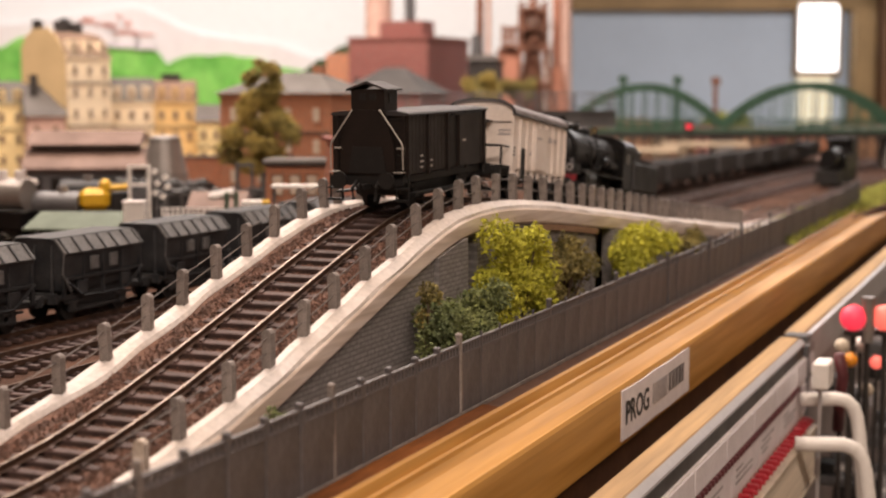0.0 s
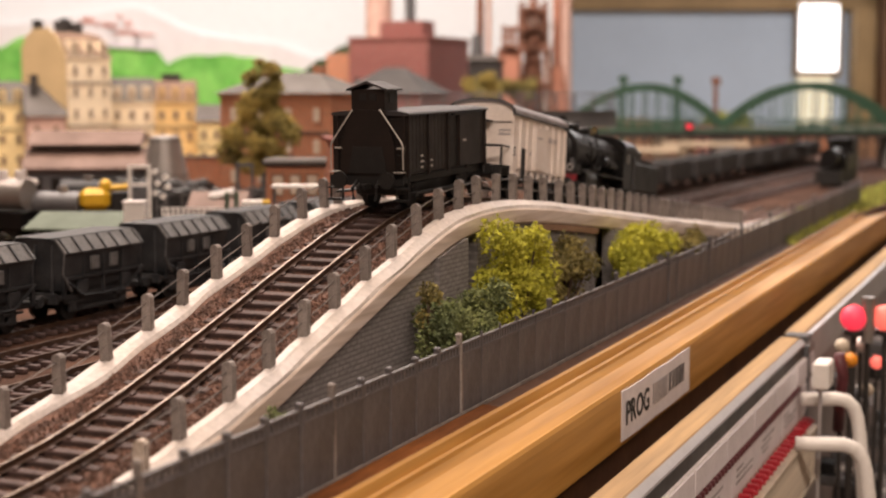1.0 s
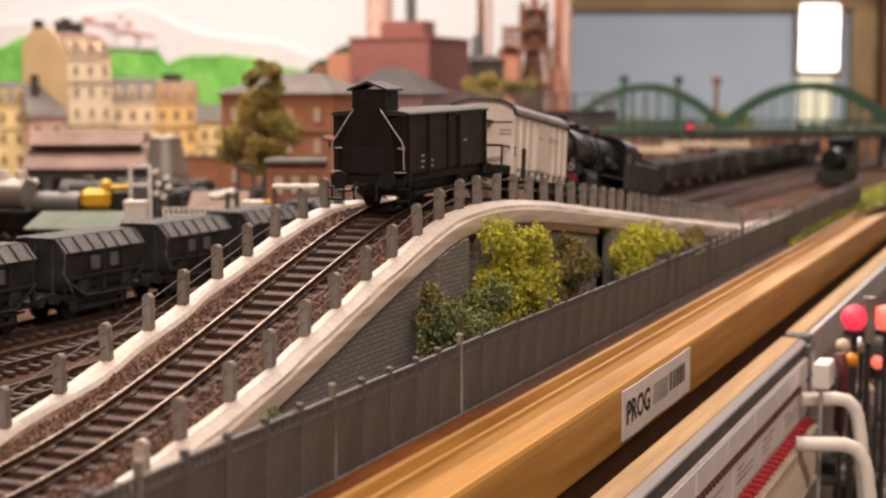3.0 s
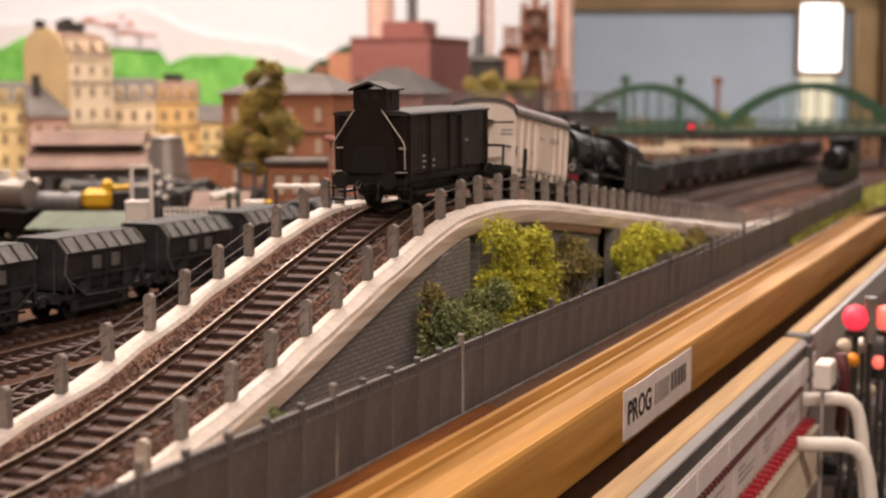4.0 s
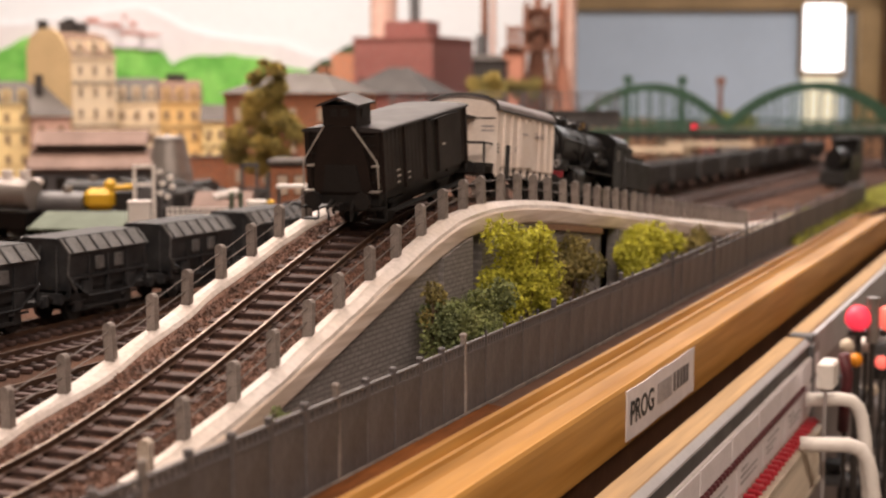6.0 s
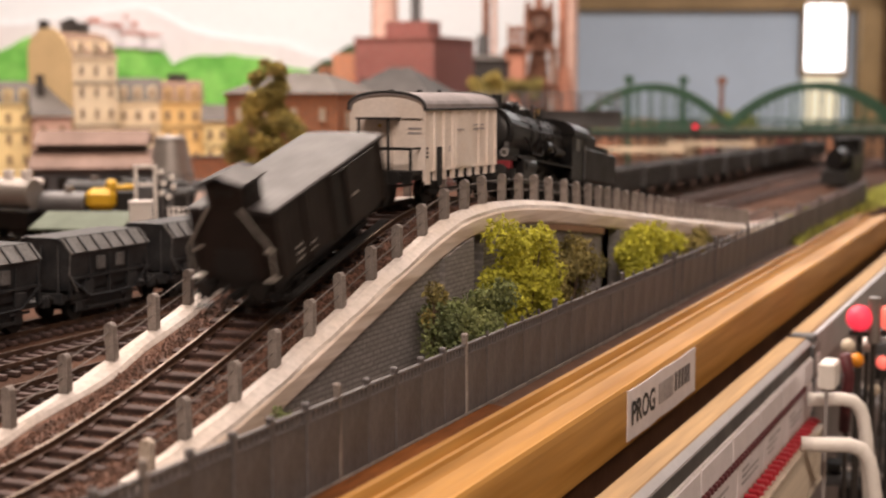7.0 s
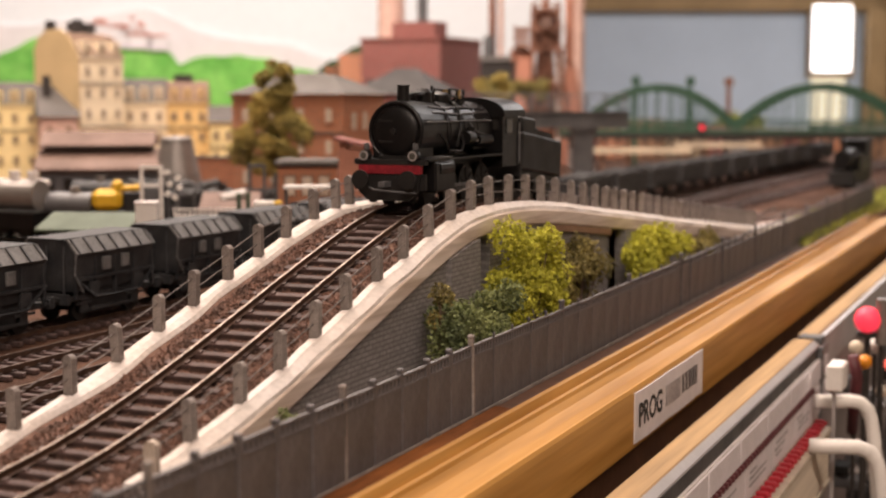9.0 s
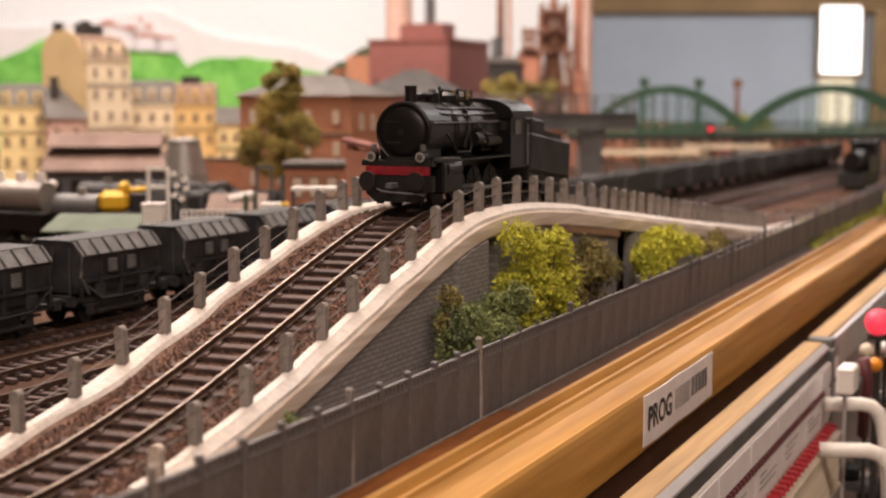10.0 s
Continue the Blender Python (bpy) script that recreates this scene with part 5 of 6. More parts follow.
# ---------------------------------------------------------------- buildings
def house(m, w, dp, h, roof_h, wall, roof, cols, rows, label, style="mansard", win="glass", group="town houses", dormers=True):
    """Front faces -y; origin at the middle of the front's foot."""
    v = thing("house", label, "house", group, m=m)
    part("wall", bx(-w / 2, w / 2, 0, dp, 0, h), M[wall], v)
    b = bmesh.new()
    if style == "mansard":
        i = 0.22 * dp
        a = [(-w / 2 - 0.001, -0.001), (w / 2 + 0.001, -0.001), (w / 2 + 0.001, dp + 0.001), (-w / 2 - 0.001, dp + 0.001)]
        t = [(-w / 2, i), (w / 2, i), (w / 2, dp - i), (-w / 2, dp - i)]
        va = [b.verts.new((x, y, h)) for x, y in a]
        vt = [b.verts.new((x, y, h + roof_h * 0.85)) for x, y in t]
        top = [b.verts.new((-w / 2, dp / 2, h + roof_h)), b.verts.new((w / 2, dp / 2, h + roof_h))]
        fs = [b.faces.new(va[::-1])]
        for k in range(4):
            j = (k + 1) % 4
            fs.append(b.faces.new((va[k], va[j], vt[j], vt[k])))
        fs += [b.faces.new((vt[0], vt[1], top[1], top[0])), b.faces.new((vt[2], vt[3], top[0], top[1])), b.faces.new((vt[1], vt[2], top[1])), b.faces.new((vt[3], vt[0], top[0]))]
        bmesh.ops.recalc_face_normals(b, faces=fs)
    elif style == "hip":
        o = 0.004
        va = [b.verts.new(p) for p in ((-w / 2 - o, -o, h), (w / 2 + o, -o, h), (w / 2 + o, dp + o, h), (-w / 2 - o, dp + o, h))]
        k = min(w, dp) * 0.42
        t = [b.verts.new((-w / 2 + k, dp / 2, h + roof_h)), b.verts.new((w / 2 - k, dp / 2, h + roof_h))]
        fs = [b.faces.new(va[::-1]), b.faces.new((va[0], va[1], t[1], t[0])), b.faces.new((va[1], va[2], t[1])), b.faces.new((va[2], va[3], t[0], t[1])), b.faces.new((va[3], va[0], t[0]))]
        bmesh.ops.recalc_face_normals(b, faces=fs)
    else:
        prism(b, [(-0.003, h - 0.001), (dp / 2, h + roof_h), (dp + 0.003, h - 0.001)], -w / 2 - 0.003, w / 2 + 0.003, "x")
    r = part("roof", b, M[roof], v)
    if style == "mansard" and dormers:
        for c in range(cols):
            x = -w / 2 + w * (c + 0.5) / cols
            b = bmesh.new()
            cube(b, x - w / cols * 0.26, x + w / cols * 0.26, -0.0005, 0.2 * dp, h + roof_h * 0.12, h + roof_h * 0.62)
            dm = part("dormer", b, M[wall], r)
            part("window", bx(x - w / cols * 0.13, x + w / cols * 0.13, -0.0012, 0.002, h + roof_h * 0.18, h + roof_h * 0.52), M[win], dm)
    part("cornice", bx(-w / 2 - 0.001, w / 2 + 0.001, -0.0016, 0.001, h - 0.003, h - 0.0005), M[wall], v)
    gap = 0.026
    for k in range(rows):
        z = h - 0.004 - gap * (k + 0.75)
        if z < 0:
            break
        for c in range(cols):
            x = -w / 2 + w * (c + 0.5) / cols
            b = bmesh.new()
            cube(b, x - 0.0042, x + 0.0042, -0.0009, 0.0005, z - 0.0008, z + 0.0128)
            fr = part("window", b, M[wall], v)
            part("pane", bx(x - 0.0030, x + 0.0030, -0.0013, 0.0005, z + 0.0004, z + 0.0116), M[win], fr)
        if k % 2 == 1:
            part("string_course", bx(-w / 2, w / 2, -0.0012, 0.0005, z + 0.0165, z + 0.0180), M["greyroof"], v)
    return v


def town():
    tall = house(site(-0.4300, 1.73, 0, 64), 0.0800, 0.067, 0.153, 0.030, "cream", "brownroof", 3, 6, "tall cream town house with a brown mansard roof")
    # blank tan gable of the tall house
    b = bmesh.new()
    prism(b, [(0.0, 0.0), (0.068, 0.0), (0.068, 0.160), (0.062, 0.175), (0.048, 0.185), (0.027, 0.186), (0.012, 0.174), (0.0, 0.153)], -0.0424, -0.0402, "x")
    part("gable_wall", b, M["tan"], tall, "blank tan gable wall")
    for x, y, w, z in ((-0.016, 0.030, 0.006, 0.195), (-0.002, 0.034, 0.005, 0.199), (0.012, 0.030, 0.009, 0.194), (-0.030, 0.052, 0.005, 0.196)):
        part("chimney", bx(x - w, x + w, y - 0.004, y + 0.004, 0.178, z), M["darkslate"], tall, "dark chimney stack")
    house(site(-0.3945, 1.80, 0, 8), 0.0545, 0.06, 0.098, 0.030, "cream", "greyroof", 3, 4, "cream town house with a grey mansard roof")
    h = house(site(-0.3394, 1.80, 0, 8), 0.0515, 0.06, 0.098, 0.027, "ochre", "brownroof", 3, 4, "ochre town house with a brown mansard roof")
    part("chimney", bx(-0.018, 0.006, 0.022, 0.034, 0.120, 0.133), M["darkslate"], h, "dark chimney stack")
    house(site(-0.2927, 1.78, 0, 8), 0.0308, 0.05, 0.074, 0.020, "yellowwall", "greyroof", 2, 3, "small yellow house with a pale grey roof", "gable")
    house(site(-0.5411, 1.74, 0, 10), 0.0574, 0.06, 0.096, 0.027, "yellowwall", "greyroof", 3, 4, "yellow town house with a grey mansard roof", "mansard")
    h = house(site(-0.4699, 1.68, 0, 20), 0.0433, 0.07, 0.082, 0.037, "pinkbrick", "greyroof", 2, 3, "low pink house with a grey gable roof", "gable")
    part("chimney", bx(-0.016, -0.007, 0.020, 0.030, 0.100, 0.130), M["darkslate"], h, "dark chimney stack")
    # station of brick
    st = house(site(-0.140, 1.18, 0, -24), 0.1065, 0.073, 0.107, 0.018, "brick", "greyroof", 4, 3, "red brick station building with a grey hipped roof", "hip", "paleglass", "")
    for z in (0.078, 0.046):
        for y in (0.016, 0.036, 0.058):
            w = part("window", bx(0.0533, 0.0542, y - 0.0052, y + 0.0052, z - 0.0012, z + 0.0152), M["brick"], st)
            part("pane", bx(0.0538, 0.0548, y - 0.0038, y + 0.0038, z, z + 0.014), M["paleglass"], w)
    for x in (-0.030, 0.022):
        part("chimney", bx(x - 0.004, x + 0.004, 0.034, 0.041, 0.112, 0.130), M["brick"], st)
    part("plinth", bx(-0.0548, 0.0548, -0.0016, 0.0745, 0.0, 0.010), M["greyroof"], st)
    house(site(-0.0724, 1.62, 0, -20), 0.1012, 0.09, 0.108, 0.030, "factory", "darkslate", 4, 3, "brick building with a dark slate hipped roof", "hip", "glass", "")
    # low shed with two roofs
    v = thing("goods_shed", "blue-grey goods shed with a faded pink two-step roof", "shed", m=site(-0.3089, 1.22, 0, 8))
    part("wall", bx(-0.0493, 0.0493, 0.0, 0.08, 0, 0.044), M["bluegrey"], v)
    b = bmesh.new()
    prism(b, [(-0.008, 0.0415), (-0.008, 0.0432), (0.024, 0.0585), (0.064, 0.0585), (0.088, 0.0440), (0.088, 0.0420)], -0.0530, 0.0530, "x")
    part("lower_roof", b, M["pinkroof"], v)
    part("clerestory", bx(-0.0480, 0.0440, 0.024, 0.064, 0.0585, 0.0640), M["darkmetal"], v)
    b = bmesh.new()
    prism(b, [(0.014, 0.0615), (0.014, 0.0630), (0.044, 0.0745), (0.074, 0.0630), (0.074, 0.0615)], -0.0510, 0.0470, "x")
    part("upper_roof", b, M["pinkroof"], v)
    for i in range(6):
        x = -0.041 + i * 0.0164
        w = part("window", bx(x - 0.0044, x + 0.0044, -0.0012, 0.001, 0.0235, 0.0350), M["darkslate"], v)
        part("pane", bx(x - 0.0034, x + 0.0034, -0.0016, 0.001, 0.0245, 0.0340), M["darkglass"], w)
    t = thing("tank", "weathered silver cylindrical storage tank", "tank", m=site(-0.244, 1.24, 0))
    b = bmesh.new()
    rod(b, (0, 0, 0), (0, 0, 0.0685), 0.0270, 28, 0.0135)
    rod(b, (0, 0, 0.0685), (0, 0, 0.0705), 0.0135, 28, 0.009)
    part("shell", b, M["silver"], t)
    for z in (0.0145, 0.036, 0.066):
        b = bmesh.new()
        rod(b, (0, 0, z), (0, 0, z + 0.0012), 0.0274 - 0.197 * z, 28)
        part("hoop", b, M["greysteel"], t)
    part("base", bx(-0.033, 0.036, -0.030, 0.030, 0, 0.0140), M["darkslate"], t, "dark base plinth")
    w = thing("brick_wall", "low red brick yard wall", "wall", m=site(-0.215, 1.30, 0, 5))
    part("wall", bx(-0.06, 0.05, 0, 0.012, 0, 0.048), M["brick"], w)
    part("coping", bx(-0.061, 0.051, -0.001, 0.013, 0.048, 0.050), M["greyroof"], w)
    # kiosk, portal frame, sign board
    k = thing("kiosk", "small orange brick hut with a flat grey-brown roof", "hut", m=site(-0.1027, 0.98, 0, -4))
    part("wall", bx(-0.0205, 0.0205, 0, 0.03, 0, 0.0565), M["brick"], k)
    part("roof", bx(-0.0225, 0.0225, -0.004, 0.034, 0.0565, 0.0615, 0.0015), M["greyroof"], k)
    for x in (-0.012, 0.0, 0.012):
        w = part("window", bx(x - 0.0042, x + 0.0042, -0.001, 0.001, 0.036, 0.051), M["brownroof"], k)
        part("pane", bx(x - 0.0032, x + 0.0032, -0.0014, 0.001, 0.037, 0.050), M["paleglass"], w)
    k = thing("portal_frame", "grey steel loading gauge portal", "portal", m=site(-0.1337, 0.98, 0, 4))
    b = bmesh.new()
    for x in (-0.0090, 0.0012, 0.0092):
        cube(b, x - 0.0011, x + 0.0011, -0.0012, 0.0012, 0, 0.0585 if x < 0.005 else 0.052)
    cube(b, -0.0100, 0.0022, -0.0013, 0.0013, 0.0562, 0.0586)
    cube(b, -0.0100, 0.0100, -0.0013, 0.0013, 0.0400, 0.0418)
    part("frame", b, M["greysteel"], k)
    k = thing("station_sign", "white-edged flat platform board on posts", "platform board", m=site(-0.0816, 0.80, 0, -2))
    part("board", bx(-0.0150, 0.0150, -0.006, 0.006, 0.0532, 0.0550), M["whiteplastic"], k)
    for x in (-0.0142, 0.0, 0.0135):
        part("post", bx(x - 0.0008, x + 0.0008, -0.0008, 0.0008, 0.0, 0.0532), M["greysteel"], k)
    k = thing("lineside_hut", "salmon-walled lineside hut with a dark red sloping roof", "hut", m=site(-0.0633, 0.90, 0, -6))
    part("wall", bx(-0.0112, 0.0112, 0, 0.018, 0, 0.0715), M["salmon"], k)
    b = bmesh.new()
    prism(b, [(-0.0140, 0.0775), (-0.0140, 0.0795), (0.0135, 0.0735), (0.0135, 0.0712)], -0.004, 0.022, "y")
    part("roof", b, M["darkredroof"], k)
    part("gable", bx(-0.0110, -0.0060, 0.001, 0.017, 0.0716, 0.0758), M["salmon"], k)
    # tree before the station
    rnd = random.Random(31)
    lobes = []
    for k in range(46):
        u = (k / 45) ** 1.1
        spread = 0.008 + 0.028 * (1 - u) * min(1.0, 0.45 + u * 2.2)
        a = rnd.uniform(0, 6.28)
        q = spread * rnd.random() ** 0.5
        lobes.append(((q * math.cos(a), q * math.sin(a), 0.050 + 0.078 * u), rnd.uniform(0.0070, 0.0120) * (1.1 - 0.40 * u)))
    rnd.shuffle(lobes)
    p = site(-0.1345, 1.06, 0).translation
    tree(p.x, p.y, 0, lobes, M["leafo"], 17000, 0.0013, 32, "autumn-brown deciduous tree before the station", 0.075)


def works():
    """Red factory, stacks and the furnace tower."""
    v = thing("factory", "red brick factory block with roof tower", "factory", m=site(-0.0861, 2.22, 0, -24))
    part("wall", bx(-0.0684, 0.0684, 0, 0.159, 0, 0.192), M["factory"], v)
    part("parapet", bx(-0.0700, 0.0700, -0.002, 0.161, 0.192, 0.197), M["factory"], v)
    part("roof_tower", bx(-0.026, 0.048, 0.025, 0.070, 0.197, 0.2215), M["factory"], v)
    part("annex", bx(-0.116, -0.0686, 0.012, 0.09, 0, 0.172), M["brick"], v)
    for c in range(5):
        for r in range(4):
            x, z = -0.054 + c * 0.027, 0.035 + r * 0.040
            part("window", bx(x - 0.005, x + 0.005, -0.001, 0.001, z, z + 0.018), M["darkslate"] if r < 3 else M["factory"], v)
    for s, d, w, z0, z1, mat, lab in ((-0.106, 2.36, 0.020, 0, 0.42, "pinkbrick", "pale pink square chimney stack"), (-0.052, 2.25, 0.0075, 0, 0.40, "greysteel", "thin grey steel chimney"),
                                      (0.0590, 2.28, 0.0055, 0, 0.42, "rust", "thin rusty steel factory chimney"), (0.078, 2.45, 0.004, 0, 0.42, "pinkbrick", "thin pale pink factory chimney"), (0.205, 2.40, 0.010, 0, 0.42, "pinkbrick", "pale pink brick chimney")):
        t = thing("chimney", lab, "chimney", "works chimneys", m=site(s, d))
        b = bmesh.new()
        rod(b, (0, 0, z0), (0, 0, z1), w * 1.25, 20, w)
        part("shaft", b, M[mat], t)
        b = bmesh.new()
        rod(b, (0, 0, 0), (0, 0, 0.03), w * 1.6, 20)
        part("foot", b, M[mat], t)
    t = thing("boiler_house", "dark grey boiler house beside the factory", "building", m=site(0.0657, 2.18))
    part("wall", bx(-0.0265, 0.0265, 0, 0.05, 0, 0.160), M["darkslate"], t)
    b = bmesh.new()
    prism(b, [(-0.003, 0.159), (0.025, 0.168), (0.053, 0.159)], -0.0285, 0.0285, "x")
    part("roof", b, M["greyroof"], t)
    b = bmesh.new()
    rod(b, (-0.0138, 0.03, 0.160), (-0.0138, 0.03, 0.1985), 0.0098, 16, 0.0080)
    part("stove", b, M["greysteel"], t, "grey steel stove")
    # furnace tower
    t = thing("blast_furnace", "rusty blast furnace with galleries, salmon cast house and pale bell", "furnace", m=site(-0.0085, 2.18))
    part("cast_house", bx(0.0943, 0.1290, 0, 0.05, 0, 0.172), M["salmon"], t, "salmon cast house")
    b = bmesh.new()
    prism(b, [(-0.003, 0.171), (0.025, 0.178), (0.053, 0.171)], 0.0925, 0.1300, "x")
    part("cast_house_roof", b, M["rust"], t)
    b = bmesh.new()
    rod(b, (0.1462, 0.02, 0), (0.1462, 0.02, 0.120), 0.0200, 24, 0.0175)
    rod(b, (0.1462, 0.02, 0.120), (0.1462, 0.02, 0.176), 0.0175, 24, 0.0120)
    rod(b, (0.1462, 0.02, 0.176), (0.1462, 0.02, 0.206), 0.0080, 20)
    part("furnace_shell", b, M["rust"], t)
    b = bmesh.new()
    q = bmesh.ops.create_uvsphere(b, u_segments=18, v_segments=10, radius=0.0088)
    bmesh.ops.translate(b, verts=q["verts"], vec=(0.1472, 0.016, 0.2190))
    part("bell", b, M["whiteplastic"], t, "pale round furnace bell")
    b = bmesh.new()
    rod(b, (0.1686, 0.01, 0.0), (0.1686, 0.01, 0.174), 0.0060, 16)
    part("downcomer", b, M["whiteplastic"], t, "pale vertical gas pipe")
    for x in (0.1215, 0.1715):
        for y in (-0.012, 0.048):
            b = bmesh.new()
            rod(b, (x, y, 0), (0.1465 + (x - 0.1465) * 0.72, y, 0.248), 0.0024, 8)
            part("leg", b, M["rust"], t)
    for z, half in ((0.070, 0.030), (0.122, 0.029), (0.1745, 0.028), (0.205, 0.024), (0.2345, 0.020)):
        g = part("gallery", bx(0.1465 - half, 0.1465 + half, -0.014, 0.050, z, z + 0.0035), M["rust"], t)
        b = bmesh.new()
        for k in range(7):
            x = 0.1465 - half + 2 * half * k / 6
            rod(b, (x, -0.013, z + 0.003), (x, -0.013, z + 0.011), 0.0006, 5)
        rod(b, (0.1465 - half, -0.013, z + 0.011), (0.1465 + half, -0.013, z + 0.011), 0.0007, 5)
        part("gallery_rail", b, M["rust"], g)
        b = bmesh.new()
        for s in (-1, 1):
            rod(b, (0.1465 + s * half * 0.9, -0.012, z - 0.028), (0.1465 - s * half * 0.8, -0.012, z), 0.0012, 6)
        part("brace", b, M["rust"], t)
    part("charging_house", bx(0.1300, 0.1640, 0.030, 0.046, 0.1785, 0.2340), M["rust"], t, "rusty charging house")
    for z in (0.178, 0.190, 0.2015):
        part("skip_stage", bx(0.0985, 0.1195, -0.006, 0.024, z, z + 0.0085), M["rust"], t, "rusty skip stage")
    for x in (0.0990, 0.1180):
        b = bmesh.new()
        rod(b, (x, 0.005, 0.17), (x, 0.005, 0.214), 0.0013, 6)
        part("stage_post", b, M["rust"], t)
    b = bmesh.new()
    rod(b, (0.1470, 0.02, 0.236), (0.1470, 0.02, 0.272), 0.0075, 12, 0.0030)
    part("top_cone", b, M["rust"], t)
    b = bmesh.new()
    rod(b, (0.1840, 0.02, 0.0), (0.1840, 0.02, 0.34), 0.0078, 18, 0.0068)
    rod(b, (0.1880, 0.02, 0.0), (0.1850, 0.02, 0.150), 0.0300, 18, 0.0090)
    part("smokestack", b, M["salmon"], t, "salmon brick stack with a wide foot")
    # hedge of yellowish trees before the works
    for s, d, w in ((0.052, 1.95, 0.022), (0.075, 2.02, 0.018), (0.110, 2.05, 0.020)):
        rnd = random.Random(int(d * 100))
        p = site(s, d).translation
        lobes = [((rnd.uniform(-w, w), rnd.uniform(-0.01, 0.01), 0.104 + 0.026 * rnd.random()), rnd.uniform(0.007, 0.012)) for _ in range(11)]
        tree(p.x, p.y, 0, lobes, M["leafo" if d < 2 else "leafb"], 2600, 0.0022, int(d * 100), "low yellowish tree before the works", 0.100)


def bridge():
    v = thing("arch_bridge", "dark green steel bridge with two tied arches", "bridge", m=site(0.0, 2.05))
    # deck from s 0.2 to 1.0
    part("deck", bx(0.15, 0.85, -0.025, 0.025, 0.0490, 0.0575), M["greensteel"], v)
    part("deck_edge", bx(0.15, 0.85, -0.027, -0.0252, 0.0455, 0.0530), M["darkmetal"], v)

    def arch(s0, s1, h):
        for y in (-0.024, 0.024):
            b = bmesh.new()
            n = 24
            lo, hi = [], []
            for i in range(n + 1):
                a = i / n
                x = s0 + (s1 - s0) * a
                z = 0.056 + 4 * h * a * (1 - a)
                lo.append((x, z))
                hi.append((x, z + 0.011))
            prism(b, hi + lo[::-1], y - 0.002, y + 0.002, "y")
            part("arch_rib", b, M["greensteel"], v)
            for i in range(2, n - 1, 2):
                a = i / n
                x = s0 + (s1 - s0) * a
                b = bmesh.new()
                rod(b, (x, y, 0.055), (x, y, 0.056 + 4 * h * a * (1 - a)), 0.0017, 6)
                part("hanger", b, M["greensteel"], v)
    for y in (-0.024, 0.024):
        b = bmesh.new()
        for k in range(70):
            x = 0.155 + k * 0.010
            cube(b, x - 0.0009, x + 0.0009, y - 0.0008, y + 0.0008, 0.0570, 0.0705)
        for z in (0.0630, 0.0700):
            cube(b, 0.15, 0.85, y - 0.0009, y + 0.0009, z, z + 0.0016)
        part("deck_railing", b, M["greensteel"], v)
    arch(0.178, 0.4036, 0.056)
    arch(0.4036, 0.6515, 0.058)
    for s in (0.4036, 0.6515, 0.178):
        p = thing("bridge_pier", "dark stone bridge pier", "pier", "bridge piers", m=site(s, 2.05))
        part("shaft", bx(-0.014, 0.014, -0.024, 0.024, 0, 0.0450), M["stone"], p)
    for s, z1, mat in ((0.272, 0.136, "greensteel"), (0.354, 0.135, "greensteel"), (0.412, 0.134, "rust")):
        p = thing("signal_mast", "slender dark signal mast behind the bridge", "signal", "signal masts", m=site(s, 2.15))
        part("mast", bx(-0.003, 0.003, -0.002, 0.002, 0, z1), M[mat], p)
        part("arm", bx(-0.007, 0.007, -0.003, -0.002, z1 - 0.012, z1 - 0.002), M[mat], p)
    p = thing("red_signal", "small red signal lamp at the bridge", "signal", m=site(0.338, 1.95))
    part("mast", bx(-0.0012, 0.0012, -0.001, 0.001, 0, 0.058), M["darkmetal"], p)
    b = bmesh.new()
    rod(b, (0, -0.002, 0.063), (0, -0.004, 0.063), 0.0032, 12)
    part("lens", b, M["redglow"], p, "lit red lens")
    part("head", bx(-0.006, 0.006, -0.002, 0.002, 0.056, 0.070), M["darkmetal"], p)
    # dark girder viaduct nearer by
    g = thing("girder_viaduct", "grey steel girder footbridge on a pillar", "bridge", m=site(0.0, 1.42))
    part("girder", bx(-0.06, 0.1711, -0.012, 0.012, 0.0745, 0.0905), M["greysteel"], g)
    for i in range(15):
        x = -0.055 + i * 0.0158
        part("rib", bx(x - 0.0008, x + 0.0008, -0.0140, -0.0121, 0.0760, 0.0890), M["greysteel"], g)
    part("flange", bx(-0.06, 0.1715, -0.0148, -0.0121, 0.0890, 0.0908), M["greysteel"], g)
    part("flange", bx(-0.06, 0.1715, -0.0148, -0.0121, 0.0742, 0.0758), M["greysteel"], g)
    for y in (-0.010, 0.010):
        b = bmesh.new()
        for i in range(13):
            x = -0.055 + i * 0.0186
            rod(b, (x, y, 0.0900), (x, y, 0.1075), 0.0006, 6)
        for z in (0.0955, 0.1015, 0.1075):
            rod(b, (-0.06, y, z), (0.1711, y, z), 0.0007, 6)
        part("handrail", b, M["greysteel"], g)
    part("pillar", bx(0.1173, 0.1375, -0.009, 0.009, 0, 0.0745), M["greysteel"], g)
    part("pillar_cap", bx(0.1140, 0.1410, -0.0115, 0.0115, 0.0690, 0.0744), M["greysteel"], g)
    # low buildings beyond the bridge
    rnd = random.Random(14)
    s = 0.20
    while s < 0.95:
        w = rnd.uniform(0.035, 0.075)
        top = rnd.uniform(0.042, 0.074) if s < 0.42 else rnd.uniform(0.036, 0.050)
        wall, roof = rnd.choice((("timber", "brownroof"), ("factory", "darkredroof"), ("dulltan", "greyroof"), ("brick", "darkslate")))
        h = thing("low_house", {"timber": "low brown timber house with a brown roof", "factory": "low dark red brick house with a dark red roof", "dulltan": "low tan house with a grey roof", "brick": "low brick house with a dark slate roof"}[wall], "house", "houses beyond the bridge", m=site(s + w / 2, 2.42, 0, rnd.uniform(-4, 4)))
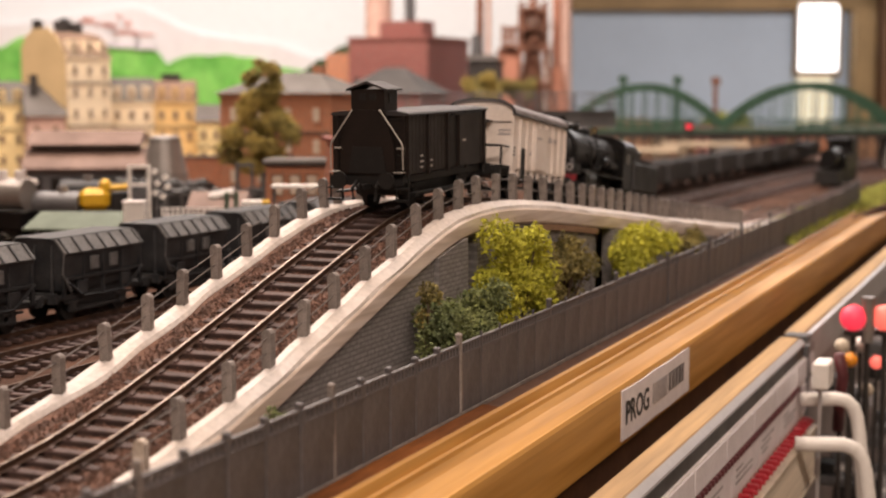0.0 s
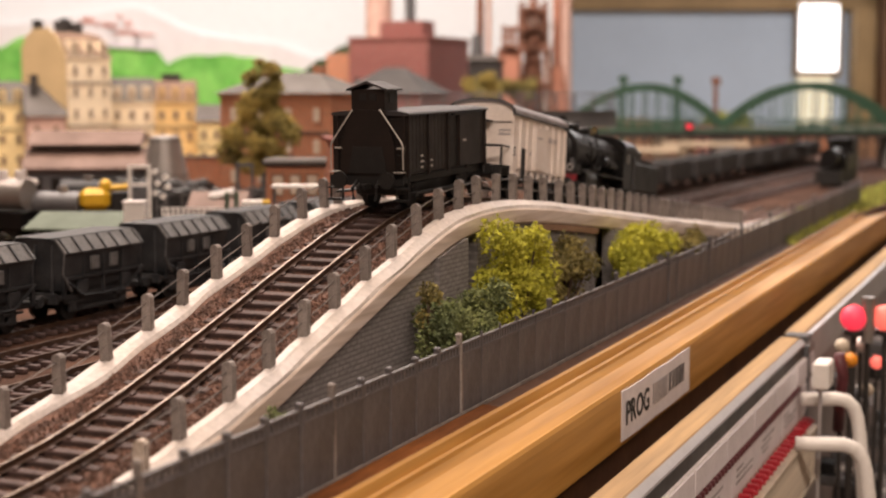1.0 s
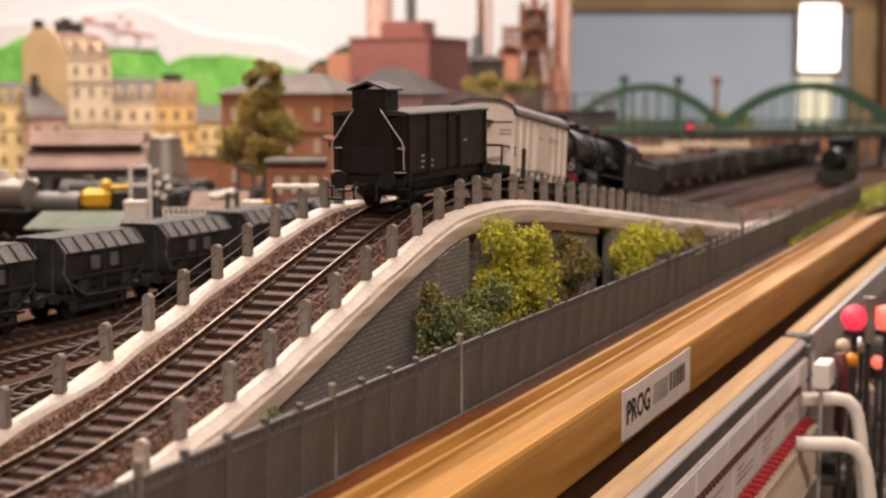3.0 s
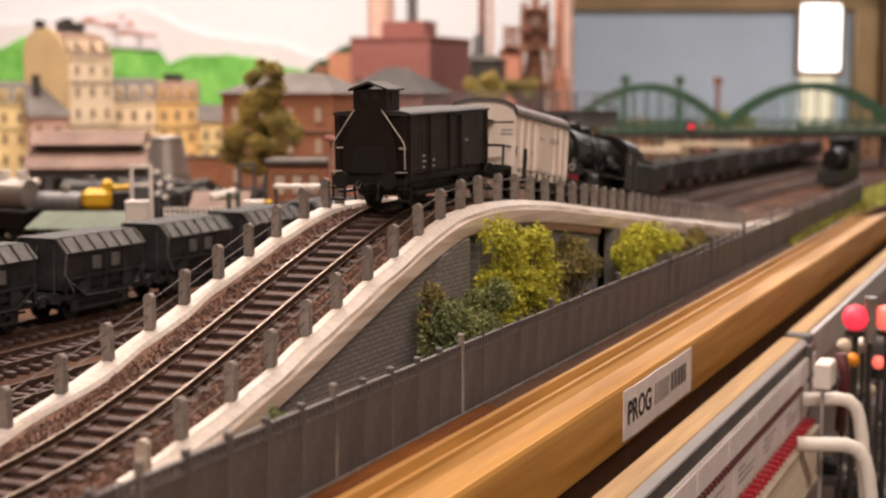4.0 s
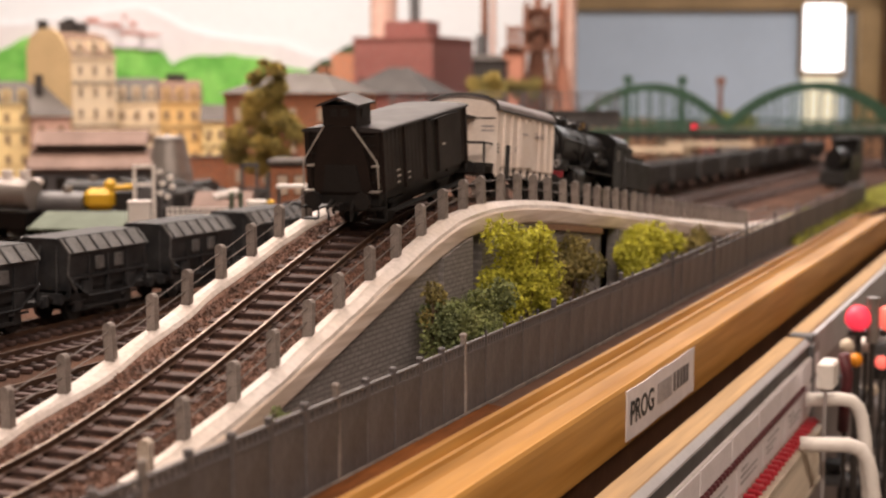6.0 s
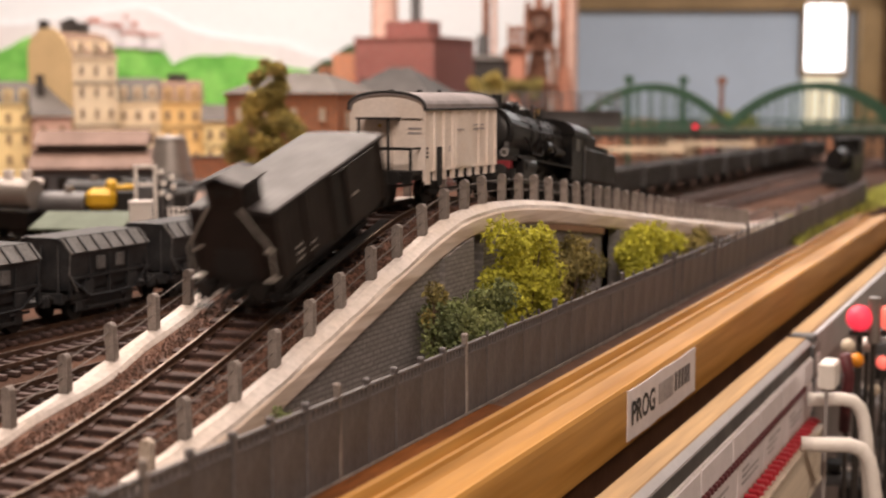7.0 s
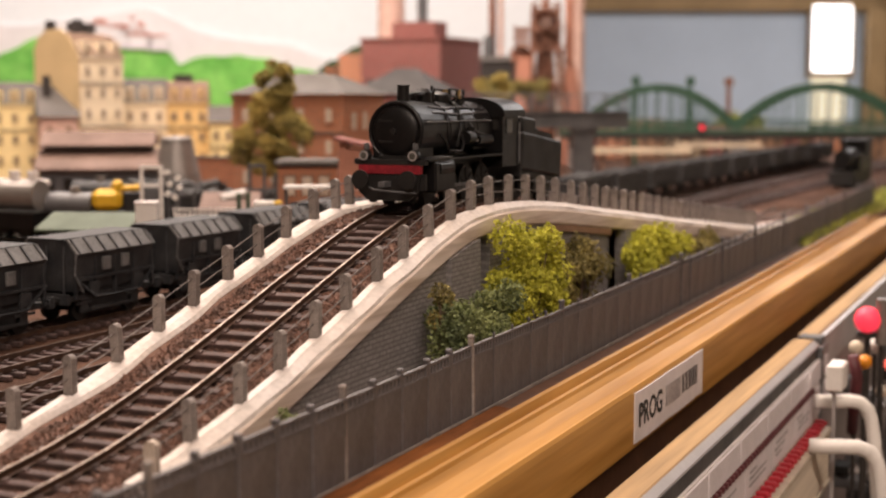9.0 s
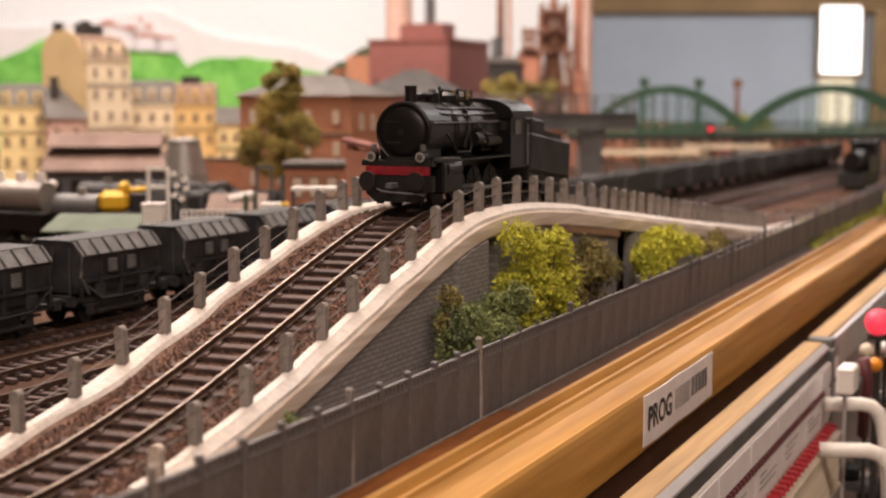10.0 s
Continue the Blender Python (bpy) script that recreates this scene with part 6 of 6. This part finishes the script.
        part("wall", bx(-w / 2 + 0.001, w / 2 - 0.001, 0, 0.05, 0, top), M[wall], h)
        b = bmesh.new()
        prism(b, [(-0.003, top), (0.025, top + 0.013), (0.053, top)], -w / 2, w / 2, "x")
        part("roof", b, M[roof], h)
        n = max(2, int(w / 0.016))
        for k in range(n):
            x = -w / 2 + w * (k + 0.5) / n
            part("window", bx(x - 0.0030, x + 0.0030, -0.0010, 0.001, 0.024, 0.036), M["darkslate"], h)
            part("window", bx(x - 0.0030, x + 0.0030, -0.0010, 0.001, 0.004, 0.016), M["darkslate"], h)
        s += w + 0.004
    p = thing("green_mound", "low green wooded mound beyond the bridge", "mound", m=site(0.497, 2.50))
    foliage("crown", M["grass"], [((0.011 * k - 0.03, 0.01 * (k % 2), 0.030 + 0.012 * (k % 3)), 0.030) for k in range(6)], 3000, 0.004, 5, p)
    # platforms with tan roofs, and orange-brown arches under the bridge
    for s, d, w, z, mat in ((0.228, 1.75, 0.125, 0.036, "dulltan"), (0.36, 1.95, 0.12, 0.036, "dulltan"), (0.56, 2.3, 0.12, 0.040, "dulltan")):
        p = thing("platform_roof", "pale tan-roofed platform shelter", "shelter", "platform shelters", m=site(s, d, 0, 4))
        b = bmesh.new()
        prism(b, [(-0.014, z), (0, z + 0.007), (0.014, z)], -w / 2, w / 2, "x")
        part("roof", b, M[mat], p)
        for i in range(4):
            x = -w / 2 + w * (i + 0.5) / 4
            part("post", bx(x - 0.0012, x + 0.0012, -0.0012, 0.0012, 0, z), M["timber"], p)
        part("platform", bx(-w / 2, w / 2, -0.012, 0.012, 0, 0.010), M["pinkbrick"], p)
    for s in (0.345, 0.372, 0.52, 0.60):
        p = thing("brick_pier", "orange-brown brick pier under the bridge", "pier", "brick piers", m=site(s, 2.12))
        part("shaft", bx(-0.006, 0.006, -0.008, 0.008, 0, 0.044), M["timber"], p)
        part("cap", bx(-0.008, 0.008, -0.010, 0.010, 0.044, 0.0455), M["whiteplastic"], p)


def yard():
    for i, x in enumerate((-0.418, -0.372, -0.326)):
        yard_track(x, 0.22, 1.6, "dark yard track with rusty rails")
    for y in (0.3740, 0.4515, 0.5290, 0.6065, 0.6840, 0.7615):
        hopper_mesh_thing(pose(-0.418, y, 0.0044), "dark slate coal hopper wagon with lighter grey flaps", "hopper train")
    # far coal train along the station
    a, c = Vector((0.200, 1.45)), Vector((0.56, 2.18))
    ang = -math.degrees(math.atan2(c.x - a.x, c.y - a.y))
    for i in range(-2, 9):
        p = a + (c - a) * (i / 8.2)
        coal_wagon(site(p.x, p.y, 0.0044, ang) @ Matrix.Diagonal((1, 1.02, 0.86, 1)), "dark grey loaded coal wagon in the station", "coal train")
    d = (c - a).normalized()
    side = Vector((d.y, -d.x))
    for off in (0.0, 0.052, 0.104, -0.052):
        t = thing("station_track", "brown station track with rusty rails", "track", "station tracks", m=site(0.0, 0.0))
        for s in (-1, 1):
            b = bmesh.new()
            n = side * (off + 0.00865 * s)
            p, q = a - d * 0.25 + n, c + d * 0.2 + n
            rod(b, (p.x, p.y, 0.0036), (q.x, q.y, 0.0036), 0.0007, 6)
            part("rail", b, M["rail_side"], t)
        for k in range(52):
            p = a - d * 0.25 + side * off + d * (0.024 * k)
            part("sleeper", bx(-0.0145, 0.0145, -0.0022, 0.0022, 0.0, 0.0028, m=pose(p.x, p.y, 0, 0, 0, ang)), M["sleeper"], t)
    # coal wagons standing before the goods shed
    for s0, d0 in ((-0.170, 1.045), (-0.235, 1.16)):
        coal_wagon(site(s0, d0, 0.0, 78), "dark grey coal wagon before the goods shed", "yard wagons")
    # dark engine at the far end
    e = thing("shunting_engine", "black tank engine standing in the station", "locomotive", m=site(0.462, 1.66, 0.0, ang) @ Matrix.Diagonal((1, 1, 1.12, 1)))
    for y in (-0.036, 0.0, 0.036):
        wheelset(e, y, 0.0065)
    part("frame", bx(-0.014, 0.014, -0.055, 0.055, 0.004, 0.018), M["blackmat"], e)
    b = bmesh.new()
    rod(b, (0, -0.050, 0.030), (0, 0.020, 0.030), 0.0100, 20)
    part("boiler", b, M["black"], e)
    part("cab", bx(-0.0150, 0.0150, 0.020, 0.052, 0.018, 0.046), M["black"], e)
    part("cab_roof", bx(-0.0160, 0.0160, 0.017, 0.055, 0.046, 0.049), M["black"], e)
    b = bmesh.new()
    rod(b, (0, -0.042, 0.036), (0, -0.042, 0.050), 0.003, 12)
    part("chimney", b, M["black"], e)
    part("side_tank", bx(-0.0150, 0.0150, -0.020, 0.018, 0.018, 0.034), M["black"], e)
    # things between the hoppers and the town
    v = thing("platform_roof", "long pale green flat roof beside the hoppers", "shelter", m=site(-0.2077, 0.80, 0, -4))
    b = bmesh.new()
    prism(b, [(-0.016, 0.0300), (-0.016, 0.0312), (0.016, 0.0385), (0.016, 0.0373)], -0.0266, 0.0266, "x")
    part("roof", b, M["palegreen"], v)
    for x in (-0.024, -0.008, 0.008, 0.024):
        part("post", bx(x - 0.001, x + 0.001, -0.001, 0.001, 0, 0.0335), M["greysteel"], v)
    v = thing("yellow_machine", "bright yellow rail crane machine in the yard", "machine", m=site(-0.2340, 0.95, 0, 6))
    b = bmesh.new()
    cube(b, -0.0102, 0.0098, -0.008, 0.008, 0.0290, 0.0430, 0.0035)
    cube(b, 0.0030, 0.0098, -0.005, 0.005, 0.0405, 0.0492, 0.0022)
    part("body", b, M["yellow"], v)
    b = bmesh.new()
    rod(b, (0.008, 0, 0.0430), (0.0225, 0, 0.0440), 0.0021, 8)
    part("jib", b, M["yellow"], v)
    part("counterweight", bx(0.0105, 0.0228, -0.006, 0.006, 0.0240, 0.0415, 0.001), M["blackmat"], v)
    part("undercarriage", bx(-0.012, 0.0235, -0.008, 0.008, 0.0, 0.0288, 0.001), M["blackmat"], v)
    for s, d in ((-0.2600, 0.95), (-0.2750, 1.08)):
        v = thing("tank_wagon", "grey tank wagon in the yard", "tank wagon", "tank wagons", m=site(s, d, 0.006, 82))
        b = bmesh.new()
        rod(b, (0, -0.017, 0.0265), (0, 0.017, 0.0265), 0.0085, 18)
        part("barrel", b, M["greysteel"] if d < 1 else M["hopper"], v)
        part("frame", bx(-0.011, 0.011, -0.0175, 0.0175, 0.0100, 0.0175), M["blackmat"], v)
        part("track_bed", bx(-0.015, 0.015, -0.019, 0.019, -0.006, -0.0002), M["earth"], v)
        b = bmesh.new()
        rod(b, (0, -0.004, 0.0335), (0, -0.004, 0.0385), 0.0032, 12)
        part("dome", b, M["silver"], v)
        for y in (-0.011, 0.011):
            wheelset(v, y)
    # white lattice signal frame
    v = thing("lattice_signal", "white painted lattice signal gantry with round heads", "signal", m=site(-0.1800, 0.86, 0, 4))
    b = bmesh.new()
    for x in (-0.0108, 0.0008):
        cube(b, x - 0.0011, x + 0.0011, -0.0011, 0.0011, 0, 0.0630)
    for z in (0.0503, 0.0612):
        cube(b, -0.0118, 0.0018, -0.0012, 0.0012, z, z + 0.0020)
    part("frame", b, M["whiteplastic"], v)
    part("cabin", bx(-0.0100, 0.0, 0.0030, 0.0100, 0, 0.0500, 0.0006), M["greysteel"], v, "grey relay cabin behind the frame")
    b = bmesh.new()
    for x in (0.0050, 0.0100):
        rod(b, (x, 0, 0), (x, 0, 0.0590), 0.0007, 6)
    for k in range(6):
        rod(b, (0.0050, 0, 0.012 + 0.008 * k), (0.0100, 0, 0.016 + 0.008 * k), 0.0006, 6)
    part("mast", b, M["greysteel"], v, "grey lattice mast")
    for x, z in ((0.0042, 0.0590), (0.0108, 0.0555), (0.0060, 0.0520), (0.0118, 0.0500), (0.0046, 0.0462), (0.0090, 0.0440)):
        b = bmesh.new()
        rod(b, (x, -0.0020, z), (x, 0.0012, z), 0.0019, 10)
        part("signal_head", b, M["whiteplastic"], v)
    v = thing("relay_box", "small white relay box beside the track", "relay box", m=site(-0.1750, 0.80, 0, 4))
    part("box", bx(-0.0060, 0.0060, -0.005, 0.005, 0, 0.0448, 0.0006), M["whiteplastic"], v)
    part("lid", bx(-0.0064, 0.0064, -0.0055, 0.0055, 0.0449, 0.0458), M["panel"], v)
    v = thing("platform_fence", "low white picket railing along the yard platform", "railing", m=site(-0.1487, 0.84, 0, 3))
    part("platform", bx(-0.0190, 0.0190, -0.003, 0.010, 0, 0.0335), M["greyroof"], v)
    for z in (0.0345, 0.0380):
        part("bar", bx(-0.0187, 0.0187, -0.0024, -0.0016, z, z + 0.0009), M["whiteplastic"], v)
    for k in range(13):
        x = -0.0183 + k * 0.00305
        part("picket", bx(x - 0.0006, x + 0.0006, -0.0015, -0.0006, 0.0336, 0.0390), M["whiteplastic"], v)
    v = thing("loading_shed", "low shed with a faded pink roof in the yard", "shed", m=site(-0.1500, 0.93, 0, 3))
    part("wall", bx(-0.0180, 0.0180, 0.002, 0.050, 0, 0.0290), M["bluegrey"], v)
    b = bmesh.new()
    prism(b, [(-0.003, 0.0290), (-0.003, 0.0303), (0.030, 0.0405), (0.055, 0.0330), (0.055, 0.0315)], -0.0195, 0.0195, "x")
    part("roof", b, M["pinkroof"], v)
    b = bmesh.new()
    rod(b, (-0.006, 0.018, 0.036), (0.010, 0.022, 0.0395), 0.0042, 12)
    part("roof_vent", b, M["silver"], v)
    v = thing("loading_bank", "dark loading bank with white and yellow crates", "loading bank", m=site(-0.1117, 0.84, 0, 2))
    part("bank", bx(-0.0190, 0.0090, -0.004, 0.012, 0, 0.0378), M["darkslate"], v)
    part("crate", bx(-0.0082, 0.0038, -0.003, 0.005, 0.0379, 0.0431, 0.0005), M["whiteplastic"], v, "white crate")
    part("crate", bx(0.0042, 0.0082, -0.003, 0.005, 0.0379, 0.0431, 0.0005), M["yellow"], v, "yellow crate")
    for x in (-0.0170, -0.0115):
        part("bollard", bx(x - 0.0013, x + 0.0013, -0.002, 0.001, 0.0379, 0.0480), M["palegreen"], v)
    # black engine with pale pipes at the yard's end
    e = thing("yard_engine", "black engine with pale pipework in the yard", "locomotive", m=site(-0.3050, 0.95, 0.0115, 72))
    b = bmesh.new()
    rod(b, (0, -0.03, 0.028), (0, 0.030, 0.028), 0.0105, 20)
    part("boiler", b, M["silver"], e, "pale grey boiler")
    b = bmesh.new()
    cube(b, -0.014, 0.014, -0.033, 0.040, 0.006, 0.017)
    cube(b, -0.015, 0.015, -0.034, 0.041, -0.0115, -0.0002)
    part("frame", b, M["black"], e)
    for y in (-0.024, -0.010, 0.008):
        b = bmesh.new()
        rod(b, (0, y, 0.035), (0, y, 0.044), 0.0036, 10)
        part("dome", b, M["panel"], e, "pale dome")
    b = bmesh.new()
    rod(b, (0.010, -0.03, 0.036), (0.010, 0.03, 0.036), 0.0022, 8)
    part("feed_pipe", b, M["panel"], e, "pale feed pipe")
    for y in (-0.022, 0.0, 0.022):
        wheelset(e, y, 0.0065)


# ---------------------------------------------------------------- control cabinet beside the layout
def cabinet():
    c = thing("control_cabinet", "grey-white control cabinet with rows of terminals", "control cabinet", kind="")
    part("front_panel", bx(-0.1260, -0.1225, -0.10, 0.7650, -0.95, -0.0347), M["panel"], c)
    part("end_post", bx(-0.1262, -0.1215, 0.7655, 0.7720, -0.95, -0.0292), M["greysteel"], c)
    x = -0.1224
    k = 0
    rnd = random.Random(77)
    for i, y in enumerate(np.arange(0.02, 0.74, 0.0550)):
        part("card", bx(x, x + 0.0006, y, y + 0.0530, -0.0455, -0.0354), M["paper"], c)
        part("card", bx(x, x + 0.0006, y + 0.010, y + 0.0630, -0.0640, -0.0488), M["paper"], c)
        for j in range(3):
            y0 = y + 0.016 + rnd.uniform(0, 0.004)
            part("print_line", bx(x + 0.0007, x + 0.0009, y0, y0 + rnd.uniform(0.012, 0.034), -0.0540 - j * 0.0028, -0.0528 - j * 0.0028), M["greyink"], c)
    pin = bx(-0.001, 0.001, -0.0011, 0.0011, -0.0014, 0.0014, 0.0003)
    me = bpy.data.meshes.new("terminal")
    pin.to_mesh(me)
    pin.free()
    me.materials.append(M["darkred"])
    for y in np.arange(0.10, 0.74, 0.0058):
        share("terminal", me, c, pose(x + 0.0010, float(y), -0.0470))
    ter = bmesh.new()
    cube(ter, -0.0028, 0.0034, -0.0018, 0.0018, -0.0026, 0.0026, 0.0005)
    rod(ter, (0.0034, 0, 0.0), (0.0052, 0, 0.0), 0.0013, 8)
    me2 = bpy.data.meshes.new("red_plug")
    ter.to_mesh(me2)
    ter.free()
    me2.materials.append(M["redplastic"])
    for y in np.arange(0.10, 0.76, 0.0088):
        share("red_plug", me2, c, pose(x + 0.0030, float(y), -0.0663, rnd.uniform(-12, 12), 0, 0) @ Matrix.Diagonal((0.8, 0.8, 0.6, 1)))
    comb = bmesh.new()
    cube(comb, 0, 0.006, -0.0010, 0.0010, -0.0125, 0.0125, 0.0004)
    me3 = bpy.data.meshes.new("comb")
    comb.to_mesh(me3)
    comb.free()
    me3.materials.append(M["beige"])
    for z in (-0.0712, -0.0990):
        part("comb_rail", bx(x, x + 0.0078, 0.10, 0.762, z - 0.0008, z + 0.0008), M["beige"], c)
    part("comb_back", bx(x, x + 0.0006, 0.10, 0.762, -0.0980, -0.0722), M["brownroof"], c, "brown strip behind the comb")
    for y in np.arange(0.10, 0.76, 0.0048):
        share("comb_tooth", me3, c, pose(x + 0.001, float(y), -0.0850, 0, 0, rnd.uniform(-2, 2)))


def bar(name, pts, r, mat, parent=None, n=12):
    b = bmesh.new()
    tube(b, pts, r, n)
    return part(name, b, mat, parent, smooth=True)


def equipment():
    """Switchgear beyond the cabinet: dark back plate, white ducts, lamps."""
    p = thing("back_plate", "dark grey equipment plate beyond the cabinet", "equipment plate")
    part("plate", bx(-0.1300, -0.1270, 0.80, 2.2, -0.95, -0.0310), M["greyplate"], p)
    part("shelf", bx(-0.1220, -0.0600, 0.66, 2.2, -0.20, -0.196), M["greyplate"], p)
    part("return_plate", bx(-0.1268, -0.1235, 0.7730, 0.7990, -0.95, -0.0310), M["greyplate"], p)
    # bent white ducts
    for pts, rr in (([(-0.1190, 0.7318, -0.0509), (-0.1150, 0.7330, -0.0508), (-0.1023, 0.7386, -0.0506), (-0.0975, 0.7405, -0.0516), (-0.0940, 0.7416, -0.0550), (-0.0922, 0.7420, -0.0600), (-0.0905, 0.7416, -0.0692), (-0.0872, 0.7392, -0.1017), (-0.0850, 0.7370, -0.1955)], 0.0036),
                    ([(-0.1160, 0.6990, -0.0664), (-0.1094, 0.7006, -0.0665), (-0.0940, 0.7075, -0.0668), (-0.0885, 0.7095, -0.0690), (-0.0850, 0.7104, -0.0742), (-0.0834, 0.7105, -0.0800), (-0.0813, 0.7098, -0.0932), (-0.0790, 0.7086, -0.1955)], 0.0038)):
        d = thing("cable_duct", "white bent plastic cable duct", "duct", "cable ducts")
        bar("duct", pts, rr, M["whiteplastic"], d)
    # round signal lamps on a grey stand
    for x, y, z, mat, lab in ((-0.1053, 0.8178, -0.0200, "redglow", "large lit red indicator lamp"), (-0.0890, 0.8250, -0.0200, "pinkglow", "large lit orange-red indicator lamp")):
        l = thing("indicator_lamp", lab, "lamp", "indicator lamps")
        b = bmesh.new()
        q = bmesh.ops.create_uvsphere(b, u_segments=20, v_segments=12, radius=0.0074)
        bmesh.ops.translate(b, verts=q["verts"], vec=(x, y, z))
        part("lens", b, M[mat], l, "lit lens", smooth=True)
        b = bmesh.new()
        rod(b, (x, y + 0.004, -0.1955), (x, y + 0.004, z - 0.006), 0.0016, 8)
        rod(b, (x, y + 0.002, z - 0.0100), (x, y + 0.002, z - 0.0070), 0.0060, 16)
        part("socket", b, M["darkmetal"], l)
    c = thing("capacitor", "grey cylindrical component between the lamps", "component")
    b = bmesh.new()
    rod(b, (-0.0975, 0.8200, -0.034), (-0.0975, 0.8200, -0.008), 0.0036, 16)
    part("can", b, M["silver"], c)
    b = bmesh.new()
    rod(b, (-0.0975, 0.8200, -0.1955), (-0.0975, 0.8200, -0.0342), 0.0016, 8)
    part("stem", b, M["darkmetal"], c)
    # knobs on stems
    for y, z, r, mat, lab in ((0.7735, -0.0287, 0.0040, "beige", "beige round knob on a stem"), (0.852, -0.0408, 0.0046, "whiteplastic", "white round knob on a stem"), (0.8094, -0.0426, 0.0042, "orange", "orange round knob on a stem"),
                              (0.935, -0.066, 0.0042, "pinkglow", "lit pink indicator on a stem"), (0.892, -0.0756, 0.0040, "beige", "beige plug on a stem")):
        k = thing("knob", lab, "knob", "knobs of the switchgear")
        b = bmesh.new()
        q = bmesh.ops.create_uvsphere(b, u_segments=16, v_segments=10, radius=r)
        bmesh.ops.translate(b, verts=q["verts"], vec=(-0.105, y, z))
        part("ball", b, M[mat], k, smooth=True)
        b = bmesh.new()
        rod(b, (-0.105, y, -0.1955), (-0.105, y, z - r * 0.9), 0.0012, 8)
        part("stem", b, M["darkmetal"], k)
    w = thing("relay", "white relay block with a thick dark red wire", "relay")
    part("block", bx(-0.112, -0.1035, 0.718, 0.736, -0.0425, -0.029, 0.001), M["whiteplastic"], w)
    part("foot", bx(-0.1095, -0.1080, 0.726, 0.729, -0.1955, -0.0426), M["metal"], w)
    bar("red_wire", [(-0.104, 0.756, -0.030), (-0.102, 0.758, -0.042), (-0.104, 0.765, -0.056), (-0.106, 0.775, -0.075)], 0.0030, M["darkred"], w)
    rnd = random.Random(41)
    for i in range(26):
        y, z = rnd.uniform(0.82, 1.15), rnd.uniform(-0.19, -0.06)
        k = thing("switch_block", rnd.choice(("black moulded switch block on the plate", "dark grey moulded switch block on the plate")), "switch", "switch blocks")
        mat = M["blackmat"] if "black" in k["label"] else M["greysteel"]
        h = rnd.uniform(0.005, 0.010)
        part("block", bx(-0.1268, -0.1268 + rnd.uniform(0.008, 0.018), y, y + rnd.uniform(0.008, 0.020), z, z + h, 0.0008), mat, k)
        part("lever", bx(-0.1268, -0.1068, y + 0.003, y + 0.0055, z + h * 0.35, z + h * 0.6), M["whiteplastic"] if i % 5 == 0 else M["metal"], k)


# ---------------------------------------------------------------- build
M["darkred"] = material("dark_red_terminal", (0.10, 0.02, 0.025), 0.5)
M["greyplate"] = material("dark_grey_plate", (0.25, 0.21, 0.20), 0.5, var=0.2, scale=20)
room()
table_legs()
rim()
embankment()
hump_track()
railing(-0.2150, 0.2870, 37, 0.0202, "grey concrete post railing with two wires on the kerb")
railing(-0.2710, 0.3085, 36, 0.0202, "grey concrete post railing with two wires on the kerb")
fence()
bushes()
grass_strip()
yard()
town()
works()
bridge()
cabinet()
equipment()
VAN, REEFER = brake_van(), reefer()
LOCO, TENDER = locomotive()


def on_track(y, a, b):
    """The pose of a vehicle whose own y = 0 stands at y, resting on axles a and b along it."""
    y0, y1 = y + a, y + b
    for _ in range(3):
        p = math.atan2(rail_z(y1) - rail_z(y0), y1 - y0)
        y0, y1 = y + a * math.cos(p), y + b * math.cos(p)
    z = rail_z(y0) - a * math.sin(p)
    return pose(TRACK_X, y, z, math.degrees(p), 0, 0)


def motions():
    van = [(0, 0.5180), (5.2, 0.5180), (5.4, 0.5172), (5.5, 0.5155), (5.7, 0.5105), (6.0, 0.4950), (6.3, 0.4775), (6.6, 0.4590), (6.8, 0.4475), (6.9, 0.4395), (7.0, 0.4228), (7.1, 0.3920),
           (7.2, 0.3330), (7.3, 0.2720), (7.4, 0.2060), (7.5, 0.145), (7.7, 0.005), (8.0, -0.19), (8.5, -0.45), (9.2, -0.66), (10, -0.72)]
    walk(VAN, [(t, on_track(y, -0.019, 0.025)) for t, y in van])
    ref = [(0, 0.6260), (5.2, 0.6260), (5.4, 0.6252), (5.5, 0.6235), (5.7, 0.6185), (6.0, 0.6010), (6.3, 0.5800), (6.6, 0.5580), (6.8, 0.5430), (7.0, 0.5285), (7.25, 0.5105), (7.5, 0.4920), (7.75, 0.4730), (8.0, 0.4530),
           (8.1, 0.4440), (8.2, 0.4305), (8.3, 0.3970), (8.4, 0.3370), (8.5, 0.2800), (8.6, 0.2160), (8.7, 0.146), (8.9, 0.006), (9.2, -0.19), (9.6, -0.40), (10, -0.52)]
    walk(REEFER, [(t, on_track(y, -0.021, 0.022)) for t, y in ref])
    loc = [(0, 0.6890), (5.2, 0.6890), (5.4, 0.6882), (5.5, 0.6865), (5.7, 0.6805), (6.0, 0.6610), (6.3, 0.6400), (6.6, 0.6180), (6.8, 0.6035), (7.0, 0.5890), (7.25, 0.5700), (7.5, 0.5490), (7.75, 0.5265), (8.0, 0.5030), (8.15, 0.4925),
           (8.3, 0.4890), (8.5, 0.4890), (10, 0.4890)]
    walk(LOCO, [(t, on_track(y, 0.0155, 0.069)) for t, y in loc])
    times = [0.0, 5.2] + [5.3 + 0.1 * k for k in range(31)] + [8.5, 10.0]
    for w, x, y, z, r in WHEELS:
        run = [(t, loc[0][1] - float(np.interp(t, [p[0] for p in loc], [p[1] for p in loc]))) for t in times]
        walk(w, [(t, pose(x, y, z, math.degrees(q / r))) for t, q in run])
    walk(TENDER, [(t, on_track(y + 0.1005, 0.010, 0.042)) for t, y in loc])


motions()
